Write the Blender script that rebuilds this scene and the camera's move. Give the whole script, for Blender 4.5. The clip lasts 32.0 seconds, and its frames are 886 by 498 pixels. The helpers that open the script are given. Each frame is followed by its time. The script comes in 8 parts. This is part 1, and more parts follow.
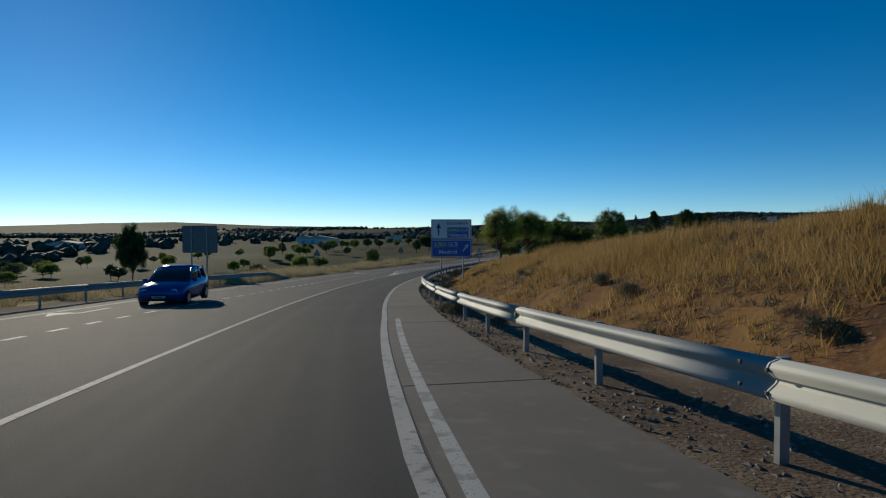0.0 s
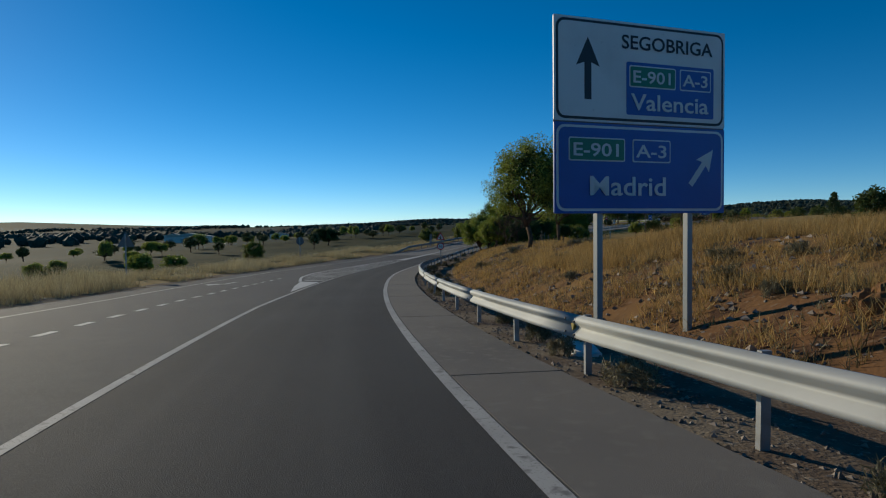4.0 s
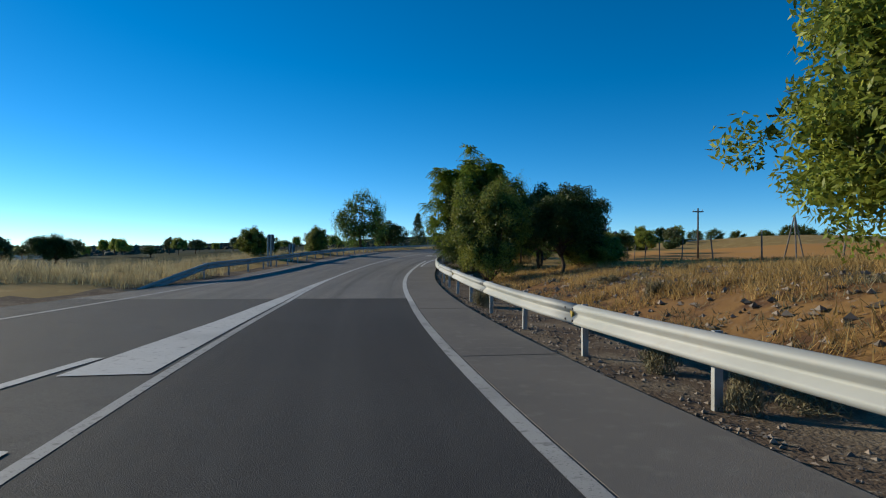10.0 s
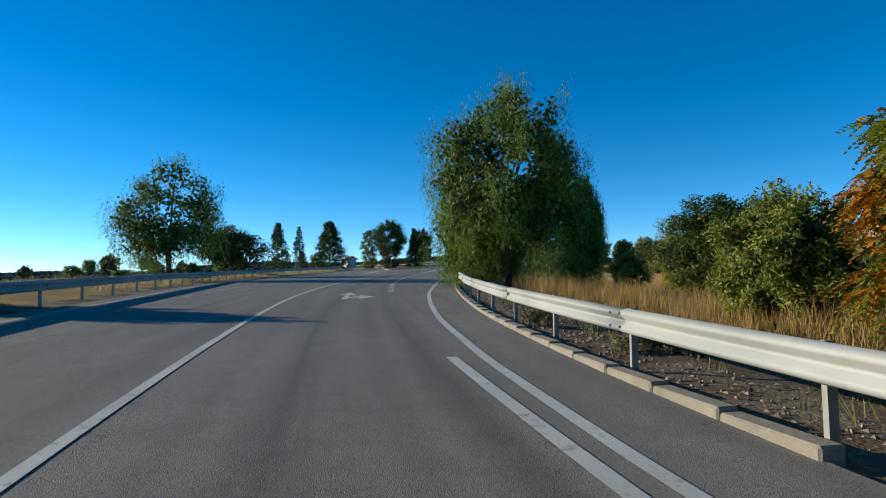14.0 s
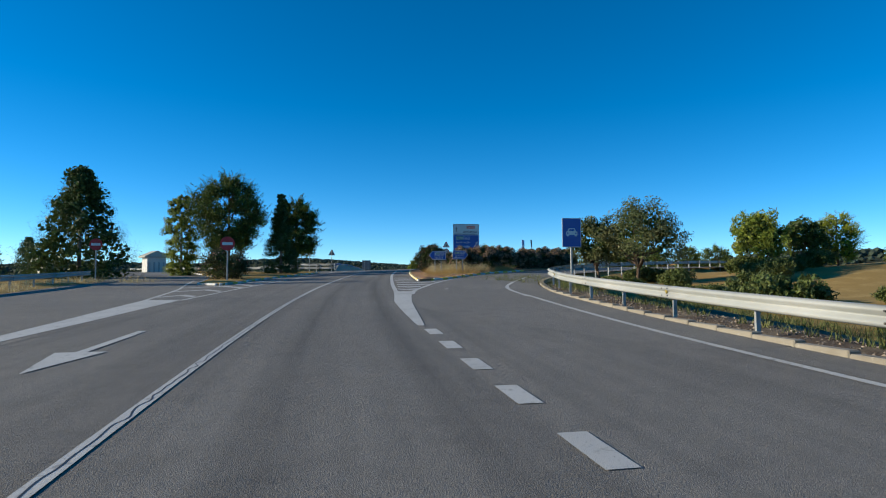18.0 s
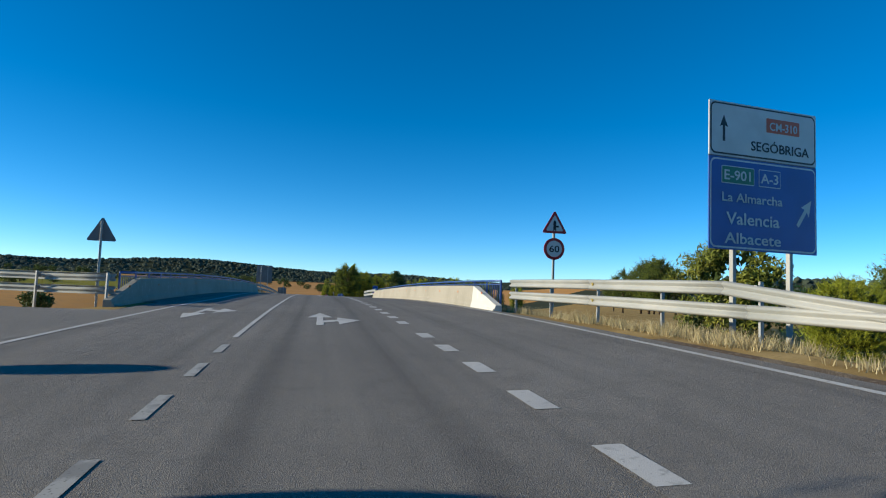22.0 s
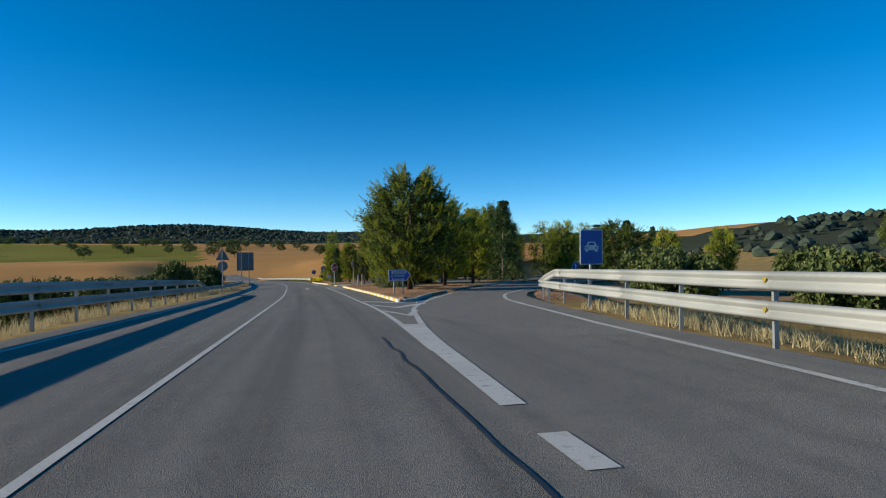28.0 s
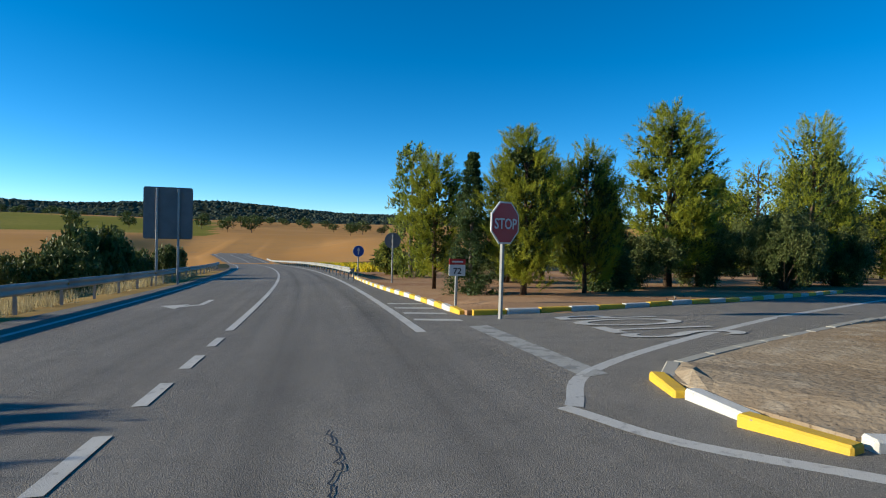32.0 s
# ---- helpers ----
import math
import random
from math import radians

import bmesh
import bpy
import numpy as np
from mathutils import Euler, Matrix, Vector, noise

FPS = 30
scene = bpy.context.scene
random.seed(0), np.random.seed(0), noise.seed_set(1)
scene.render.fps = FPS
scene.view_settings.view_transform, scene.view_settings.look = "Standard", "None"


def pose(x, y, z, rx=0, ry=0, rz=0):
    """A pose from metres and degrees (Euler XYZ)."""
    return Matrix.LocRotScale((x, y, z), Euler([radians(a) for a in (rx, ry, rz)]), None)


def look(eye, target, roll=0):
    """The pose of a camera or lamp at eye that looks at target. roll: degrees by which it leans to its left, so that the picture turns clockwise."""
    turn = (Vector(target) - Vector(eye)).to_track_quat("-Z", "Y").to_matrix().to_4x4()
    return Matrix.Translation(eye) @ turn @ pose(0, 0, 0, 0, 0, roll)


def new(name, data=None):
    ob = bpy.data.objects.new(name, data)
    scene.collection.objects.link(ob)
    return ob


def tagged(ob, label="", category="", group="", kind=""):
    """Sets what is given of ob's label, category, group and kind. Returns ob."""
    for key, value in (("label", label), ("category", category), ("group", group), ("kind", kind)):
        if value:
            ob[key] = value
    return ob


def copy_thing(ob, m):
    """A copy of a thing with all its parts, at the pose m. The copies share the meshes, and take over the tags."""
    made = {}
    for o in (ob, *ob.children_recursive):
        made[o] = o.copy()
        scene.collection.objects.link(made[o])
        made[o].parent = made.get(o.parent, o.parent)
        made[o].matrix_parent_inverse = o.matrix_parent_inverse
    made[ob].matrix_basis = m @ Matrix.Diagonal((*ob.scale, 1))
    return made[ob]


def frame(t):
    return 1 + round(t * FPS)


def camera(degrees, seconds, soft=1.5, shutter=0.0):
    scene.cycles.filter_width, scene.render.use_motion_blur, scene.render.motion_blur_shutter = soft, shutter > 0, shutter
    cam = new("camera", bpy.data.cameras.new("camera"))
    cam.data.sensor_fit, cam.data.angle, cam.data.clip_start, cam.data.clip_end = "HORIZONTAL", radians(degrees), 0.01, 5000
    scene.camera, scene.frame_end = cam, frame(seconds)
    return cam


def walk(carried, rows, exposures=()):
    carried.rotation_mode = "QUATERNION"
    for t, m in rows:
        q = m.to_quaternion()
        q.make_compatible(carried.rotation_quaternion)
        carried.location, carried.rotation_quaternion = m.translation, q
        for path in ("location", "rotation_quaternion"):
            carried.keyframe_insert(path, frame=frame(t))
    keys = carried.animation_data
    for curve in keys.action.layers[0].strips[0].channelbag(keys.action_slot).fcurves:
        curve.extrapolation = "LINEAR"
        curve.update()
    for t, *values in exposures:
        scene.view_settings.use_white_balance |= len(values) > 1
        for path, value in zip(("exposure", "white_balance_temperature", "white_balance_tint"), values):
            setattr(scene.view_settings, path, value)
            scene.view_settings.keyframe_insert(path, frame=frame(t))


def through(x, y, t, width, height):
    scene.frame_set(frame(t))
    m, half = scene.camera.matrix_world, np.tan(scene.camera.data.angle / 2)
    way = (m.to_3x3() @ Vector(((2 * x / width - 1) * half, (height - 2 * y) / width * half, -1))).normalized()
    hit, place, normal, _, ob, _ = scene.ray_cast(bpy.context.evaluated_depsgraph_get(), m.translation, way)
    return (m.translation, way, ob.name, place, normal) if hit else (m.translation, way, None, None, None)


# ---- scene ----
cam = camera(73.54, 32.0, 1.15)
# seconds, place, yaw to the left of +y, pitch up, roll
PATH = [
    (0, -0.000, -0.000, 1.280, 22.00, -1.77, -0.16),
    (0.5, -2.412, 3.671, 0.982, 21.26, -1.59, 0.05),
    (1, -4.755, 7.416, 0.644, 20.14, -1.78, 0.18),
    (1.5, -7.094, 11.301, 0.358, 18.81, -1.66, 0.57),
    (2, -9.363, 15.388, 0.077, 17.29, -1.61, 0.89),
    (2.5, -11.615, 19.672, -0.197, 15.76, -1.50, 0.73),
    (3, -13.888, 24.324, -0.449, 14.22, -1.61, 0.19),
    (3.5, -16.090, 29.031, -0.720, 12.70, -1.90, -0.34),
    (4, -18.106, 33.490, -1.004, 11.22, -2.00, -0.65),
    (4.5, -20.024, 38.059, -1.348, 10.00, -2.02, -1.02),
    (5, -21.781, 42.591, -1.603, 8.64, -1.60, -0.87),
    (5.5, -23.406, 47.106, -1.809, 7.21, -1.21, -0.50),
    (6, -24.911, 51.638, -1.988, 5.78, -1.04, -0.08),
    (6.5, -26.307, 56.218, -2.155, 4.39, -1.06, 0.28),
    (7, -27.616, 60.878, -2.315, 3.09, -0.96, 0.56),
    (7.5, -28.830, 65.664, -2.479, 1.57, -0.70, 0.73),
    (8, -29.935, 70.583, -2.651, -0.15, -0.63, 0.94),
    (8.5, -30.884, 75.560, -2.837, -1.84, -0.27, 1.00),
    (9, -31.602, 80.370, -2.994, -3.55, 0.35, 1.02),
    (9.5, -32.094, 84.797, -3.116, -5.21, 0.54, 0.79),
    (10, -32.518, 89.470, -3.144, -6.89, 0.64, 0.46),
    (10.5, -32.844, 93.997, -3.175, -8.71, 0.80, 0.38),
    (11, -33.019, 98.786, -3.165, -10.64, 1.41, 0.06),
    (11.5, -33.238, 103.355, -3.116, -12.56, 1.74, 0.12),
    (12, -33.089, 108.299, -3.101, -14.21, 2.38, 0.35),
    (12.5, -32.849, 113.552, -3.041, -15.67, 2.44, 0.37),
    (13, -32.389, 119.370, -2.904, -17.44, 2.96, 0.15),
    (13.5, -31.706, 125.426, -2.743, -19.15, 2.85, -0.22),
    (14, -30.810, 131.745, -2.582, -20.89, 2.88, -0.72),
    (14.5, -29.596, 138.535, -2.337, -22.64, 3.09, -0.81),
    (15, -28.112, 145.615, -2.076, -24.38, 3.14, -0.91),
    (15.5, -26.414, 152.729, -1.854, -26.36, 3.09, -0.98),
    (16, -24.454, 159.847, -1.702, -28.23, 2.91, -0.65),
    (16.5, -22.237, 166.998, -1.526, -30.02, 2.88, -0.23),
    (17, -19.762, 174.192, -1.335, -31.74, 3.00, 0.06),
    (17.5, -17.026, 181.437, -1.125, -33.41, 3.14, 0.08),
    (18, -14.004, 188.736, -0.900, -35.02, 3.09, -0.27),
    (18.5, -10.930, 195.696, -0.675, -36.65, 3.53, -0.05),
    (19, -7.700, 202.398, -0.434, -38.35, 3.74, 0.09),
    (19.5, -4.332, 209.059, -0.139, -40.03, 3.90, 0.50),
    (20, -0.670, 215.760, 0.224, -41.57, 4.03, 0.93),
    (20.5, 3.200, 222.363, 0.521, -42.76, 3.75, 0.96),
    (21, 7.204, 229.025, 0.797, -43.19, 3.63, 1.29),
    (21.5, 11.223, 235.678, 1.091, -43.38, 4.23, 1.87),
    (22, 15.075, 242.072, 1.385, -43.63, 4.21, 2.13),
    (22.5, 18.971, 248.433, 1.681, -43.78, 3.83, 2.45),
    (23, 22.829, 254.547, 1.859, -44.07, 2.91, 1.91),
    (23.5, 26.431, 260.250, 2.016, -44.05, 3.02, 0.96),
    (24, 30.098, 266.166, 2.061, -43.83, 1.18, 0.63),
    (24.5, 33.760, 272.238, 2.122, -43.78, 1.42, 0.60),
    (25, 37.462, 278.154, 2.147, -43.98, 0.85, 0.10),
    (25.5, 40.937, 283.663, 2.116, -44.20, 0.75, -0.74),
    (26, 44.509, 289.297, 2.035, -44.38, 0.69, -0.95),
    (26.5, 48.158, 295.017, 1.930, -44.51, 0.58, -0.87),
    (27, 51.850, 300.790, 1.805, -44.52, 0.40, -0.72),
    (27.5, 55.545, 306.588, 1.662, -44.33, 0.18, -0.59),
    (28, 59.153, 312.414, 1.512, -43.82, -0.06, -0.47),
    (28.5, 62.822, 318.288, 1.344, -43.45, -0.24, 0.07),
    (29, 66.446, 324.213, 1.094, -43.14, -0.85, 0.66),
    (29.5, 69.963, 330.082, 0.75, -42.69, -0.95, 0.65),
    (30, 73.537, 336.031, 0.4, -42.16, -0.9, 0.4),
    (30.5, 77.109, 342.139, 0.109, -41.64, -0.65, 0.71),
    (31, 80.696, 348.428, -0.192, -41.31, -0.81, 0.91),
    (31.5, 84.25, 354.697, -0.494, -41.26, -0.86, 1.03),
    (32, 87.66, 360.752, -0.805, -41.22, -1.38, 1.5),
]


def gaze(x, y, z, yaw, pitch, roll):
    a, b = radians(yaw), radians(pitch)
    eye = Vector((x, y, z))
    return look(eye, eye + Vector((-math.sin(a) * math.cos(b), math.cos(a) * math.cos(b), math.sin(b))), roll)


EXPOSURES = [(0, -0.5, 6600, 3), (4, -0.4, 6600, 3), (8, 0.0, 6600, 3), (12, 0.27, 6600, 3), (15, 0.45, 6600, 3), (21, 0.48, 6600, 3), (24, 0.28, 6600, 3), (28, 0.3, 6600, 3), (32, 0.5, 6600, 3)]
walk(cam, [(t, gaze(*row)) for t, *row in PATH], EXPOSURES)

# ---- light ----
SUN_AZ, SUN_EL = 55.3, 16.3          # degrees to the left of +y, and up
world = bpy.data.worlds.new("sky")
scene.world = world
world.use_nodes = True
wn = world.node_tree.nodes
sky = wn.new("ShaderNodeTexSky")
sky.sky_type = "NISHITA"
sky.sun_disc = False
sky.sun_elevation = radians(SUN_EL)
sky.sun_rotation = radians(-SUN_AZ)
sky.air_density, sky.dust_density, sky.ozone_density, sky.altitude = 0.7, 0.1, 3.0, 2000
wn["Background"].inputs[1].default_value = 0.142
deep = wn.new("ShaderNodeHueSaturation")
deep.inputs["Hue"].default_value, deep.inputs["Saturation"].default_value = 0.497, 1.31
world.node_tree.links.new(sky.outputs[0], deep.inputs["Color"])
world.node_tree.links.new(deep.outputs[0], wn["Background"].inputs[0])
sun = new("sun", bpy.data.lights.new("sun", "SUN"))
sun.data.energy, sun.data.angle, sun.data.color = 4.9, radians(0.5), (1.0, 0.87, 0.7)
a, b = radians(SUN_AZ), radians(SUN_EL)
sun.matrix_world = look((0, 0, 60), (math.sin(a) * math.cos(b), -math.cos(a) * math.cos(b), 60 - math.sin(b)))


# ---- materials ----
def shade(name, base, rough=0.8, metal=0.0, spots=(), bump=0.0, bump_scale=80.0, vary=0.0, gloss=0.5):
    """A node material: base colour, then layers of (scale, colour, low, high, detail) noise, object-wise variation and a bump."""
    m = bpy.data.materials.new(name)
    m.use_nodes = True
    nt = m.node_tree
    n, l = nt.nodes, nt.links
    p = n["Principled BSDF"]
    p.inputs["Roughness"].default_value = rough
    p.inputs["Metallic"].default_value = metal
    p.inputs["Specular IOR Level"].default_value = gloss if rough < 0.92 else 0.03
    co = n.new("ShaderNodeTexCoord")
    geo = n.new("ShaderNodeNewGeometry")
    last = None
    rgb = n.new("ShaderNodeRGB")
    rgb.outputs[0].default_value = (*base, 1)
    last = rgb.outputs[0]
    for scale, colour, low, high, detail in spots:
        tex = n.new("ShaderNodeTexNoise")
        tex.inputs["Scale"].default_value = scale
        tex.inputs["Detail"].default_value = detail
        l.new(geo.outputs["Position"], tex.inputs["Vector"])
        ramp = n.new("ShaderNodeMapRange")
        ramp.inputs[1].default_value, ramp.inputs[2].default_value = low, high
        l.new(tex.outputs[0], ramp.inputs[0])
        mix = n.new("ShaderNodeMix")
        mix.data_type = "RGBA"
        l.new(ramp.outputs[0], mix.inputs[0])
        l.new(last, mix.inputs[6])
        mix.inputs[7].default_value = (*colour, 1)
        last = mix.outputs[2]
    if vary:
        info = n.new("ShaderNodeNewGeometry")
        add = n.new("ShaderNodeMapRange")
        add.inputs[3].default_value, add.inputs[4].default_value = 1 - vary, 1 + vary
        l.new(info.outputs["Random Per Island"], add.inputs[0])
        hsv = n.new("ShaderNodeHueSaturation")
        l.new(add.outputs[0], hsv.inputs["Value"])
        l.new(last, hsv.inputs["Color"])
        last = hsv.outputs[0]
    l.new(last, p.inputs["Base Color"])
    if bump:
        tex = n.new("ShaderNodeTexNoise")
        tex.inputs["Scale"].default_value = bump_scale
        tex.inputs["Detail"].default_value = 4
        l.new(geo.outputs["Position"], tex.inputs["Vector"])
        bp = n.new("ShaderNodeBump")
        bp.inputs["Strength"].default_value = bump
        bp.inputs["Distance"].default_value = 0.02
        l.new(tex.outputs[0], bp.inputs["Height"])
        l.new(bp.outputs[0], p.inputs["Normal"])
    return m


def leafy(name, base, other, third=None, gloss=0.45, through=0.25):
    """Leaf material: colour varies leaf by leaf, with some light passing through."""
    m = shade(name, base, gloss, vary=0.35, gloss=0.15, spots=((0.9, other, 0.42, 0.62, 3), (6.0, third or other, 0.6, 0.75, 2)))
    n, l = m.node_tree.nodes, m.node_tree.links
    p = n["Principled BSDF"]
    src = p.inputs["Base Color"].links[0].from_socket
    tr = n.new("ShaderNodeBsdfTranslucent")
    l.new(src, tr.inputs["Color"])
    mx = n.new("ShaderNodeMixShader")
    mx.inputs[0].default_value = through
    l.new(p.outputs[0], mx.inputs[1])
    l.new(tr.outputs[0], mx.inputs[2])
    l.new(mx.outputs[0], n["Material Output"].inputs["Surface"])
    return m


M = dict(
    asphalt=shade("asphalt", (0.178, 0.167, 0.15), 0.85, spots=((0.25, (0.21, 0.197, 0.176), 0.4, 0.7, 4), (2.2, (0.148, 0.139, 0.126), 0.5, 0.8, 6), (45, (0.12, 0.113, 0.103), 0.56, 0.7, 3), (130, (0.31, 0.29, 0.26), 0.52, 0.7, 2)), bump=0.6, bump_scale=120, gloss=0.12),
    asphalt_dark=shade("asphalt_dark", (0.042, 0.041, 0.041), 0.85, spots=((0.3, (0.054, 0.053, 0.052), 0.4, 0.7, 4), (130, (0.105, 0.103, 0.098), 0.54, 0.72, 2)), bump=0.6, bump_scale=120, gloss=0.12),
    asphalt_mid=shade("asphalt_mid", (0.085, 0.082, 0.078), 0.85, spots=((0.3, (0.1, 0.096, 0.09), 0.4, 0.7, 4), (2.2, (0.07, 0.068, 0.065), 0.5, 0.8, 6), (45, (0.055, 0.053, 0.051), 0.56, 0.7, 3), (130, (0.19, 0.183, 0.17), 0.54, 0.72, 2)), bump=0.6, bump_scale=120, gloss=0.12),
    tar=shade("tar", (0.022, 0.022, 0.023), 0.55, spots=((3, (0.04, 0.04, 0.04), 0.5, 0.7, 5),)),
    slab=shade("slab", (0.155, 0.14, 0.122), 0.9, gloss=0.2, spots=((0.5, (0.122, 0.112, 0.1), 0.4, 0.7, 5), (5, (0.18, 0.165, 0.143), 0.55, 0.75, 5), (150, (0.13, 0.125, 0.115), 0.58, 0.7, 2)), bump=0.25, bump_scale=140),
    paint=shade("paint", (0.5, 0.495, 0.47), 0.8, gloss=0.25, spots=((0.7, (0.41, 0.405, 0.385), 0.45, 0.75, 4), (9, (0.28, 0.275, 0.26), 0.58, 0.72, 6), (60, (0.22, 0.22, 0.21), 0.62, 0.74, 3)), bump=0.2, bump_scale=120),
    paint_dull=shade("paint_dull", (0.36, 0.355, 0.335), 0.8, gloss=0.25, spots=((0.7, (0.27, 0.265, 0.25), 0.45, 0.75, 4), (9, (0.17, 0.165, 0.155), 0.56, 0.7, 6), (60, (0.12, 0.12, 0.115), 0.6, 0.72, 3)), bump=0.2, bump_scale=120),
    paint_worn=shade("paint_worn", (0.33, 0.33, 0.31), 0.8, spots=((4, (0.2, 0.2, 0.19), 0.5, 0.6, 6), (40, (0.13, 0.13, 0.125), 0.6, 0.7, 3))),
    kerb_white=shade("kerb_white", (0.6, 0.59, 0.55), 0.75, spots=((3, (0.5, 0.48, 0.43), 0.52, 0.75, 5), (18, (0.32, 0.3, 0.27), 0.68, 0.76, 5)), bump=0.2),
    kerb_yellow=shade("kerb_yellow", (0.72, 0.45, 0.035), 0.7, spots=((3, (0.58, 0.36, 0.05), 0.5, 0.75, 5), (18, (0.3, 0.26, 0.18), 0.68, 0.76, 5)), bump=0.2),
    kerb_old=shade("kerb_old", (0.25, 0.22, 0.17), 0.9, spots=((1.5, (0.18, 0.155, 0.12), 0.45, 0.7, 5), (12, (0.32, 0.29, 0.24), 0.6, 0.76, 6)), bump=0.35, bump_scale=40),
    concrete=shade("concrete", (0.39, 0.37, 0.31), 0.88, spots=((0.8, (0.34, 0.32, 0.285), 0.45, 0.7, 5), (9, (0.28, 0.26, 0.23), 0.64, 0.76, 6)), bump=0.25, bump_scale=60),
    barrier=shade("barrier", (0.33, 0.305, 0.25), 0.9, gloss=0.2, spots=((0.5, (0.27, 0.25, 0.2), 0.42, 0.7, 6), (6, (0.39, 0.365, 0.305), 0.58, 0.75, 6), (40, (0.22, 0.2, 0.165), 0.7, 0.78, 3)), bump=0.15, bump_scale=50),
    white_wall=shade("white_wall", (0.52, 0.51, 0.47), 0.8, spots=((2, (0.62, 0.6, 0.55), 0.52, 0.75, 6), (14, (0.4, 0.38, 0.33), 0.7, 0.78, 5)), bump=0.15),
    zinc=shade("zinc", (0.29, 0.3, 0.285), 0.65, 0.1, gloss=0.25, spots=((0.6, (0.38, 0.38, 0.36), 0.4, 0.7, 4), (7, (0.34, 0.33, 0.3), 0.58, 0.75, 6)), bump=0.05, bump_scale=20),
    zinc_dark=shade("zinc_dark", (0.34, 0.345, 0.34), 0.55, 0.6, spots=((5, (0.25, 0.24, 0.22), 0.5, 0.75, 5),)),
    bolt=shade("bolt", (0.1, 0.09, 0.08), 0.6, 0.6),
    amber=shade("amber", (0.42, 0.12, 0.012), 0.5),
    yellow_ref=shade("yellow_ref", (0.3, 0.22, 0.03), 0.5),
    blue_steel=shade("blue_steel", (0.045, 0.1, 0.3), 0.45, 0.2, spots=((4, (0.06, 0.12, 0.3), 0.5, 0.75, 4),)),
    pale_soil=shade("pale_soil", (0.34, 0.27, 0.19), 0.95, spots=((0.5, (0.27, 0.2, 0.13), 0.4, 0.65, 5), (3, (0.42, 0.35, 0.26), 0.52, 0.72, 6), (25, (0.16, 0.12, 0.08), 0.58, 0.72, 4)), bump=0.9, bump_scale=14),
    soil=shade("soil", (0.38, 0.235, 0.135), 0.95, spots=((0.25, (0.28, 0.15, 0.08), 0.4, 0.65, 5), (2.5, (0.42, 0.27, 0.16), 0.52, 0.72, 6), (25, (0.16, 0.11, 0.07), 0.58, 0.72, 4)), bump=0.9, bump_scale=14),
    verge=shade("verge", (0.13, 0.095, 0.068), 0.95, spots=((0.8, (0.23, 0.185, 0.13), 0.45, 0.65, 5), (12, (0.3, 0.25, 0.19), 0.58, 0.72, 5), (60, (0.1, 0.08, 0.06), 0.55, 0.7, 3)), bump=1.0, bump_scale=25),
    bank=shade("bank", (0.18, 0.095, 0.045), 0.95, spots=((0.3, (0.24, 0.14, 0.056), 0.42, 0.62, 5), (1.6, (0.1, 0.056, 0.034), 0.5, 0.64, 6), (9, (0.22, 0.15, 0.095), 0.58, 0.72, 5)), bump=1.0, bump_scale=9),
    straw=shade("straw", (0.3, 0.2, 0.075), 0.95, spots=((0.06, (0.3, 0.21, 0.085), 0.4, 0.65, 5), (0.7, (0.42, 0.3, 0.13), 0.5, 0.72, 6), (9, (0.24, 0.165, 0.07), 0.58, 0.72, 4)), bump=0.8, bump_scale=10),
    tilled=shade("tilled", (0.46, 0.235, 0.075), 0.95, spots=((0.02, (0.52, 0.28, 0.1), 0.42, 0.65, 5), (0.3, (0.42, 0.235, 0.1), 0.5, 0.72, 6)), bump=0.8, bump_scale=3),
    olive_field=shade("olive_field", (0.19, 0.18, 0.025), 0.95, spots=((0.02, (0.24, 0.21, 0.04), 0.42, 0.65, 5), (0.4, (0.15, 0.15, 0.024), 0.5, 0.72, 5))),
    wood_floor=shade("wood_floor", (0.035, 0.045, 0.024), 0.95, spots=((0.02, (0.045, 0.052, 0.028), 0.45, 0.6, 6), (0.15, (0.03, 0.04, 0.02), 0.5, 0.7, 5))),
    plain=shade("plain", (0.045, 0.05, 0.03), 0.95, spots=((0.004, (0.08, 0.07, 0.038), 0.5, 0.62, 5), (0.012, (0.05, 0.06, 0.04), 0.48, 0.6, 5))),
    meadow=shade("meadow", (0.06, 0.06, 0.026), 0.95, spots=((0.05, (0.035, 0.042, 0.02), 0.42, 0.62, 5), (0.9, (0.1, 0.085, 0.04), 0.55, 0.72, 5)), bump=0.6, bump_scale=8),
    bark=shade("bark", (0.12, 0.085, 0.06), 0.95, spots=((6, (0.07, 0.05, 0.037), 0.45, 0.65, 5), (30, (0.2, 0.155, 0.12), 0.6, 0.75, 4)), bump=1.0, bump_scale=30),
    bark_grey=shade("bark_grey", (0.21, 0.185, 0.16), 0.95, spots=((6, (0.13, 0.11, 0.095), 0.45, 0.65, 5),), bump=1.0, bump_scale=30),
)


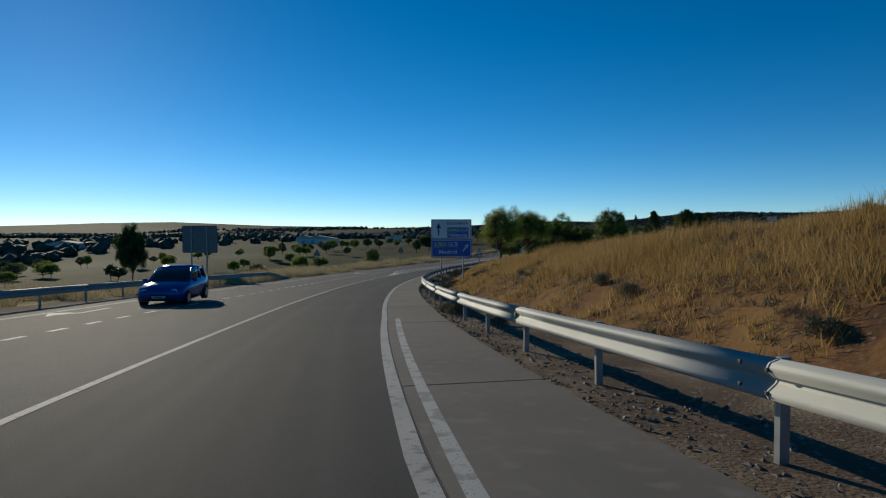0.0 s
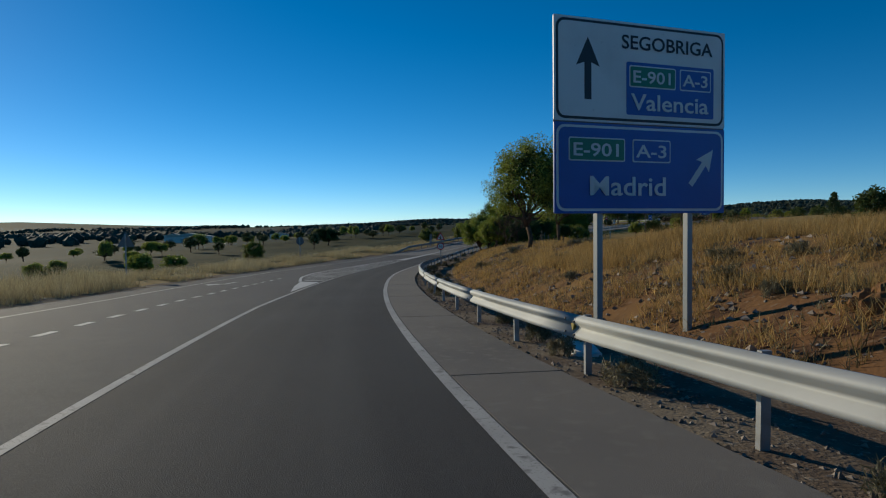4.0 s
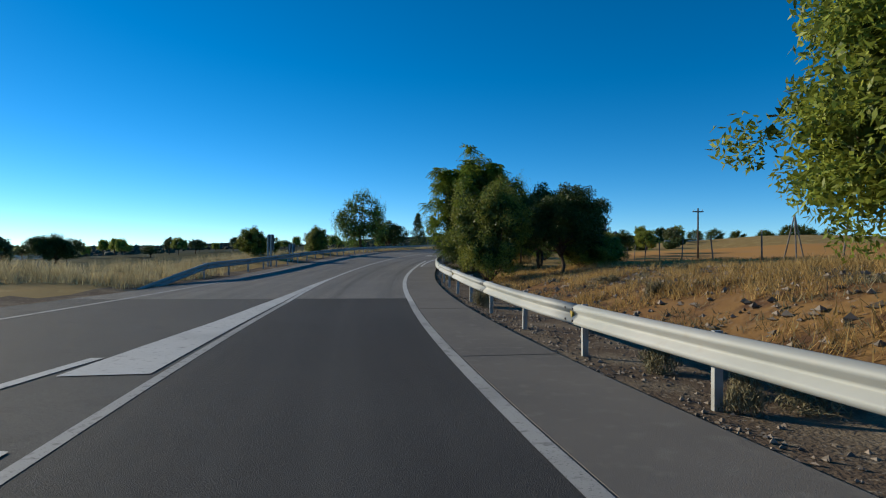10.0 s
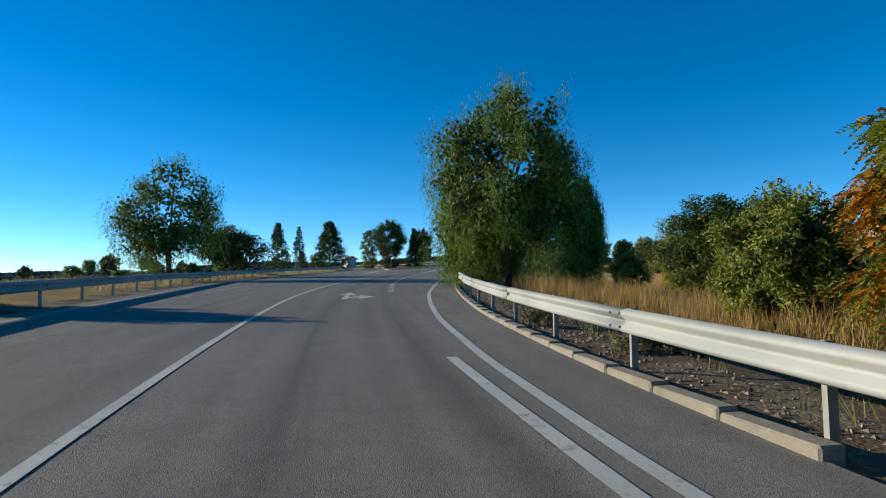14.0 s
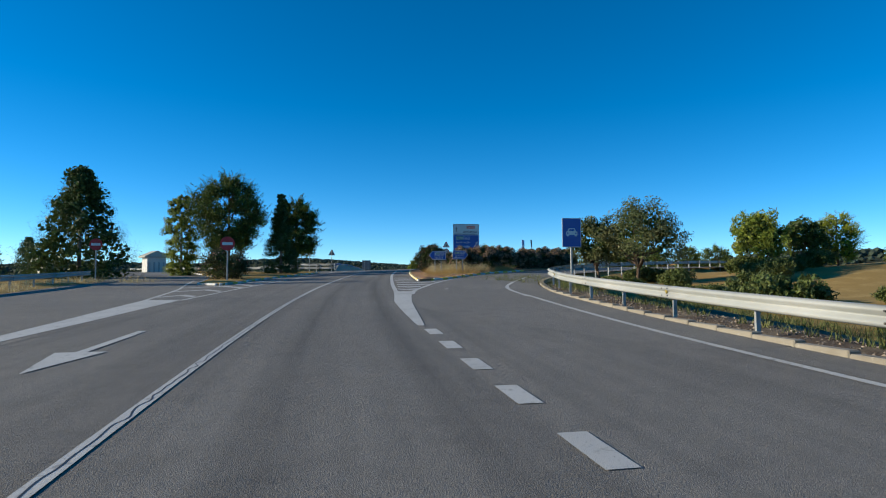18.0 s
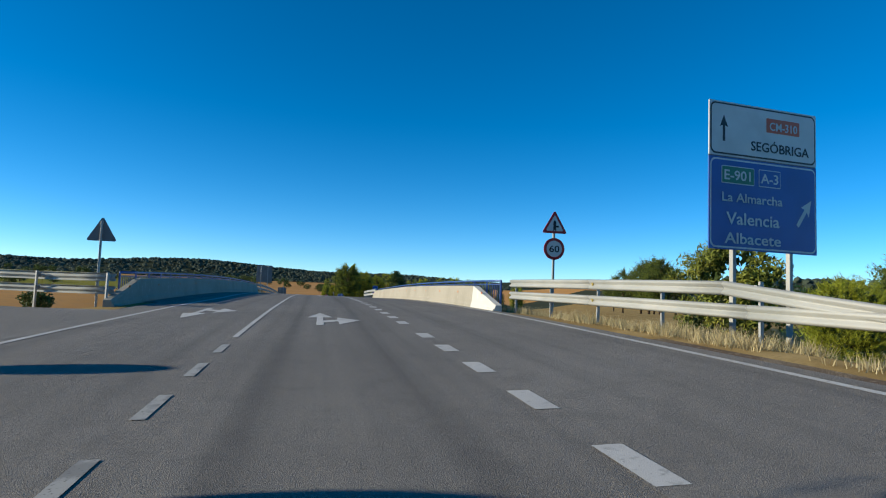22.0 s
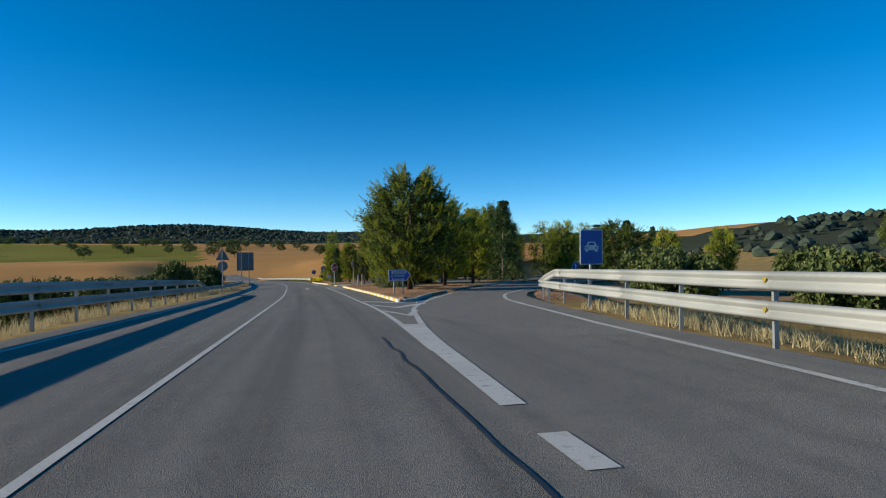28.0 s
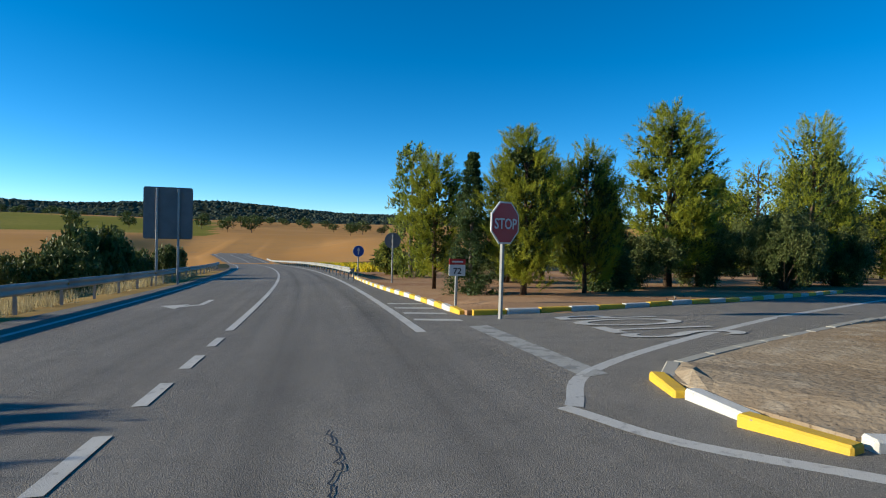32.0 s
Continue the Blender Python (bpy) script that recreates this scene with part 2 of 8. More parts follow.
def worn_tracks(m, centre, dark):
    """Wheel tracks and long streaks, on meshes that carry their station and offset."""
    n, l = m.node_tree.nodes, m.node_tree.links
    p = n["Principled BSDF"]
    src = p.inputs["Base Color"].links[0].from_socket
    att = n.new("ShaderNodeAttribute")
    att.attribute_name = "lane"
    sep = n.new("ShaderNodeSeparateXYZ")
    l.new(att.outputs["Vector"], sep.inputs[0])

    def op(kind, a, b=None):
        q = n.new("ShaderNodeMath")
        q.operation = kind
        for k, v in enumerate((a, b)):
            if v is None:
                continue
            if isinstance(v, (int, float)):
                q.inputs[k].default_value = v
            else:
                l.new(v, q.inputs[k])
        return q.outputs[0]

    stretch = n.new("ShaderNodeMapping")
    stretch.inputs["Scale"].default_value = (0.05, 2.4, 1)
    l.new(att.outputs["Vector"], stretch.inputs[0])
    tex = n.new("ShaderNodeTexNoise")
    tex.inputs["Scale"].default_value, tex.inputs["Detail"].default_value = 1.0, 5
    l.new(stretch.outputs[0], tex.inputs["Vector"])
    off = op("ABSOLUTE", op("SUBTRACT", op("ABSOLUTE", op("SUBTRACT", sep.outputs[1], centre)), 0.78))
    tyre = op("MAXIMUM", op("SUBTRACT", 1.0, op("DIVIDE", off, 0.42)), 0.0)
    streak = op("MULTIPLY", op("MAXIMUM", op("SUBTRACT", tex.outputs[0], 0.42), 0.0), 2.2)
    total = op("MINIMUM", op("ADD", op("MULTIPLY", op("MULTIPLY", tyre, tyre), 0.75), streak), 1.0)
    has = op("GREATER_THAN", sep.outputs[2], 0.5)
    mix = n.new("ShaderNodeMix")
    mix.data_type = "RGBA"
    l.new(op("MULTIPLY", op("MULTIPLY", total, 0.42), has), mix.inputs[0])
    l.new(src, mix.inputs[6])
    mix.inputs[7].default_value = (*dark, 1)
    l.new(mix.outputs[2], p.inputs["Base Color"])


worn_tracks(M["asphalt"], 0.3, (0.045, 0.044, 0.044))
worn_tracks(M["asphalt_dark"], -0.8, (0.085, 0.083, 0.078))


# ---- building helpers ----
def mesh_of(name, verts, faces, mats=(), which=None, smooth=False):
    me = bpy.data.meshes.new(name)
    me.from_pydata([tuple(map(float, v)) for v in verts] if not isinstance(verts, np.ndarray) else verts.tolist(), [], faces if not isinstance(faces, np.ndarray) else faces.tolist())
    for m in mats:
        me.materials.append(m)
    if which is not None:
        me.polygons.foreach_set("material_index", np.asarray(which, dtype=np.int32))
    if smooth:
        me.polygons.foreach_set("use_smooth", np.ones(len(me.polygons), dtype=bool))
    me.update()
    return me


def part(name, data, material, parent, label=""):
    """One mesh object under a thing or a part, from a bmesh or a mesh."""
    if isinstance(data, bmesh.types.BMesh):
        me = bpy.data.meshes.new(name)
        data.to_mesh(me)
        data.free()
        me.materials.append(material)
        data = me
    elif material is not None and not data.materials:
        data.materials.append(material)
    ob = new(name, data)
    ob.parent = parent
    if label:
        ob["label"] = label
    return ob


def thing(name, label, category, group="", kind="", m=None):
    ob = new(name)
    ob.empty_display_size = 0.3
    if m is not None:
        ob.matrix_basis = m
    return tagged(ob, label, category, group, kind)


def lump(name, data, material, label, category, group="", kind="", m=None):
    ob = part(name, data, material, None)
    if m is not None:
        ob.matrix_basis = m
    return tagged(ob, label, category, group, kind)


def box(bm, x0, x1, y0, y1, z0, z1, m=None, bevel=0.0):
    vs = [bm.verts.new((x, y, z)) for x in (x0, x1) for y in (y0, y1) for z in (z0, z1)]
    if m is not None:
        for v in vs:
            v.co = m @ v.co
    fs = [bm.faces.new([vs[i] for i in f]) for f in ((0, 1, 3, 2), (4, 6, 7, 5), (0, 4, 5, 1), (2, 3, 7, 6), (0, 2, 6, 4), (1, 5, 7, 3))]
    if bevel:
        bmesh.ops.bevel(bm, geom=list({e for f in fs for e in f.edges}), offset=bevel, segments=1, affect="EDGES")
    return bm


def boxed(*args, m=None, bevel=0.0):
    return box(bmesh.new(), *args, m=m, bevel=bevel)


def tube(points, radii, sides=7, cap=True):
    """Verts and faces of a tapered tube along points."""
    pts = [Vector(p) for p in points]
    verts, faces = [], []
    for i, p in enumerate(pts):
        way = (pts[min(i + 1, len(pts) - 1)] - pts[max(i - 1, 0)]).normalized()
        q = way.to_track_quat("Z", "X")
        for k in range(sides):
            ang = 2 * math.pi * k / sides
            verts.append(p + q @ Vector((math.cos(ang) * radii[i], math.sin(ang) * radii[i], 0)))
    for i in range(len(pts) - 1):
        for k in range(sides):
            n = (k + 1) % sides
            faces.append((i * sides + k, i * sides + n, (i + 1) * sides + n, (i + 1) * sides + k))
    if cap:
        faces.append(tuple(range(sides))[::-1])
        faces.append(tuple((len(pts) - 1) * sides + k for k in range(sides)))
    return verts, faces


def tubes(name, runs, sides=7):
    verts, faces = [], []
    for points, radii in runs:
        v, f = tube(points, radii, sides)
        faces += [tuple(i + len(verts) for i in q) for q in f]
        verts += v
    return mesh_of(name, verts, faces, smooth=True)


# ---- the road's axis: every 15 m from 15 m before the start, with height and crossfall ----
AXIS = [(8.75, -12.18, 1.04), (-0.0, -0.0, -0.0), (-7.85, 12.78, -1.01), (-14.7, 26.12, -1.85), (-20.67, 39.88, -2.69), (-25.6, 54.04, -3.35), 
        (-29.42, 68.54, -3.86), (-31.89, 83.33, -4.3), (-32.99, 98.29, -4.42), (-32.78, 113.28, -4.27), (-31.23, 128.19, -3.92), (-28.59, 142.96, -3.47), 
        (-25.0, 157.52, -3.04), (-20.48, 171.82, -2.66), (-15.12, 185.83, -2.26), (-9.01, 199.52, -1.78), (-2.15, 212.86, -1.21), (5.33, 225.86, -0.62), 
        (13.06, 238.72, -0.05), (20.93, 251.49, 0.44), (28.86, 264.22, 0.73), (36.75, 276.98, 0.82), (44.75, 289.66, 0.72), (52.81, 302.32, 0.47), 
        (60.77, 315.03, 0.11), (68.6, 327.82, -0.42), (76.25, 340.73, -1.08), (83.71, 353.74, -1.74), (91.06, 366.81, -2.39)]
BANK = [-0.003, -0.003, 0.008, -0.0, -0.01, 0.001, 0.013, 0.013, 0.005, 0.002, -0.006, -0.012, -0.01, -0.004, -0.001, 0.003, 0.012, 0.022, 0.031, 0.03, 
        0.016, 0.001, -0.01, -0.01, -0.002, 0.007, 0.013, 0.023, 0.026]


def spline(rows, n=15):
    a = np.array(rows, float).reshape(len(rows), -1)
    b = np.vstack([2 * a[0] - a[1], a, 2 * a[-1] - a[-2]])
    out = []
    for i in range(len(a) - 1):
        p0, p1, p2, p3 = b[i:i + 4]
        for k in range(n):
            u = k / n
            out.append(0.5 * (2 * p1 + (p2 - p0) * u + (2 * p0 - 5 * p1 + 4 * p2 - p3) * u * u + (3 * p1 - p0 - 3 * p2 + p3) * u ** 3))
    return np.array(out + [a[-1]])


LINE = spline(AXIS)
STA = np.concatenate([[0], np.cumsum(np.hypot(*np.diff(LINE[:, :2], axis=0).T))]) - 15.0
# stations past the last island are counted from the island's tip, which lies a little further on
STA = np.interp(STA, (-15, 372, 376.6, 382, 392.5, 396.3, 401.2, 403.5, 503.5), (-15, 372, 376, 381, 391, 394.8, 398, 400, 500))
TAN = np.gradient(LINE[:, :2], axis=0)
TAN /= np.linalg.norm(TAN, axis=1)[:, None]
BANKS = spline(BANK)[:, 0]
S0, S1 = STA[0], STA[-1]


def plan(s, d):
    """World x, y, road height of station s and offset d to the right (arrays)."""
    s, d = np.broadcast_arrays(np.asarray(s, float), np.asarray(d, float))
    c = np.clip(s, S0, S1)
    x, y, z = (np.interp(c, STA, LINE[:, k]) for k in range(3))
    tx, ty = np.interp(c, STA, TAN[:, 0]), np.interp(c, STA, TAN[:, 1])
    over = s - c
    x, y = x + tx * over, y + ty * over
    z = z + np.where(over > 0, -0.042 * np.minimum(over, 110), 0.05 * np.maximum(over, -120) * -1)
    d = d - 0.0009 * np.clip(over, 0, 150) ** 2
    near = np.clip(d, -60, 60)
    x, y = x + ty * near + (d - near), y - tx * near
    return x, y, z + np.interp(c, STA, BANKS) * np.clip(d, -9, 9)


def at(s, d, h=0.0):
    x, y, z = plan(s, d)
    return Vector((float(x), float(y), float(z) + h))


def heading(s):
    """Degrees by which the road's way ahead is turned to the left of +y."""
    c = min(max(s, S0), S1)
    return math.degrees(math.atan2(-np.interp(c, STA, TAN[:, 0]), np.interp(c, STA, TAN[:, 1])))


def stand(s, d, h=0.0, turn=0.0):
    """Pose upright at a place on the road's plan; local +y looks along the road, +x to its right."""
    p = at(s, d, h)
    return pose(p.x, p.y, p.z, 0, 0, heading(s) + turn)


def table(*rows):
    xs, ys = zip(*rows)
    return lambda s: np.interp(s, xs, ys)


def band(s0, s1, left, right, h=0.0, step=1.0, cols=1, thick=0.0):
    """A strip of road surface between two offsets (numbers or functions of s)."""
    n = max(2, int(math.ceil((s1 - s0) / step)) + 1)
    ss = np.linspace(s0, s1, n)
    dl = np.asarray(left(ss) if callable(left) else np.full(n, left), float)
    dr = np.asarray(right(ss) if callable(right) else np.full(n, right), float)
    t = np.linspace(0, 1, cols + 1)
    dd = dl[:, None] * (1 - t) + dr[:, None] * t
    x, y, z = plan(ss[:, None], dd)
    v = np.stack([x, y, z + h], -1).reshape(-1, 3)
    i = np.arange(n - 1)[:, None] * (cols + 1) + np.arange(cols)
    f = np.stack([i, i + 1, i + cols + 2, i + cols + 1], -1).reshape(-1, 4)
    if thick:
        k = len(v)
        v = np.vstack([v, v - [0, 0, thick]])
        lo = f[:, ::-1] + k
        rim = list(range(0, n * (cols + 1), cols + 1))
        side = [(a, b, b + k, a + k) for a, b in zip(rim[1:], rim[:-1])]
        rim = list(range(cols, n * (cols + 1), cols + 1))
        side += [(a, b, b + k, a + k) for a, b in zip(rim[:-1], rim[1:])]
        ends = [(j, j + 1, j + 1 + k, j + k) for j in range(cols)]
        last = (n - 1) * (cols + 1)
        ends += [(last + j + 1, last + j, last + j + k, last + j + 1 + k) for j in range(cols)]
        return v, f.tolist() + lo.tolist() + side + ends
    return v, f.tolist()


def lane_mesh(name, s0, s1, left, right, h, step, cols, material, thick=0.0):
    """A band that carries its station and offset for the wear of its surface."""
    v, f = band(s0, s1, left, right, h, step, cols, thick)
    me = mesh_of(name, v, f, [material], smooth=not thick)
    n = max(2, int(math.ceil((s1 - s0) / step)) + 1)
    ss = np.linspace(s0, s1, n)
    dl = np.asarray(left(ss) if callable(left) else np.full(n, left), float)
    dr = np.asarray(right(ss) if callable(right) else np.full(n, right), float)
    t = np.linspace(0, 1, cols + 1)
    dd = dl[:, None] * (1 - t) + dr[:, None] * t
    a = np.stack([np.broadcast_to(ss[:, None], dd.shape), dd, np.ones_like(dd)], -1).reshape(-1, 3)
    if thick:
        a = np.vstack([a, a])
    me.attributes.new("lane", "FLOAT_VECTOR", "POINT").data.foreach_set("vector", a.reshape(-1))
    return me


def patch(pairs, h=0.0, n=6, thick=0.0):
    """A surface between two lists of (s, d) corners: pairs of left and right."""
    a = spline([(*l, *r) for l, r in pairs], n)
    t = np.linspace(0, 1, 5)
    s = a[:, 0:1] * (1 - t) + a[:, 2:3] * t
    d = a[:, 1:2] * (1 - t) + a[:, 3:4] * t
    x, y, z = plan(s, d)
    v = np.stack([x, y, z + h], -1).reshape(-1, 3)
    i = np.arange(len(a) - 1)[:, None] * 5 + np.arange(4)
    return v, np.stack([i, i + 1, i + 6, i + 5], -1).reshape(-1, 4).tolist()


# ---- offsets of the road's lines ----
LEFT_LINE = table((-30, -2.9), (6, -2.85), (20, -2.52), (30, -2.26), (55, -2.4), (72, -2.05), (95, -1.9), (112, -1.62), (135, -1.8), (160, -2.05), (200, -1.7), (220, -1.58), (250, -1.36), (280, -1.5), (310, -1.52), (345, -1.82), (375, -1.48), (440, -1.5))
RIGHT_LINE = table((-30, 0.4), (4, 0.58), (16, 1.05), (30, 1.22), (75, 1.22), (95, 1.32), (112, 1.6), (135, 1.58), (146, 1.42))
OUTER_LINE = table((136, 1.88), (142, 1.8), (146, 1.84), (151.5, 2.08), (156, 2.42), (162, 2.92), (172, 3.9), (183, 4.6), (195, 5.2), (208, 5.75), (218, 6.35))
BRIDGE_LINE = table((262, 6.1), (270, 5.95), (280, 6.0), (295, 5.75), (320, 5.6), (346, 5.5), (354, 6.1), (362, 7.1))
RIGHT_LATE = table((366, 1.95), (395, 2.0), (404, 1.75), (440, 1.8))
LEFT_EDGE = table((-30, -12), (10, -10.8), (22, -9.8), (34, -8.9), (45, -8.1), (60, -8.3), (84, -9.3), (91, -8.9), (98, -7.7), (105, -6.8), (113, -6.1), (122, -5.6), (135, -5.75), (150, -6.6), (160, -7.3), (170, -8.6), (190, -9.8), (208, -10.2))
LEFT_EDGE_2 = table((262, -5.2), (290, -4.6), (312, -5.1), (345, -5.3), (380, -5.0), (440, -5.3))
PAVED_L = table((-30, -13.2), (20, -11.6), (36, -10.2), (50, -9.6), (62, -10.0), (90, -10.8), (103, -9.6), (110, -8.1), (116, -7.1), (125, -6.5), (140, -6.9), (159, -7.9), (167, -8.9), (176, -10.2), (188, -11.9), (200, -12.2), (232, -12.6), (262, -8.2), (276, -6.0), (440, -6.3))
PAVED_R = table((-30, 2.4), (4, 2.35), (20, 2.65), (70, 2.55), (95, 2.75), (130, 2.95), (142, 2.95), (157, 3.75), (172, 5.0), (195, 6.3), (208, 6.9), (218, 7.6), (228, 7.2), (240, 3.35), (257, 3.4), (262, 6.6), (270, 6.45), (340, 6.3), (354, 6.9), (362, 8.0), (368, 3.6), (405, 3.2), (440, 3.0))


def lift(a, b, v):
    t = np.clip((v - a) / (b - a), 0, 1)
    return t * t * (3 - 2 * t)


def bell(x, y, cx, cy, rx, ry, h):
    return h * np.exp(-(((x - cx) / rx) ** 2 + ((y - cy) / ry) ** 2))


def far_land(x, y):
    """Height of the open country, in metres."""
    q = (x - 86) * 0.26 + (y - 357) * 0.966
    p = (x - 86) * 0.966 - (y - 357) * 0.26
    z = -5 - 22 * lift(120, 520, -x) * lift(330, 150, y) - 4 * lift(40, 200, -x)
    z = z + lift(380, 760, q) * 15 + lift(950, 1500, q) * (7 + 37 * lift(-1400, -500, p)) * (0.8 + 0.2 * np.sin(p / 260.0 + 1.1) + 0.14 * np.sin(p / 90.0))
    z = z + bell(x, y, 400, 400, 130, 200, 17) + bell(x, y, 170, 90, 140, 160, 8) + bell(x, y, 560, 150, 260, 200, 10) + bell(p, q, -60, 450, 170, 130, 9)
    west = lift(1500, 3000, -x)
    z = z + west * (34 + 9 * np.sin(y / 330.0) + 6 * np.sin(y / 140.0 + 2)) + lift(2000, 3400, x) * 45
    z = z + 1.5 * np.sin(x / 83.0) * np.sin(y / 71.0)
    return z


# heights beside the road: station, then heights at 1, 2.4, 4.6, 7.5, 12, 25, 45 m from the paved edge
RIGHT_SIDE = ((-30, -.1, -.15, 1.1, 2.2, 2.5, 2.6, 2.8), (20, -.1, -.15, 1.0, 2.1, 2.4, 2.5, 2.6), (46, -.1, -.2, .8, 1.75, 2.0, 2.1, 2.2), (70, -.1, -.15, .95, 1.65, 1.8, 1.9, 2.2), (90, -.1, -.1, 1.15, 1.7, 1.8, 1.9, 2.2),
              (104, -.1, -.05, .75, 1.15, 1.25, 1.4, 1.8), (122, -.08, -.1, .2, .6, .9, 1.3, 1.8), (146, -.05, -.1, -.1, -.1, .1, .6, 1.2), (175, .02, -.05, -.3, -.4, -.5, -.4, .3), (205, .02, -.1, -.5, -.7, -.7, .2, 1.6), (232, .02, 0, -.3, -.5, -.4, .8, 2.2), (262, 0, -.1, -.5, -.8, -1.2, -1.4, -1), (285, -.1, -.4, -1, -1.8, -2.4, -3, -3), (330, -.1, -.4, -1, -1.8, -2.4, -2.6, -2), (350, -.1, -.4, -.9, -1.3, -1.5, -1.4, -.8), (372, 0, 0, .05, .05, .0, -.3, -.6), (440, .05, .05, .05, .05, .0, -.2, -.8))
LEFT_SIDE = ((-30, 0, .05, .05, -.1, -.7, -2.6, -5.4), (60, 0, .05, .05, -.1, -.8, -3.0, -6), (104, 0, .1, .2, .1, -.5, -2.6, -5.6), (140, 0, .1, .25, .2, .1, -1, -3), (200, 0, .05, .2, .2, .2, -.6, -2.4), (250, 0, 0, 0, 0, 0, -.2, -1), (275, -.05, -.2, -.6, -1, -1.6, -2.4, -3), (340, -.1, -.4, -1, -1.6, -2.2, -3.2, -4.5), (400, -.05, -.3, -.8, -1.3, -1.9, -3.2, -5), (440, -.05, -.2, -.6, -1, -1.6, -3, -5))
AWAY = np.array([0, 1, 2.4, 4.6, 7.5, 12, 25, 45])


def side(rows, s, e):
    rows = np.array(rows, float)
    h = np.stack([np.interp(s, rows[:, 0], rows[:, k]) for k in range(1, rows.shape[1])], -1)
    h = np.concatenate([np.full(h.shape[:-1] + (1,), -0.04), h], -1)
    i = np.clip(np.searchsorted(AWAY, e) - 1, 0, len(AWAY) - 2)
    t = np.clip((e - AWAY[i]) / (AWAY[i + 1] - AWAY[i]), 0, 1)
    t = t * t * (3 - 2 * t) * 0.5 + t * 0.5
    return np.take_along_axis(h, i[..., None], -1)[..., 0] * (1 - t) + np.take_along_axis(h, (i + 1)[..., None], -1)[..., 0] * t


# ramps and side roads, as pairs of their left and right border
RAMPS = dict(
    slip_road_right=[((206, 5.0), (206, 6.8)), ((214, 2.2), (214, 7.3)), ((221, 2.4), (221, 7.9)), ((228, 4.0), (228, 9.4)), ((234, 5.9), (234, 12.0)), ((240, 8.8), (240, 15.0)), ((247, 13.4), (246, 20)), ((256, 20), (254, 28)), ((266, 30), (263, 39)), ((280, 48), (276, 58))],
    slip_road_join=[((255.5, 2), (262.5, 2)), ((256, 4), (262.6, 7.0)), ((255, 8.2), (262.4, 10.5)), ((255.2, 12), (264, 17)), ((258.5, 18.5), (269, 27)), ((268, 29), (276, 36))],
    slip_road_left=[((200, -11.8), (206, -5)), ((212, -12.2), (220, -5.2)), ((224, -14), (232, -8)), ((240, -18.0), (243, -11.3)), ((250, -22), (251, -14)), ((266, -32), (268, -22)), ((288, -48), (292, -36))],
    slip_road_back=[((266, -6), (278, -4)), ((268, -9.5), (279, -7)), ((270, -14), (281, -12)), ((275, -24), (287, -23)), ((287, -45), (300, -45))],
    slip_road_far=[((352, 4.2), (352, 6.6)), ((358.5, 2.9), (358.5, 7.4)), ((364, 3.4), (364, 8.6)), ((369.5, 5.6), (368, 9.8)), ((374.5, 8.0), (373, 12.4)), ((384, 14), (382, 19.4)), ((395, 22.4), (392, 29)), ((412, 38), (408, 46))],
    side_road=[((393.2, 2.4), (407.6, 2.4)), ((394.8, 6), (407.6, 6)), ((397, 12), (409, 11)), ((400, 21), (414, 20)), ((409, 38), (424, 36)), ((418, 56), (434, 54))],
)
ISLANDS = dict(
    left=[(231.2, -7.2), (234, -7.1), (238, -7.25), (248, -7.0), (262, -6.5), (266.5, -8.2), (269, -14), (273.5, -23), (268, -21.6), (251, -13.7), (243, -11.4), (233.6, -9.2)],
    right=[(231.3, 3.45), (240, 3.3), (248, 3.3), (255.6, 3.5), (254.8, 7.6), (254.8, 12.2), (258, 18.4), (257.6, 20.6), (247, 12.9), (240, 8.3), (234, 5.4), (231.8, 4.1)],
    pines=[(365.0, 3.35), (375, 3.45), (386, 3.4), (393.6, 3.4), (394.9, 6), (396.6, 12), (399.4, 21), (395, 21.8), (384, 13.6), (374.4, 7.6), (369.3, 5.2), (365.8, 4.0)],
    splitter=[(399.8, 3.4), (398.9, 3.36), (398.1, 3.5), (397.8, 5.4), (397.5, 7.4), (398.7, 11.7), (401.5, 16.5), (404.6, 13.0), (402.4, 7.6), (400.6, 4.1)],
    corner=[(406.9, 3.2), (407.3, 6.2), (409, 11.2), (414, 20.2), (424, 36.4), (440, 50), (446, 24), (438, 8), (431, 3.0), (420, 2.75), (412, 3.0)],
)


def inside(poly, s, d):
    hit = np.zeros(np.shape(s), bool)
    for (s0, d0), (s1, d1) in zip(poly, poly[1:] + poly[:1]):
        cut = ((d0 > d) != (d1 > d)) & (s < (s1 - s0) * (d - d0) / ((d1 - d0) or 1e-9) + s0)
        hit ^= cut
    return hit


RAMP_POLYS = {k: [l for l, r in v] + [r for l, r in v][::-1] for k, v in RAMPS.items()}


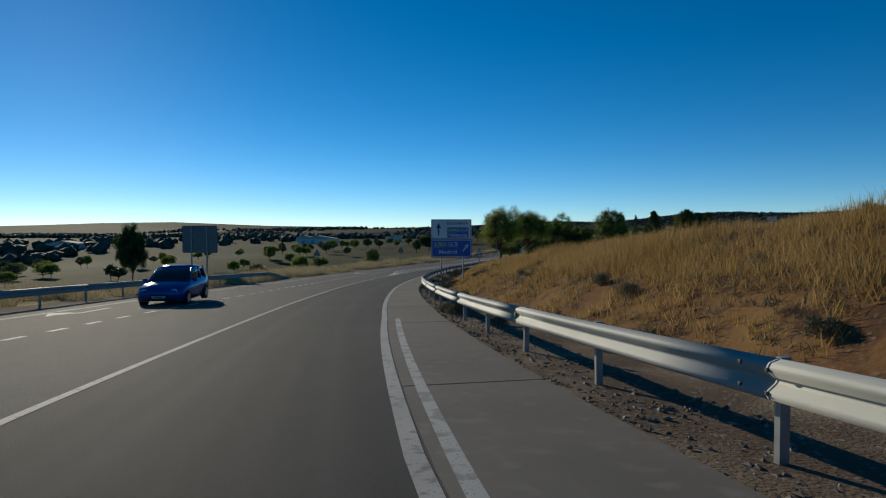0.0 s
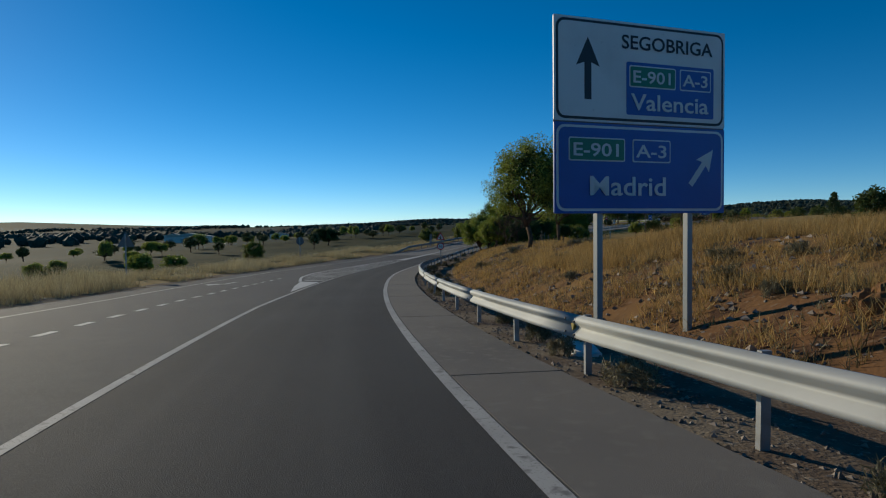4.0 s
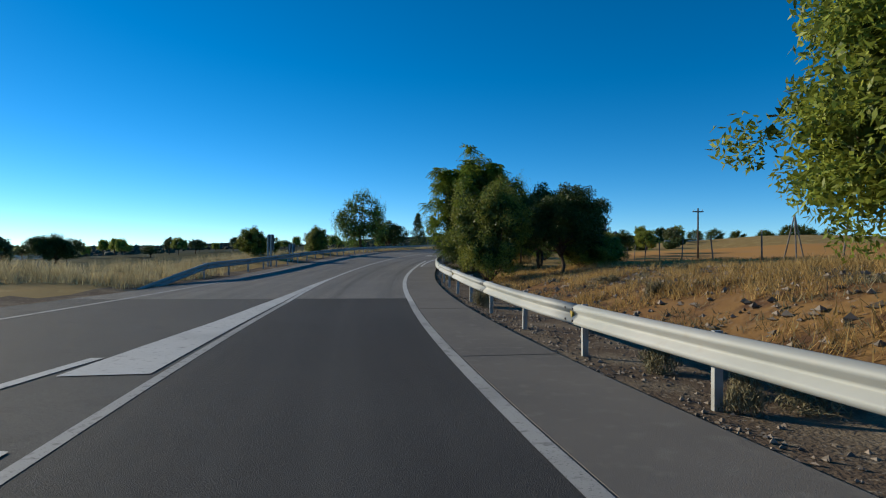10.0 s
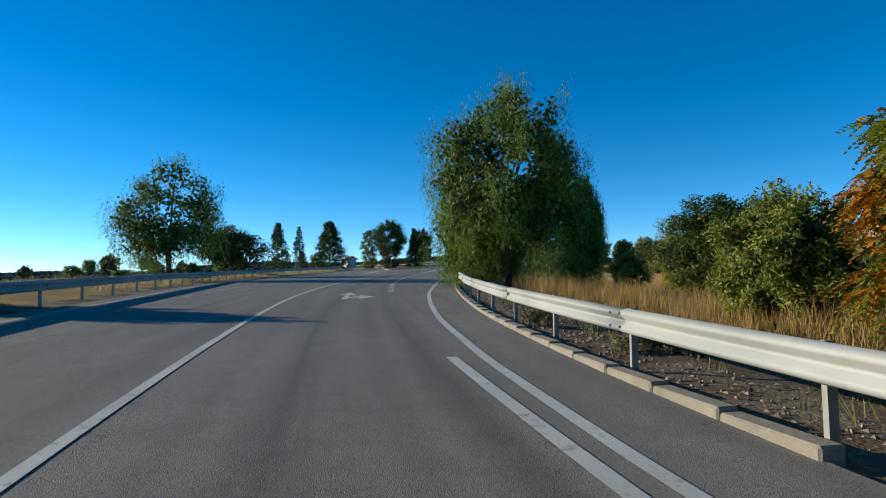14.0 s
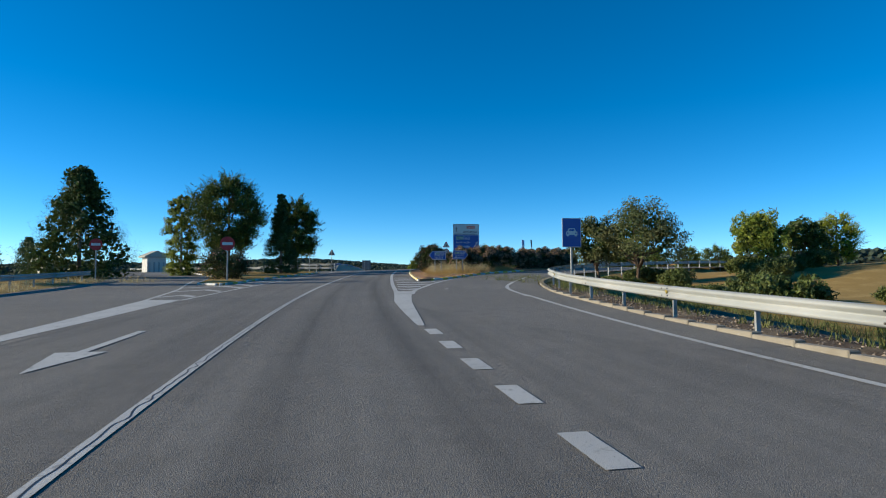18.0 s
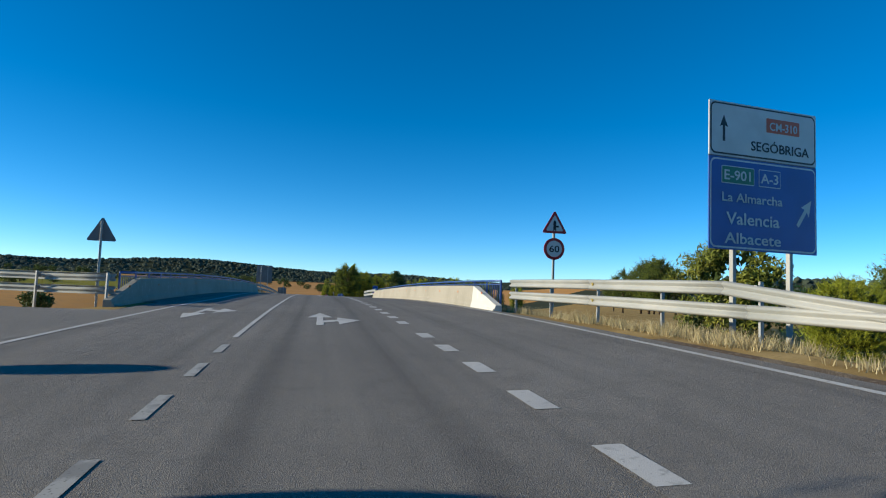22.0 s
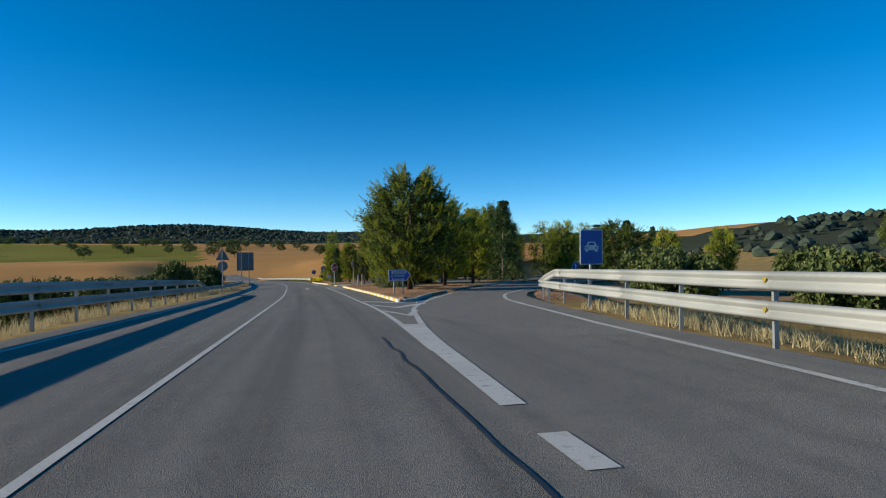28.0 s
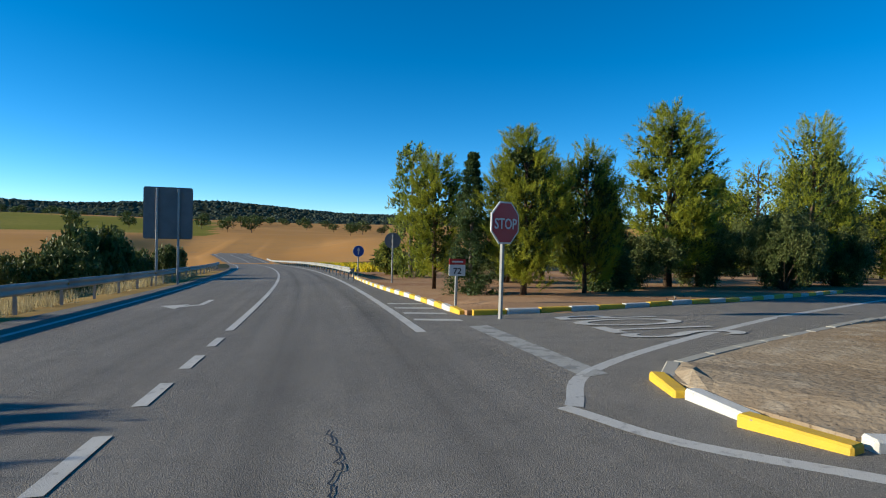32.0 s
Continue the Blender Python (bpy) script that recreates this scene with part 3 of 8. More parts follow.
def land(s, d):
    """Height of the ground sheet at road coordinates (arrays)."""
    s, d = np.broadcast_arrays(np.asarray(s, float), np.asarray(d, float))
    x, y, z = plan(s, d)
    dl, dr = PAVED_L(s), PAVED_R(s)
    rel = np.where(d > dr, side(RIGHT_SIDE, s, d - dr), np.where(d < dl, side(LEFT_SIDE, s, dl - d), -0.07))
    rough = np.vectorize(lambda a, b: noise.noise((a * 0.45, b * 0.45, 0.3)) * 0.10 + noise.noise((a * 1.3, b * 1.3, 5.0)) * 0.06)
    off = np.maximum(np.where(d > dr, d - dr, dl - d), 0)
    wild = (off > 0.3) & (off < 30) & (s > -35) & (s < 440)
    jag = np.zeros_like(z)
    if wild.any():
        jag[wild] = rough(x[wild], y[wild]) * np.clip((off[wild] - 0.3) / 1.5, 0, 1)
    rel = rel + jag
    flat = np.zeros(s.shape, bool)
    for poly in RAMP_POLYS.values():
        flat |= inside(poly, s, d)
    rel = np.where(flat, -0.07, rel)
    deep = lift(285, 289, s) * lift(328, 324, s)
    deep = np.where(deep > 0, deep, 0) * (1 + 0 * d)
    rel = rel - deep * 5.5
    w = np.maximum(lift(40, 190, np.abs(d)), np.maximum(lift(450, 560, s) * lift(8, 40, np.abs(d)), lift(30, 200, -s)))
    w = np.maximum(w, lift(560, 640, s))
    return x, y, (z + rel) * (1 - w) + far_land(x, y) * w


def reach(near, far):
    out, v, step = [], near, 4.0
    while v < far:
        step *= 1.17
        v += step
        out.append(v)
    return out


out = reach(440, 3900)
back = [-v for v in reach(34, 2600)][::-1]
SS = np.array(back + list(np.arange(-34, 441, 1.6)) + out)
lat = reach(30, 3600)
mid = list(np.arange(-30, -14, 1.6)) + list(np.arange(-14, 14.01, 0.7)) + list(np.arange(15.2, 30.1, 1.6))
DD = np.array([-v for v in lat][::-1] + mid + lat)
gs, gd = np.meshgrid(SS, DD, indexing="ij")
gx, gy, gz = land(gs, gd)
nc = len(DD)
i = (np.arange(len(SS) - 1)[:, None] * nc + np.arange(nc - 1)).reshape(-1)
faces = np.stack([i, i + 1, i + nc + 1, i + nc], -1)
fs, fd = (gs[:-1, :-1] + gs[1:, 1:]) / 2, (gd[:-1, :-1] + gd[1:, 1:]) / 2
fx, fy = (gx[:-1, :-1] + gx[1:, 1:]) / 2, (gy[:-1, :-1] + gy[1:, 1:]) / 2
fq = (fx - 86) * 0.26 + (fy - 357) * 0.966
fp = (fx - 86) * 0.966 - (fy - 357) * 0.26
er, el = fd - PAVED_R(fs), PAVED_L(fs) - fd
GROUND = ("verge", "bank", "straw", "tilled", "olive_field", "wood_floor", "plain", "soil", "meadow")
g = np.full(fs.shape, 2)
g[(er > -1) & (er < 2.6) | (el > -1) & (el < 1.2)] = 0
g[(er >= 2.6) & (er < 9) & (fs < 125)] = 1
g[(fs > 95) & (fs < 200) & (er > 14)] = 3
g[(fd < -12) & (el > 4) & (fs < 400)] = 8
g[(np.abs(fd) > 170) | (fs > 470) | (fs < -60)] = 6
g[(fq > 120) & (fq < 1000) & (fp > -0.25 * fq - 20)] = 3
g[(fq > 230) & (fq < 650) & (fp < 0.09 * fq) & (fp > -330)] = 4
g[(fq > 60) & (fq < 260) & (fp > -160) & (fp < -30)] = 3
g[fq > 930] = 5
g[(fx < -300) & (fy < 330)] = 6
g[(fs > 225) & (fs < 460) & (np.abs(fd) < 34) & ((er > 0.2) | (el > 0.2))] = 2
g[(fs > 366) & (fs < 450) & (er > -0.5) & (er < 32)] = 7
mats = [M[k] for k in GROUND]
lump("ground", mesh_of("ground", np.stack([gx, gy, gz], -1).reshape(-1, 3), faces, mats, g.reshape(-1), smooth=True), None, "dry rolling country with straw verges and tilled fields", "ground", kind="structure")

# ---- paved surfaces ----
lump("road_bend", lane_mesh("road_bend", -34, 113, PAVED_L, PAVED_R, 0.0, 1.2, 12, M["asphalt_mid"]), None, "dark grey asphalt road round the bend", "road", kind="structure")
lump("road", lane_mesh("road", 113, 284, PAVED_L, PAVED_R, 0.0, 1.2, 12, M["asphalt"]), None, "grey asphalt road with worn wheel tracks", "road", kind="structure")
lump("bridge_deck", lane_mesh("bridge_deck", 284, 330, lambda s: 0 * s - 6.6, lambda s: 0 * s + 7.2, 0.0, 1.2, 10, M["asphalt"], 1.1), None, "grey asphalt deck of a road bridge", "bridge", kind="structure")
lump("road_beyond", lane_mesh("road_beyond", 330, 600, PAVED_L, PAVED_R, 0.0, 1.2, 10, M["asphalt"]), None, "grey asphalt road running down into a valley", "road", kind="structure")
lump("road_lane", lane_mesh("road_lane", -34, 113, LEFT_LINE, lambda s: RIGHT_LINE(s) - 0.02, 0.003, 1.2, 4, M["asphalt_dark"]), None, "newer dark asphalt of the driving lane", "road", kind="structure")
for name, pairs in RAMPS.items():
    v, f = patch(pairs, 0.004)
    lump(name, mesh_of(name, v, f, [M["asphalt"]], smooth=True), None, "grey asphalt slip road curving away from the main road", "road", kind="structure")
for s in (286, 328):
    v, f = band(s - 1.2, s + 1.2, -6.7, 7.3, -1.12, 1.2, 1, thick=6.0)
    lump("bridge_abutment", mesh_of("bridge_abutment", v, f, [M["concrete"]]), None, "plain concrete abutment under the bridge deck", "abutment", kind="structure")

# concrete shoulder beside the lane, slab by slab
shoulder = thing("shoulder", "pale concrete shoulder slabs with dark joints beside the lane", "shoulder", kind="structure")
cuts = [-33, -25, -17, -9, -1, 6.5, 14.4, 19.9, 26, 32.4, 38.7, 44.7, 51.5, 58, 65, 71.7, 80.1, 86, 92.1, 97.2, 103.5, 110]
for a, b in zip(cuts, cuts[1:]):
    v, f = band(a + 0.025, b - 0.025, lambda s: RIGHT_LINE(s) + 0.1, lambda s: PAVED_R(s) + 0.03, 0.005, 1.0, 2, thick=0.12)
    part("slab", mesh_of("slab", v, f, [M["slab"]]), None, shoulder)
v, f = band(110.03, 136, lambda s: RIGHT_LINE(s) + 0.1, lambda s: PAVED_R(s) + 0.03, 0.005, 1.0, 2, thick=0.1)
part("slab", mesh_of("slab", v, f, [M["slab"]]), None, shoulder)

# ---- painted lines ----
UP = 0.0075


def line(name, s0, s1, mid, width, label, mat="paint", h=UP, step=1.0):
    v, f = band(s0, s1, lambda s: mid(s) - width / 2, lambda s: mid(s) + width / 2, h, step, 1)
    return lump(name, mesh_of(name, v, f, [M[mat]]), None, label, "road marking", kind="structure")


def free_line(name, corners, width, label, h=UP, mat="paint"):
    a = spline(corners, 6)
    x, y, z = plan(a[:, 0], a[:, 1])
    t = np.gradient(np.stack([x, y], -1), axis=0)
    t /= np.linalg.norm(t, axis=1)[:, None]
    off = np.stack([t[:, 1], -t[:, 0]], -1) * width / 2
    n = len(a)
    v = np.vstack([np.stack([x - off[:, 0], y - off[:, 1], z + h], -1), np.stack([x + off[:, 0], y + off[:, 1], z + h], -1)])
    f = [(k, k + n, k + n + 1, k + 1) for k in range(n - 1)]
    return lump(name, mesh_of(name, v, f, [M[mat]]), None, label, "road marking", kind="structure")


def flat_shape(name, corners, label, h=UP, mat="paint", parent=None):
    """A painted shape from its corners (s, d)."""
    x, y, z = plan(*np.array(corners, float).T)
    me = mesh_of(name, np.stack([x, y, z + h], -1), [tuple(range(len(corners)))[::-1]], [M[mat]])
    if me.polygons[0].normal.z < 0:
        me.flip_normals()
    if parent is not None:
        return part(name, me, None, parent)
    return lump(name, me, None, label, "road marking", kind="structure")


solid = "solid white painted line, worn at its edges"
line("lane_line", -34, 112, LEFT_LINE, 0.12, "dull grey-white painted line, dirty and worn", "paint_dull")
line("lane_line", 112, 262.5, LEFT_LINE, 0.12, solid)
line("lane_line", 270.6, 396.6, LEFT_LINE, 0.1, solid)
line("lane_line", 405.5, 590, LEFT_LINE, 0.14, solid)
line("edge_line", -34, 112, RIGHT_LINE, 0.15, "dull grey-white painted line, dirty and worn", "paint_dull")
line("edge_line", 112, 146.2, RIGHT_LINE, 0.15, solid)
free_line("edge_line", [(-4, 0.6), (2, 0.78), (6, 0.95), (10, 1.14), (15.6, 1.38)], 0.13, "second white line on the shoulder, broken and scuffed", UP, "paint_worn")
line("edge_line", 136.2, 219, OUTER_LINE, 0.14, solid)
free_line("edge_line", [(218, 6.25), (222.5, 6.62), (226.2, 7.5), (231.6, 9.3), (236.2, 11.3), (245.6, 17.5), (252, 23.4), (260, 31.6), (268, 40)], 0.15, solid)
line("edge_line", 262, 362, BRIDGE_LINE, 0.15, solid)
free_line("edge_line", [(361, 7.0), (365.6, 7.9), (372, 10.7), (382, 18.2), (392, 27), (406, 42)], 0.15, solid)
line("edge_line", 366.4, 395, RIGHT_LATE, 0.125, solid)
line("edge_line", 404.4, 590, RIGHT_LATE, 0.18, solid)
line("edge_line", -34, 208, LEFT_EDGE, 0.14, "faint white edge line", "paint_worn")
line("edge_line", 264, 590, LEFT_EDGE_2, 0.14, solid)
free_line("edge_line", [(218.6, -5.3), (224, -5.2), (232, -5.1), (240, -4.9), (250, -5.0), (260, -5.2), (268, -5.2)], 0.14, solid)
free_line("edge_line", [(259.6, 3.4), (261.4, 5.6), (261.6, 7.0), (261.2, 9.6), (262.6, 15), (268, 25)], 0.14, solid)


def dashes(name, s0, s1, period, length, mid, width, label, mat="paint"):
    top = thing(name, label, "road marking", kind="structure")
    s = s0
    while s < s1:
        v, f = band(s, s + length, lambda q: mid(q) - width / 2, lambda q: mid(q) + width / 2, UP, 1.0, 1)
        part("dash", mesh_of("dash", v, f, [M[mat]]), None, top)
        s += period


DASH_L = table((-30, -7.6), (13, -6.85), (18, -6.7), (30, -5.7), (44, -5.3), (58, -5.5), (73, -5.4))
dashes("dashed_line", -20, 73, 1.66, 0.75, DASH_L, 0.17, "short white dashes between the oncoming lanes")
for first, last, period in ((163.7, 193, 2.0), (194.65, 209, 1.72)):
    dashes("dashed_line", first, last, period, 0.8, table((163, 1.44), (180, 1.5), (195, 1.7), (210, 1.75)), 0.24, "short broad white dashes along the exit lane")
for first, last, period in ((262.2, 271, 2.0), (273.4, 340, 2.03), (341.4, 346, 2.0)):
    dashes("dashed_line", first, last, period, 0.85, table((261, 2.15), (280, 2.12), (300, 1.98), (346, 1.78)), 0.25, "short broad white dashes along the exit lane")
dashes("dashed_line", 262.3, 270, 2.05, 1.0, LEFT_LINE, 0.13, "worn white dashes at the junction", "paint_worn")
dashes("dashed_line", 396.6, 405, 1.75, 0.95, LEFT_LINE, 0.13, "white dashes at the junction")
dashes("dashed_line", 160, 206, 2.6, 1.0, table((150, -5.2), (158, -5.65), (174, -6.4), (206, -5.6)), 0.13, "almost worn away white dashes", "paint_worn")

# hatched areas
def paved_block(s0, s1, left, right, parent):
    """A painted block that follows the road between two edges."""
    v, f = band(s0, s1, table(*left), table(*right), UP + .0015)
    part("block", mesh_of("block", v, f, [M["paint"]]), None, parent)


hatch = thing("hatching", "white hatched area with chipped cross bars between the lanes", "road marking", kind="structure")
HATCH_L = table((62, -2.5), (66, -3.0), (69.7, -3.45), (75, -4.45), (81, -5.0), (89, -4.75), (97.5, -3.85), (101, -3.4), (104.7, -2.75), (112, -1.95))
flat_shape("block", [(61.6, -2.45), (64.5, -2.4), (68.5, -2.28), (69.6, -3.4), (65.5, -2.95)], "", UP + .0015, parent=hatch)
s = 70.0
while s < 101.5:
    a, b = LEFT_LINE(s) - 0.2, HATCH_L(s + 0.3) + 0.15
    flat_shape("bar", [(s, a), (s + 0.34, a), (s + 0.88, b), (s + 0.54, b)], "", UP + .0015, parent=hatch)
    s += 1.503
paved_block(102.9, 124.5, ((102.9, -2.85), (108, -2.35), (114, -2.0), (124.5, -1.76)), ((102.9, -1.92), (112, -1.72), (124.5, -1.74)), hatch)
v, f = band(69.7, 104, lambda s: HATCH_L(s) - 0.08, lambda s: HATCH_L(s) + 0.08, UP + .0015)
part("border", mesh_of("border", v, f, [M["paint"]]), None, hatch)

gore = thing("gore_marking", "white gore painted ahead of the kerbed island with chevron bars", "road marking", kind="structure")
paved_block(209.8, 221.85, ((209.8, 1.58), (216.6, 1.58), (219, 1.72), (221.85, 1.85)), ((209.8, 1.72), (212, 1.88), (216.5, 2.12), (219.3, 2.34), (221.85, 2.58)), gore)
for s, l, apex, r, e in ((223.9, 2.05, 2.42, 2.88, .4), (226.05, 2.12, 2.66, 3.25, .55), (228.2, 2.15, 2.85, 3.75, .7), (230.6, 2.17, 3.0, 4.3, .95)):
    flat_shape("bar", [(s, l), (s - .62, l), (s - e - .72, apex), (s - e, apex)], "", UP + .0015, parent=gore)
    flat_shape("bar", [(s - e, apex), (s - e - .72, apex), (s - .85, r - .1), (s - .05, r)], "", UP + .0015, parent=gore)
for s in (233.0, 235.15, 237.3):
    flat_shape("bar", [(s, 2.06), (s - 0.7, 2.06), (s - 1.75, 3.12), (s - 1.2, 3.12)], "", UP + .0015, parent=gore)
free_line("lane_line", [(216, 1.66), (222, 1.9), (232, 1.92), (240, 1.86), (247, 1.9), (259.4, 2.06)], 0.18, solid)
free_line("lane_line", [(220, 2.42), (222.5, 2.72), (226.2, 3.55), (228.6, 4.1), (234.8, 6.1), (242.8, 10.0), (249, 14.4), (256, 19.8), (266, 29.6)], 0.18, solid)
flat_shape("gore_marking", [(259.7, 1.95), (258.3, 3.3), (257.9, 3.3), (258.5, 2.1)], "white painted gore corner at the end of the island")
for k in range(3):
    s = 254.4 + 1.5 * k
    flat_shape("bar", [(s, 2.25), (s + 0.5, 2.25), (s - 0.1, 3.3), (s - 0.6, 3.3)], "", UP + .0015, parent=gore)

gore = thing("gore_marking", "worn white gore and chevrons ahead of the wooded island", "road marking", kind="structure")
paved_block(206, 218.9, ((206, -5.42), (209.4, -5.68), (212.6, -5.93), (218.9, -6.55)), ((206, -5.26), (212, -5.22), (218.9, -5.36)), gore)
for (ls, ld), (ms, md), (rs, rd) in (((220.8, -6.75), (222.0, -6.15), (220.9, -5.45)), ((225.0, -7.45), (226.2, -6.45), (224.5, -5.4)), ((228.8, -8.3), (229.9, -6.9), (228.2, -5.35))):
    flat_shape("bar", [(ls, ld), (ls - .6, ld), (ms - .7, md), (ms, md)], "", UP + .0015, parent=gore)
    flat_shape("bar", [(ms, md), (ms - .7, md), (rs - .6, rd), (rs, rd)], "", UP + .0015, parent=gore)
free_line("lane_line", [(218.9, -6.5), (225.8, -7.75), (230.5, -9.0), (234, -10.0), (240, -11.6)], 0.14, solid)

gore = thing("gore_marking", "wide white gore block and chevrons before the pine island", "road marking", kind="structure")
paved_block(347.2, 355.4, ((347.2, 1.66), (352, 1.78), (355.4, 1.87)), ((347.2, 1.92), (352, 2.15), (355.4, 2.44)), gore)
for (ls, ld), (ts, td), (rs, rd) in (((360.6, 2.1), (357.8, 2.55), (360.4, 3.12)), ((364.2, 2.1), (361.4, 2.7), (363.9, 4.05)), ((367.2, 2.1), (364.5, 3.2), (366.4, 4.5))):
    flat_shape("bar", [(ls, ld), (ls - .7, ld), (ts - .1, td), (ts + .65, td)], "", UP + .0015, parent=gore)
    flat_shape("bar", [(ts + .65, td), (ts - .1, td), (rs - .6, rd), (rs, rd)], "", UP + .0015, parent=gore)
free_line("lane_line", [(351, 1.8), (358.7, 2.0), (366.5, 1.97)], 0.14, solid)
free_line("lane_line", [(355, 2.36), (357, 2.6), (361, 3.2), (365.4, 4.5), (369.6, 6.1), (374.4, 8.3), (384, 14.2), (395, 22.6)], 0.15, solid)
for s in (386.0, 387.8, 389.6, 391.4, 393.0):
    flat_shape("bar", [(s, 2.15), (s + 0.5, 2.15), (s - 0.05, 3.25), (s - 0.55, 3.25)], "", UP + .0015, parent=gore)
free_line("lane_line", [(395.0, 2.9), (395.1, 4.2), (395.5, 6), (396.3, 9), (397.4, 12)], 0.12, solid)
flat_shape("bar", [(395.2, 1.9), (394.6, 3.3), (394.0, 3.3), (394.3, 2.1)], "", UP + .0015, parent=gore)
for s in (406.2, 407.6, 409.0, 410.4):
    flat_shape("bar", [(s, 1.95), (s + 0.35, 1.95), (s, 2.85), (s - 0.35, 2.85)], "", UP + .0015, parent=gore)
flat_shape("stop_bar", [(404.95, 2.72), (405.05, 3.1), (400.4, 3.1), (400.3, 2.76)], "broad white stop bar worn by wheels", mat="paint_worn")
free_line("edge_line", [(399.3, 2.05), (398.2, 2.6), (397.2, 4.2), (396.9, 7.2), (398, 12)], 0.16, solid)
free_line("edge_line", [(399.3, 2.15), (400.6, 3.0), (402.6, 5.6), (406, 11), (412, 21)], 0.16, solid)

hatch = thing("hatching", "white slanted bars painted beside the island", "road marking", kind="structure")
for k in range(6):
    s = 226.8 + 2.45 * k
    flat_shape("bar", [(s, -5.25), (s + .6, -5.2), (s + 3.7, -6.85), (s + 3.0, -6.85)], "", UP + .0015, parent=hatch)

# arrows
def arrow(name, s, d, label, shape, turn=0.0, size=1.0):
    c, si = math.cos(radians(turn)), math.sin(radians(turn))
    top = thing(name, label, "road marking", kind="structure")
    for poly in shape:
        flat_shape("stroke", [(s + size * (a * c - b * si), d + size * (a * si + b * c)) for a, b in poly], "", UP + .0015, parent=top)
    return top


AHEAD = [[(0, -.075), (2.6, -.075), (2.6, .075), (0, .075)], [(2.55, -.34), (4.2, 0), (2.55, .34)]]
FORK = [[(0, -.09), (2.6, -.08), (2.6, .08), (0, .09)], [(2.55, -.34), (4.5, 0), (2.55, .34)], [(0.75, .08), (1.35, .08), (1.75, .5), (1.2, .5)], [(0.2, .45), (1.45, 1.02), (2.5, .45)]]
SIDEWAYS = [[(0, -.08), (2.0, -.08), (2.6, .42), (2.2, .5), (1.8, .08), (0, .08)], [(1.6, .35), (2.0, 1.0), (3.1, .45)]]
FORK_LEFT = [[(p, -q) for p, q in poly] for poly in FORK]
arrow("road_arrow", 158.4, -0.2, "white arrow painted for ahead and right", FORK)
arrow("road_arrow", 273.1, 0.1, "white arrow painted for ahead and right", FORK)
arrow("road_arrow", 302.5, 0.18, "white arrow painted for ahead and right", FORK)
arrow("road_arrow", 333.5, 0.1, "white arrow painted for ahead and right", FORK)
arrow("road_arrow", 391.4, 0.28, "white arrow painted for straight ahead", AHEAD)
for s, d in ((279.9, -3.45), (309.4, -3.3)):
    arrow("road_arrow", s, d, "white arrow painted for ahead and left on the oncoming lane", FORK_LEFT, 180)
for s, d in ((22.4, -8.8), (71, -7.1), (210.6, -8.0), (413.6, -3.0)):
    arrow("road_arrow", s, d, "white arrow painted on the oncoming lane", SIDEWAYS, 180)
arrow("road_arrow", 209.8, -3.5, "white arrow painted on the oncoming lane", AHEAD, 180)

# the word on the side road, painted letter by letter
word = bpy.data.curves.new("stop_word", "FONT")
word.body, word.size, word.align_x, word.extrude = "STOP", 1.0, "CENTER", 0.0
tmp = new("stop_word", word)
me = bpy.data.meshes.new_from_object(tmp)
bpy.data.objects.remove(tmp)
me.materials.append(M["paint"])
co = np.array([tuple(q.co) for q in me.vertices])
lo, hi = co.min(0), co.max(0)
x, y, z = plan(402.75 + (co[:, 0] - lo[0]) / (hi[0] - lo[0]) * 3.3, 6.85 - (co[:, 1] - lo[1]) / (hi[1] - lo[1]) * 2.15)
me.vertices.foreach_set("co", np.stack([x, y, z + 0.018], -1).reshape(-1))
me.update()
lump("stop_word", me, None, "the word STOP painted white on the side road", "road marking", kind="structure")

# tar seams and cracks across the carriageway
def seam(corners, width, label):
    a = spline(corners, 10)
    jitter = np.array([[noise.noise((k * 0.83, corners[0][0], 0)) * 0.06, noise.noise((k * 0.91, 3, corners[0][0])) * 0.06] for k in range(len(a))])
    free_line("seam", [tuple(r) for r in a + jitter], width, label, UP + .0015, "tar")


seam([(283.6, -5.4), (283.8, -1.4), (284.0, 2), (284.3, 6)], 0.07, "dark tar joint across the bridge end")
seam([(331.2, -4.8), (331.0, 0), (331.2, 5.4)], 0.10, "dark tar joint across the bridge end")
seam([(333, 1.5), (340, 1.35), (346, 1.28), (353, 1.2)], 0.04, "dark tyre mark and crack along the lane")
seam([(397.4, 0.2), (398.0, 0.1), (398.5, 0.15), (399.1, 0.1)], 0.013, "thin dark crack in the asphalt")
seam([(s, float(LEFT_LINE(s))) for s in range(196, 224, 2)], 0.016, "jagged dark crack along the painted line")
seam([(222.3, -2.6), (222.2, -1.2), (222.1, 1.6)], 0.06, "dark tar crack across the lane")
seam([(298.8, 0.9), (299.0, 2.0), (298.9, 3.2)], 0.05, "thin dark crack in the asphalt")
seam([(293.15, 0.38), (292.9, 0.8), (292.8, 1.5), (292.75, 2.1), (292.8, 2.7)], 0.025, "thin dark crack in the asphalt")
seam([(292.35, 0.42), (292.25, 0.7), (292.3, 1.0), (292.15, 1.5)], 0.025, "thin dark crack in the asphalt")
seam([(305.9, 3.3), (306.2, 4.1), (306.35, 4.6), (306.65, 5.4)], 0.022, "dark scuffed crack in the asphalt")
seam([(305.6, 3.4), (305.8, 4.0), (306.15, 4.8)], 0.02, "dark scuffed crack in the asphalt")
seam([(216.6, 1.75), (217.8, 1.92), (218.9, 2.05), (219.5, 1.95), (220.4, 1.98)], 0.025, "thin jagged crack through the painted gore")


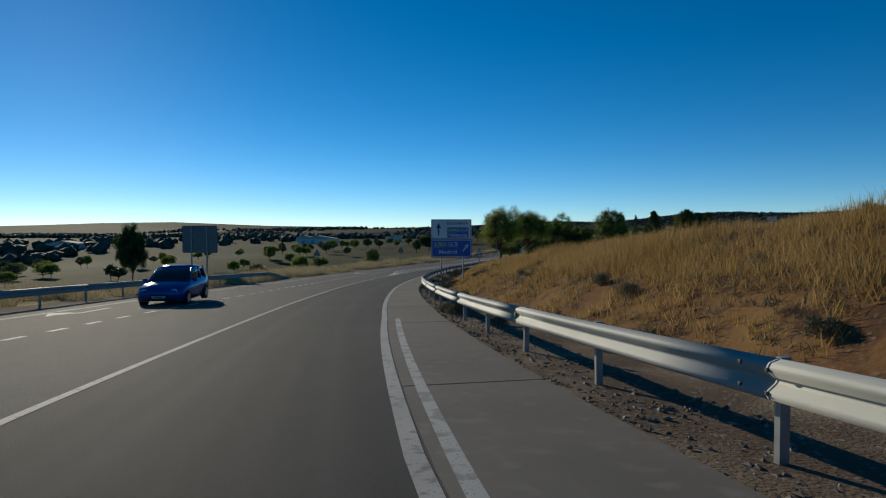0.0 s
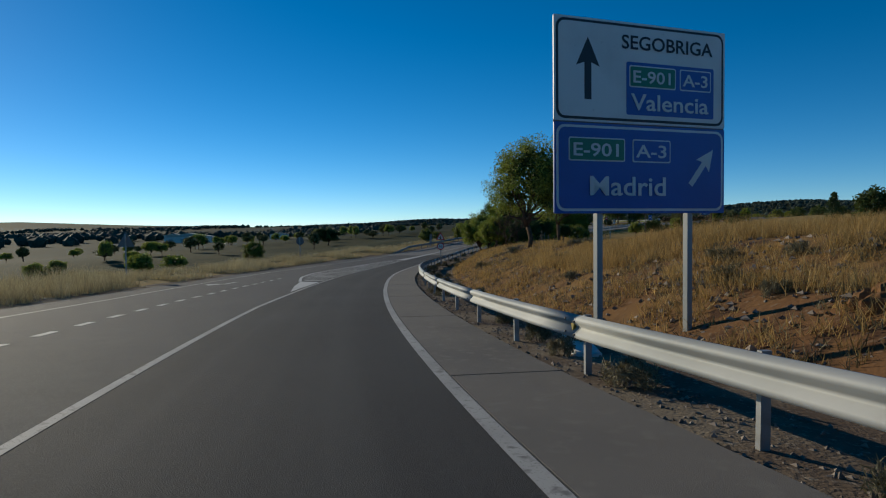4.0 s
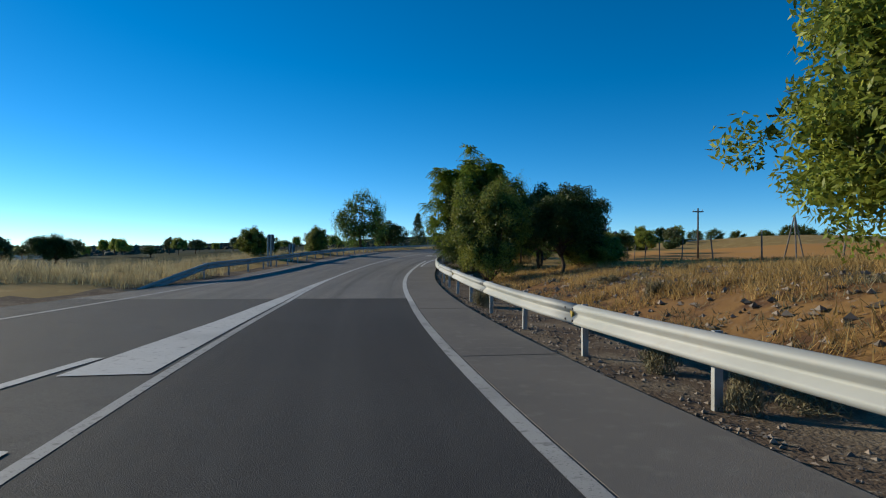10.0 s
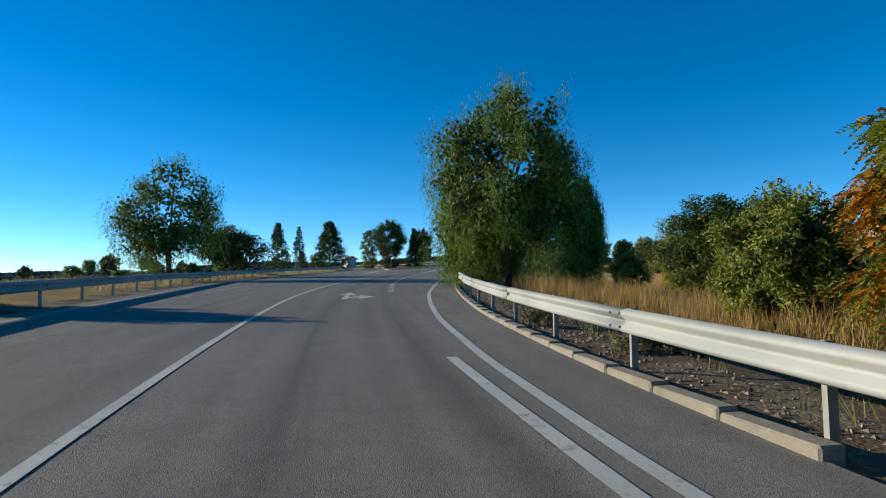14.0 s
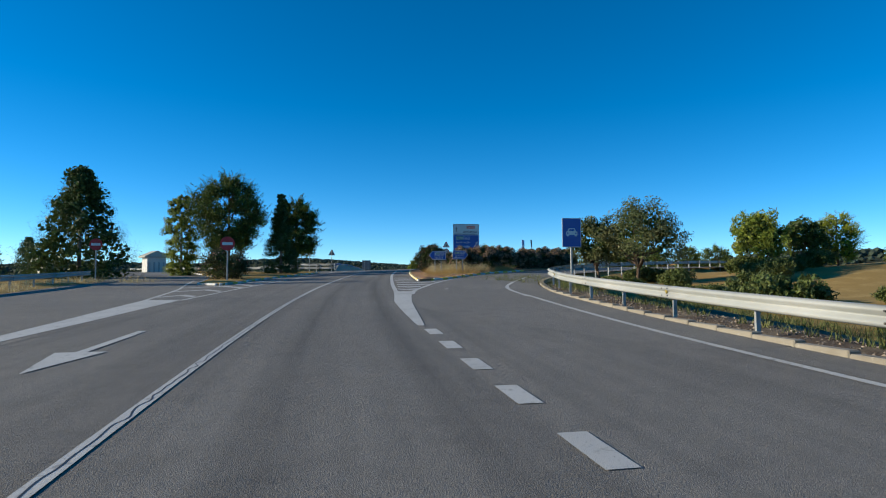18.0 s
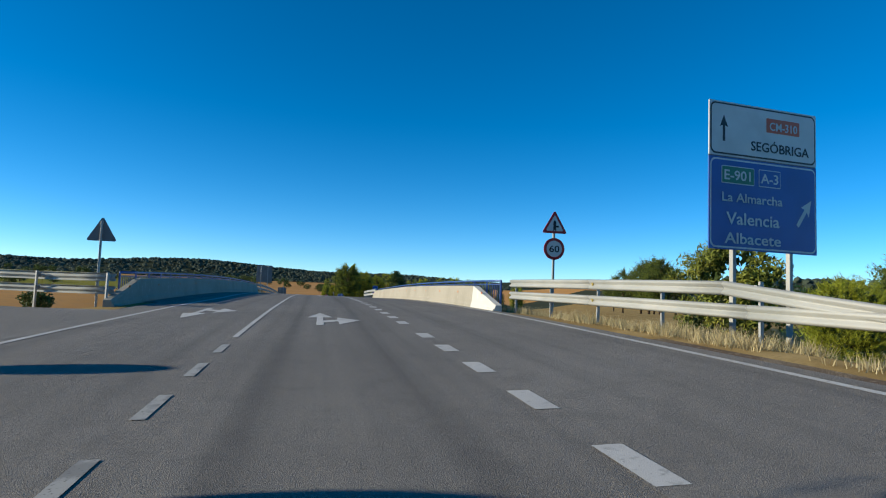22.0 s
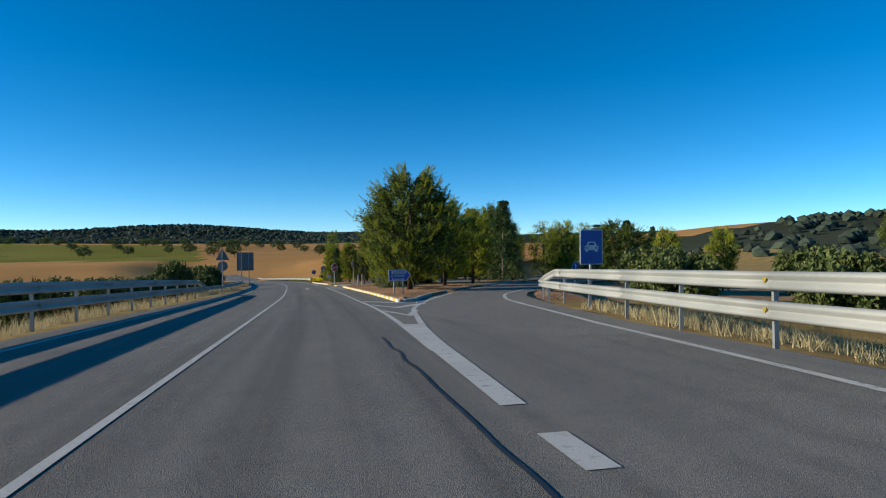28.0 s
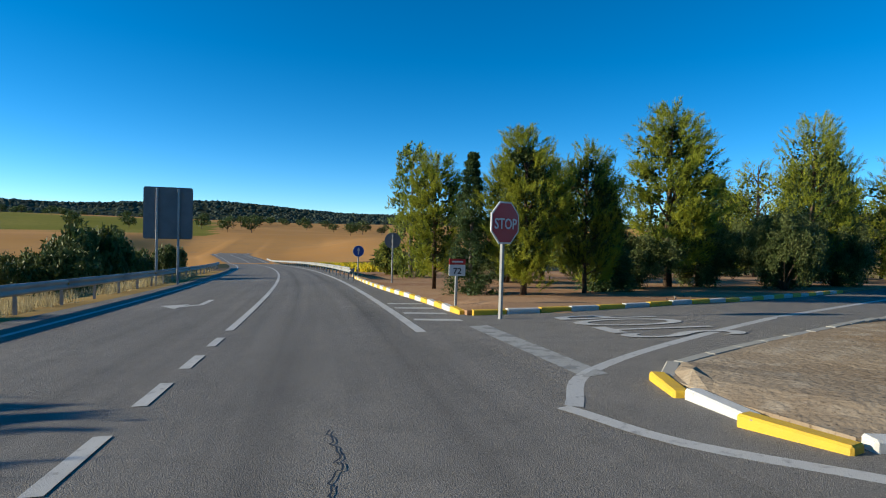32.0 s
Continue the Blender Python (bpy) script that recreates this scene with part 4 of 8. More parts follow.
# ---- kerbs and islands ----
def ring(poly, n=8):
    a = spline(list(poly) + [poly[0]], n)[:-1]
    return a


def island(name, poly, label, mat="soil", h=0.13):
    a = np.array(poly + poly[:1], float)
    fine = []
    for p, q in zip(a, a[1:]):
        k = max(1, int(np.hypot(*(q - p)) / 1.2))
        fine += [tuple(p + (q - p) * j / k) for j in range(k)]
    bm = bmesh.new()
    x, y, z = plan(*np.array(fine).T)
    top = [bm.verts.new(c) for c in np.stack([x, y, z + h - 0.02], -1)]
    face = bm.faces.new(top)
    if face.normal.z < 0:
        face.normal_flip()
    bmesh.ops.triangulate(bm, faces=[face])
    bmesh.ops.subdivide_edges(bm, edges=bm.edges[:], cuts=2, use_grid_fill=True)
    rim = {v for e in bm.edges if len(e.link_faces) == 1 for v in e.verts}
    for v in bm.verts:
        if v not in rim:
            v.co.z += 0.05 + 0.07 * noise.noise((v.co.x * 0.8, v.co.y * 0.8, 1.0)) + 0.05 * noise.noise((v.co.x * 2.5, v.co.y * 2.5, 4.0))
    low = bmesh.ops.extrude_edge_only(bm, edges=[e for e in bm.edges if len(e.link_faces) == 1])
    for v in low["geom"]:
        if isinstance(v, bmesh.types.BMVert):
            v.co.z -= 0.3
    bmesh.ops.recalc_face_normals(bm, faces=bm.faces)
    return lump(name, bm, M[mat], label, "traffic island", kind="structure")


def kerb(corners, label, colours, length=0.83, height=0.115, width=0.16, closed=False):
    """A row of kerbstones along (s, d) corners, each a piece of its own."""
    top = thing("kerb", label, "kerb", kind="structure")
    a = spline(corners, 8)
    x, y, z = plan(a[:, 0], a[:, 1])
    run = np.concatenate([[0], np.cumsum(np.hypot(np.diff(x), np.diff(y)))])
    bm = boxed(-length / 2 + 0.006, length / 2 - 0.006, -width / 2, width / 2, -0.12, height, bevel=0.018)
    proto = bpy.data.meshes.new("kerbstone")
    bm.to_mesh(proto)
    bm.free()
    kinds = []
    for c in colours:
        me = proto.copy()
        me.materials.append(M[c])
        kinds.append(me)
    for k in range(int(run[-1] / length)):
        q = (k + 0.5) * length
        px, py, pz = (float(np.interp(q, run, c)) for c in (x, y, z))
        ax, ay = (float(np.interp(q + 0.3, run, c)) for c in (x, y))
        bx, by = (float(np.interp(q - 0.3, run, c)) for c in (x, y))
        ob = new("kerbstone", kinds[k % len(kinds)])
        ob.parent = top
        tilt = math.degrees(math.atan2(ay - by, ax - bx))
        ob.matrix_basis = pose(px, py, pz + 0.006 * math.sin(k * 7.3), math.sin(k * 3.1) * 0.6, 0, tilt + math.sin(k * 5.7) * 0.7)
    return top


island("island", ISLANDS["left"], "kerbed traffic island with dry grass and pines", "straw")
island("island", ISLANDS["right"], "kerbed traffic island with dry grass and oleanders")
island("island", ISLANDS["pines"], "kerbed traffic island of bare reddish soil under pines")
island("island", ISLANDS["splitter"], "small kerbed splitter island of pale bare soil", "pale_soil", 0.09)
island("island", ISLANDS["corner"], "kerbed corner of bare soil under young trees")
YW = ("kerb_yellow", "kerb_white")
kerb([(231.4, 3.45), (236, 3.36), (240, 3.3), (248, 3.3), (255.4, 3.5)], "kerbstones painted yellow and white along the island", YW[::-1], 0.86)
kerb([(231.6, 3.6), (232.4, 4.6), (234, 5.45), (240, 8.35), (247, 12.9)], "kerbstones painted yellow and white along the slip road", YW)
kerb([(255.6, 3.7), (254.9, 5.4), (254.8, 7.6), (254.8, 12.2), (258, 18.4)], "kerbstones painted yellow and white along the slip road", YW)
kerb([(231.2, -7.3), (234, -7.1), (238, -7.25), (248, -7.0), (262, -6.5), (265, -7.2), (267, -9)], "grey and yellow kerbstones round the island", ("kerb_white", "concrete", "kerb_yellow"))
kerb([(231.5, -7.6), (232.4, -8.6), (233.6, -9.2), (243, -11.4), (251, -13.7), (268, -21.6)], "pale worn kerbstones round the island", ("kerb_white", "concrete"))
kerb([(365.05, 3.35), (370, 3.42), (375, 3.45), (386, 3.4), (393.6, 3.4)], "kerbstones painted yellow and white along the pine island", YW[::-1])
kerb([(365.1, 3.5), (366.2, 4.2), (369.3, 5.2), (374.4, 7.6), (384, 13.6), (395, 21.8)], "weathered grey kerbstones along the slip road", ("concrete",))
kerb([(400.0, 3.5), (399.7, 3.32), (398.9, 3.28), (398.1, 3.45), (397.8, 5.4), (397.5, 7.4), (398.7, 11.7), (401.5, 16.5)], "kerbstones painted yellow and white round the splitter", YW, 0.8, 0.08)
kerb([(399.9, 3.5), (400.6, 4.2), (402.4, 7.6), (404.6, 13.0), (402, 16.6)], "plain kerbstones round the splitter", ("concrete",), 0.8, 0.08)
kerb([(406.9, 3.3), (407.3, 6.2), (409, 11.2), (414, 20.2)], "kerbstones painted yellow and white round the corner", YW, 0.8)
kerb([(407.1, 3.15), (412, 3.0), (420, 2.75), (431, 3.0), (440, 4)], "kerbstones painted yellow and white along the road", YW, 0.8)
kerb([(141.8, 3.0), (146, 3.05), (152, 3.35), (157, 3.75), (165, 4.45), (172, 5.05), (183, 5.75), (195, 6.35), (208, 6.95), (218, 7.65), (222, 8.2), (228, 9.6), (234, 12.1)], "weathered brown-grey concrete kerb under the guardrail", ("kerb_old",), 1.0, 0.08, 0.2)

# ---- guardrails ----
BEAM = [(0.0, .405), (.066, .43), (.083, .462), (.078, .492), (.018, .545), (.008, .565), (.018, .585), (.078, .638), (.083, .668), (.066, .7), (0.0, .725)]
BEAM = [(o, .566 + (h - .565) * .9) for o, h in BEAM]
RAIL_RISE = table((-30, -.04), (25, -.04), (70, -.055), (95, -.08), (106, -.08), (116, .03), (140, .0), (152, .0), (160, .04), (200, .02))
post_bm = boxed(-0.04, 0.04, -0.026, 0.026, -0.75, 0.70)
box(post_bm, 0.04, 0.14, -0.035, 0.035, 0.5, 0.64)
POST = bpy.data.meshes.new("post")
post_bm.to_mesh(POST)
post_bm.free()
POST.materials.append(M["zinc_dark"])
tall = boxed(-0.04, 0.04, -0.026, 0.026, -0.75, 1.16)
box(tall, 0.04, 0.14, -0.035, 0.035, 0.5, 0.64)
box(tall, 0.04, 0.14, -0.035, 0.035, 0.95, 1.09)
POST_TALL = bpy.data.meshes.new("post")
tall.to_mesh(POST_TALL)
tall.free()
POST_TALL.materials.append(M["zinc_dark"])
tri = bmesh.new()
vs = [tri.verts.new(p) for p in ((0, -.05, .05), (0, .05, .05), (0, 0, -.06), (.03, -.05, .05), (.03, .05, .05), (.03, 0, -.06))]
for q in ((0, 1, 2), (3, 5, 4), (0, 3, 4, 1), (1, 4, 5, 2), (2, 5, 3, 0)):
    tri.faces.new([vs[k] for k in q])
bmesh.ops.recalc_face_normals(tri, faces=tri.faces)
FLAG = bpy.data.meshes.new("reflector")
tri.to_mesh(FLAG)
tri.free()
FLAG.materials.append(M["yellow_ref"])
bm = boxed(-.008, .012, -.016, .016, -.014, .014, bevel=.005)
BOLT = bpy.data.meshes.new("bolt")
bm.to_mesh(BOLT)
bm.free()
BOLT.materials.append(M["bolt"])


def guardrail(corners, label, side_=1, upper=None, spacing=2.9, lower=(0, 0), flags=4, raise_=0.0):
    """A steel guardrail along (s, d) corners; its face looks to the path's left (side_=1) or right. upper: (from, to) metres of a second beam."""
    top = thing("guardrail", label, "guardrail", "guardrails along the road")
    a = spline(corners, 24)
    x, y, z = plan(a[:, 0], a[:, 1])
    if corners[0][0] < 0:
        z = z + RAIL_RISE(a[:, 0])
    run = np.concatenate([[0], np.cumsum(np.hypot(np.diff(x), np.diff(y)))])
    total = run[-1]

    def spot(q):
        q = min(max(q, 0), total)
        p = [float(np.interp(q, run, c)) for c in (x, y, z)]
        e = [float(np.interp(min(q + .4, total), run, c)) - float(np.interp(max(q - .4, 0), run, c)) for c in (x, y)]
        k = math.hypot(*e) or 1
        return p, (e[0] / k, e[1] / k)

    def dip(q):
        a0, a1 = lower
        return (-0.72 * (1 - q / a0) if q < a0 else 0) + (-0.72 * (1 - (total - q) / a1) if total - q < a1 else 0)

    def beam(q0, q1, dz, slope=0.0):
        n = max(2, int((q1 - q0) / 1.45) + 1)
        verts, faces, w = [], [], len(BEAM) * 2
        for j in range(n):
            q = q0 + (q1 - q0) * j / (n - 1)
            (px, py, pz), (tx, ty) = spot(q)
            nx, ny = -ty * side_, tx * side_
            fall = dip(q) + dz + (slope * (q - q0) / (q1 - q0))
            prof = [(o + .145, h) for o, h in BEAM] + [(o + .130, h) for o, h in BEAM[::-1]]
            verts += [(px + nx * o, py + ny * o, pz + raise_ + h + fall) for o, h in prof]
        for j in range(n - 1):
            faces += [(j * w + k, j * w + (k + 1) % w, (j + 1) * w + (k + 1) % w, (j + 1) * w + k) for k in range(w)]
        faces += [tuple(range(w))[::-1], tuple((n - 1) * w + k for k in range(w))]
        me = mesh_of("beam", verts, faces, [M["zinc"]], smooth=True)
        bm = bmesh.new()
        bm.from_mesh(me)
        bmesh.ops.recalc_face_normals(bm, faces=bm.faces)
        bm.to_mesh(me)
        bm.free()
        ob = part("beam", me, None, top)
        return ob

    q = 0.0
    while q < total - 0.5:
        beam(q, min(q + 2 * spacing + 0.03, total), 0.0)
        q += 2 * spacing
    if upper:
        q = upper[0]
        while q < upper[1] - 0.5:
            beam(q, min(q + 2 * spacing + 0.03, upper[1]), 0.45)
            q += 2 * spacing
        if upper[1] < total - 4:
            beam(upper[1], upper[1] + 4.2, 0.45, -0.45)
        elif upper[0] > 4.5:
            beam(upper[0] - 4.2, upper[0], 0.0, 0.45)
    k, q = 0, 0.15
    while q < total:
        (px, py, pz), (tx, ty) = spot(q)
        turn = math.degrees(math.atan2(tx * side_, -ty * side_))
        both = upper and upper[0] - 1 <= q <= upper[1] + 1
        ob = new("post", POST_TALL if both else POST)
        ob.parent = top
        ob.matrix_basis = pose(px, py, pz + raise_ + dip(q), 0, math.sin(k * 2.3) * 0.8, turn + math.sin(k * 4.1) * 2)
        if k % 2 == 0 and corners[0][0] < 0:
            for u in (-.13, .13):
                for zz in (.495, .65):
                    ob = new("bolt", BOLT)
                    ob.parent = top
                    ob.matrix_basis = pose(px - ty * side_ * .228 + tx * u, py + tx * side_ * .228 + ty * u, pz + raise_ + zz, 0, 0, turn)
        if flags and k % flags == 2:
            for lift_ in ((0, .45) if both else (0,)):
                ob = new("reflector", FLAG)
                ob.parent = top
                ob.matrix_basis = pose(px - ty * side_ * .165, py + tx * side_ * .165, pz + raise_ + .565 + lift_ + dip(q), 0, 0, turn)
        k += 1
        q += spacing
    return top


guardrail([(-20, 2.95), (-8, 3.0), (5.5, 3.06), (12.5, 3.12), (25, 3.1), (45, 2.98), (60, 3.0), (74, 3.05), (93, 3.2), (110, 3.32), (131, 3.22), (145, 3.4), (158, 4.1), (165, 4.75), (178, 5.75), (198, 6.65), (208, 7.15), (218, 8.0), (224, 9.1), (228, 10.2), (234, 12.7), (241, 16.9), (249, 23.6), (258, 32), (268, 43)],
          "galvanised steel guardrail along the inside of the bend", 1)
guardrail([(10, -12.9), (22, -12.1), (34, -11.2), (46, -10.6), (56, -10.7)], "weathered galvanised guardrail ending in a sloped terminal", -1, lower=(0, 7))
guardrail([(117, -7.6), (126, -7.05), (135, -7.2), (147, -7.8), (159, -8.6), (168, -9.6), (176, -10.9), (186, -12.6), (198, -13.7), (212, -14.3), (226, -15.6), (240, -18.6)], "galvanised guardrail on the outside of the bend", -1, lower=(6, 0))
guardrail([(280.4, 7.3), (274, 7.8), (268, 8.3), (264.4, 9.4), (263.2, 12), (265.5, 18), (271, 28)], "double galvanised guardrail leading to the bridge parapet", -1, upper=(0, 11))
guardrail([(281, -6.9), (282.2, -9.6), (284.5, -16), (290.5, -27), (301, -44)], "galvanised guardrail beside the slip road", -1, upper=(0, 9), raise_=-0.05)
guardrail([(329.6, -7.25), (345, -7.1), (360, -7.0), (380, -6.95), (400, -7.0), (420, -7.2), (440, -7.5), (470, -7.6)], "galvanised guardrail high on the valley side", -1, upper=(0, 52.5))
guardrail([(332.2, 6.9), (341, 6.75), (349, 6.8), (354, 7.4), (362, 8.7), (367, 10.2), (372, 12.9)], "double galvanised guardrail after the bridge", 1, upper=(0, 30), lower=(0, 2.5))
guardrail([(426, 2.4), (440, 2.5), (470, 2.7), (520, 2.6)], "distant pale guardrail beside the road", 1)


# ---- bridge parapets ----
def parapet(name, s0, s1, face, out, label, white_end):
    """Concrete barrier; face: offset of the foot on the road side, out: +1 to the right."""
    top = thing(name, label, "barrier", "bridge parapets")
    prof = [(0, -.12), (0, .06), (.05, .22), (.11, .9), (.34, .9), (.34, -.12)]

    def piece(a, b, ha, hb, mat, nm):
        n = max(2, int((b - a) / 2) + 1)
        verts, faces, w = [], [], len(prof)
        for j in range(n):
            s = a + (b - a) * j / (n - 1)
            t = ha + (hb - ha) * j / (n - 1)
            for o, h in prof:
                p = at(s, face + out * o, h if h < .07 else h * t)
                verts.append(p)
        for j in range(n - 1):
            faces += [(j * w + k, j * w + (k + 1) % w, (j + 1) * w + (k + 1) % w, (j + 1) * w + k) for k in range(w)]
        faces += [tuple(range(w)), tuple((n - 1) * w + k for k in range(w))]
        me = mesh_of(nm, verts, faces, [M[mat]])
        bm = bmesh.new()
        bm.from_mesh(me)
        bmesh.ops.recalc_face_normals(bm, faces=bm.faces)
        bm.to_mesh(me)
        bm.free()
        part(nm, me, None, top)

    piece(s0, s0 + 3.3, 0.22, 1.0, white_end, "sloped_end")
    s = s0 + 3.31
    while s < s1 - 2.6:
        e = min(s + 8.0, s1 - 2.4)
        piece(s, e - 0.012, 1.0, 1.0, "barrier", "wall_segment")
        s = e
    piece(s1 - 2.4, s1, 1.0, 0.22, "barrier", "sloped_end")
    bm = boxed(-0.012, 0.012, -0.08, 0.08, -0.04, 0.04, bevel=0.008)
    eye = bpy.data.meshes.new("reflector")
    bm.to_mesh(eye)
    bm.free()
    eye.materials.append(M["amber"])
    s = s0 + 1.9
    while s < s1 - 1:
        ob = new("reflector", eye)
        ob.parent = top
        ob.matrix_basis = stand(s, face + out * 0.085, 0.62) @ pose(0, 0, 0, 0, 0, 0)
        s += 4.1
    return top


parapet("parapet", 279.95, 332.4, 6.32, 1, "cream concrete bridge parapet with amber reflectors and a whitewashed end", "white_wall")
parapet("parapet", 280.8, 329.4, -6.7, -1, "concrete bridge parapet in its own shade", "barrier")


def railing(s0, s1, d, label):
    top = thing("bridge_railing", label, "railing", "bridge railings")
    bm = boxed(-.03, .03, -.03, .03, -.4, 1.12)
    stake = bpy.data.meshes.new("post")
    bm.to_mesh(stake)
    bm.free()
    stake.materials.append(M["blue_steel"])
    bm = boxed(-.012, .012, -.012, .012, .1, .98)
    rod = bpy.data.meshes.new("bar")
    bm.to_mesh(rod)
    bm.free()
    rod.materials.append(M["blue_steel"])
    s = s0
    while s <= s1:
        ob = new("post", stake)
        ob.parent = top
        ob.matrix_basis = stand(s, d)
        if s + 2 <= s1:
            for k in range(8):
                ob = new("bar", rod)
                ob.parent = top
                ob.matrix_basis = stand(s + 0.125 + 0.25 * k, d)
        s += 2.0
    for h, r in ((1.12, .04), (0.98, .02), (0.1, .02)):
        pts = [at(q, d, h) for q in np.arange(s0, s1 + .1, 2.0)]
        part("rail", tubes("rail", [(pts, [r] * len(pts))], 6), M["blue_steel"], top)
    return top


railing(281.2, 331.2, 7.0, "blue painted steel railing behind the parapet")
railing(283.2, 329.2, -7.3, "blue painted steel railing behind the parapet")


# ---- plants ----
L = dict(
    almond=leafy("almond_leaf", (0.2, 0.245, 0.042), (0.29, 0.31, 0.055), (0.12, 0.155, 0.034), 0.45, 0.35),
    lime=leafy("lime_leaf", (0.175, 0.2, 0.035), (0.25, 0.25, 0.045), (0.1, 0.125, 0.03)),
    # Leaf colour of dark trees, also painted inside other crowns as their shade.
    dark=leafy("dark_leaf_and_shade", (0.055, 0.082, 0.022), (0.085, 0.112, 0.03), (0.036, 0.055, 0.018)),
    ailanthus=leafy("ailanthus_leaf", (0.13, 0.19, 0.03), (0.24, 0.28, 0.035), (0.44, 0.36, 0.03), 0.45, 0.4),
    rust=leafy("rust_leaf", (0.36, 0.15, 0.012), (0.3, 0.2, 0.02), (0.42, 0.1, 0.012)),
    willow=leafy("willow_leaf", (0.13, 0.2, 0.035), (0.2, 0.27, 0.045), (0.085, 0.125, 0.03)),
    pine=leafy("pine_needle", (0.235, 0.265, 0.028), (0.31, 0.325, 0.034), (0.14, 0.17, 0.024), 0.6, 0.25),
    # Umbrella pine needles, darkened so that backlit shade lies in the colour.
    shaded_pine=leafy("shaded_pine_needle", (0.11, 0.14, 0.024), (0.165, 0.19, 0.03), (0.06, 0.08, 0.018), 0.6, 0.06),
    fir=leafy("fir_needle", (0.045, 0.080, 0.030), (0.080, 0.120, 0.042), (0.029, 0.048, 0.022), 0.5, 0.12),
    silver=leafy("silver_leaf", (0.12, 0.15, 0.085), (0.17, 0.195, 0.12), (0.08, 0.1, 0.055)),
    olive=leafy("olive_leaf", (0.111, 0.128, 0.051), (0.170, 0.170, 0.076), (0.068, 0.085, 0.037)),
    shrub=leafy("shrub_leaf", (0.085, 0.11, 0.034), (0.125, 0.145, 0.045), (0.055, 0.075, 0.026), 0.5, 0.15),
    oleander=leafy("oleander_leaf", (0.034, 0.046, 0.026), (0.055, 0.062, 0.034), (0.10, 0.055, 0.05)),
    bloom=leafy("bloom", (0.5, 0.22, 0.17), (0.55, 0.36, 0.22), (0.42, 0.1, 0.16)),
    dryleaf=leafy("dry_bloom", (0.36, 0.22, 0.15), (0.44, 0.3, 0.21), (0.22, 0.14, 0.09), 0.45, 0.35),
    scrub=leafy("scrub_leaf", (0.168, 0.150, 0.090), (0.240, 0.204, 0.120), (0.120, 0.120, 0.066), 0.8, 0.15),
    green_scrub=leafy("green_scrub", (0.11, 0.125, 0.04), (0.16, 0.165, 0.06), (0.08, 0.09, 0.03), 0.7, 0.2),
    straw=leafy("straw_blade", (0.36, 0.235, 0.085), (0.44, 0.3, 0.12), (0.27, 0.175, 0.07), 0.7, 0.4),
    pale_straw=leafy("pale_straw_blade", (0.4, 0.33, 0.18), (0.5, 0.42, 0.24), (0.28, 0.24, 0.11), 0.7, 0.3),
    reed=leafy("reed_blade", (0.12, 0.17, 0.04), (0.2, 0.22, 0.06), (0.3, 0.24, 0.09), 0.6, 0.3),
    sunny=leafy("sunny_flower", (0.55, 0.42, 0.02), (0.6, 0.48, 0.03), (0.25, 0.26, 0.03), 0.7, 0.3),
    # Far woods: the colour is tinted bluish in place of distance haze.
    wood=leafy("far_wood_hazy", (0.036, 0.05, 0.036), (0.05, 0.066, 0.046), (0.028, 0.04, 0.03), 0.8, 0.0),
)


def quads(centres, way, across, length, width):
    """Leaves as small folded-flat quads: arrays of centres and unit directions."""
    a, b = way * (length / 2)[:, None], across * (width / 2)[:, None]
    n = len(centres)
    v = np.empty((n, 4, 3))
    v[:, 0], v[:, 1], v[:, 2], v[:, 3] = centres - a, centres + b - a * 0.1, centres + a, centres - b - a * 0.1
    return v.reshape(-1, 3), np.arange(n * 4).reshape(-1, 4)


def unit(v):
    return v / (np.linalg.norm(v, axis=1, keepdims=True) + 1e-9)


def leaves(rng, clumps, radius, count, length, width, droop=0.0, outward=0.0, flat=1.0):
    """Leaves scattered round clump centres."""
    k = rng.integers(0, len(clumps), count)
    r = radius[k] if np.ndim(radius) else np.full(count, radius)
    off = unit(rng.normal(size=(count, 3))) * (rng.random(count) ** 0.5 * r)[:, None]
    off[:, 2] *= flat
    c = clumps[k] + off
    way = unit(rng.normal(size=(count, 3)) + outward * off / (r[:, None] + 1e-6) + np.array([0, 0, -droop]))
    across = unit(np.cross(way, rng.normal(size=(count, 3))))
    ln = length * rng.uniform(0.6, 1.35, count)
    return quads(c, way, across, ln, width * rng.uniform(0.7, 1.3, count))


def crown_points(rng, n, cx, cz, rx, rz, lobes=5, shell=0.5, low=-1.0):
    """Clump centres in an uneven crown with lobes and gaps."""
    d = unit(rng.normal(size=(n * 2, 3)))
    d = d[d[:, 2] > low][:n]
    lobe = unit(rng.normal(size=(lobes, 3)))
    bulge = 0.72 + 0.34 * np.clip((d @ lobe.T).max(1), 0, 1) ** 3
    r = bulge * rng.uniform(shell, 1.0, len(d)) ** 0.7
    return np.stack([cx[0] + d[:, 0] * r * rx, cx[1] + d[:, 1] * r * rx, cz + d[:, 2] * r * rz], -1)


def branches(rng, base, ends, r0, bend=0.25):
    """Runs for tubes(): a trunk that forks to the given ends."""
    runs = []
    for e in ends:
        b, e = np.array(base, float), np.array(e, float)
        mid = b * 0.45 + e * 0.55 + rng.normal(size=3) * bend * np.linalg.norm(e - b) * 0.25
        mid2 = b * 0.8 + e * 0.2 + np.array([0, 0, 0.12 * np.linalg.norm(e - b)])
        runs.append(([b, mid2, mid, e], [r0, r0 * 0.75, r0 * 0.45, r0 * 0.12]))
    return runs


def merge(*sets):
    verts, faces, which, n = [], [], [], 0
    for m, (v, f) in enumerate(sets):
        verts.append(v)
        faces.append(f + n)
        which.append(np.full(len(f), m))
        n += len(v)
    return np.vstack(verts), np.vstack(faces), np.concatenate(which)


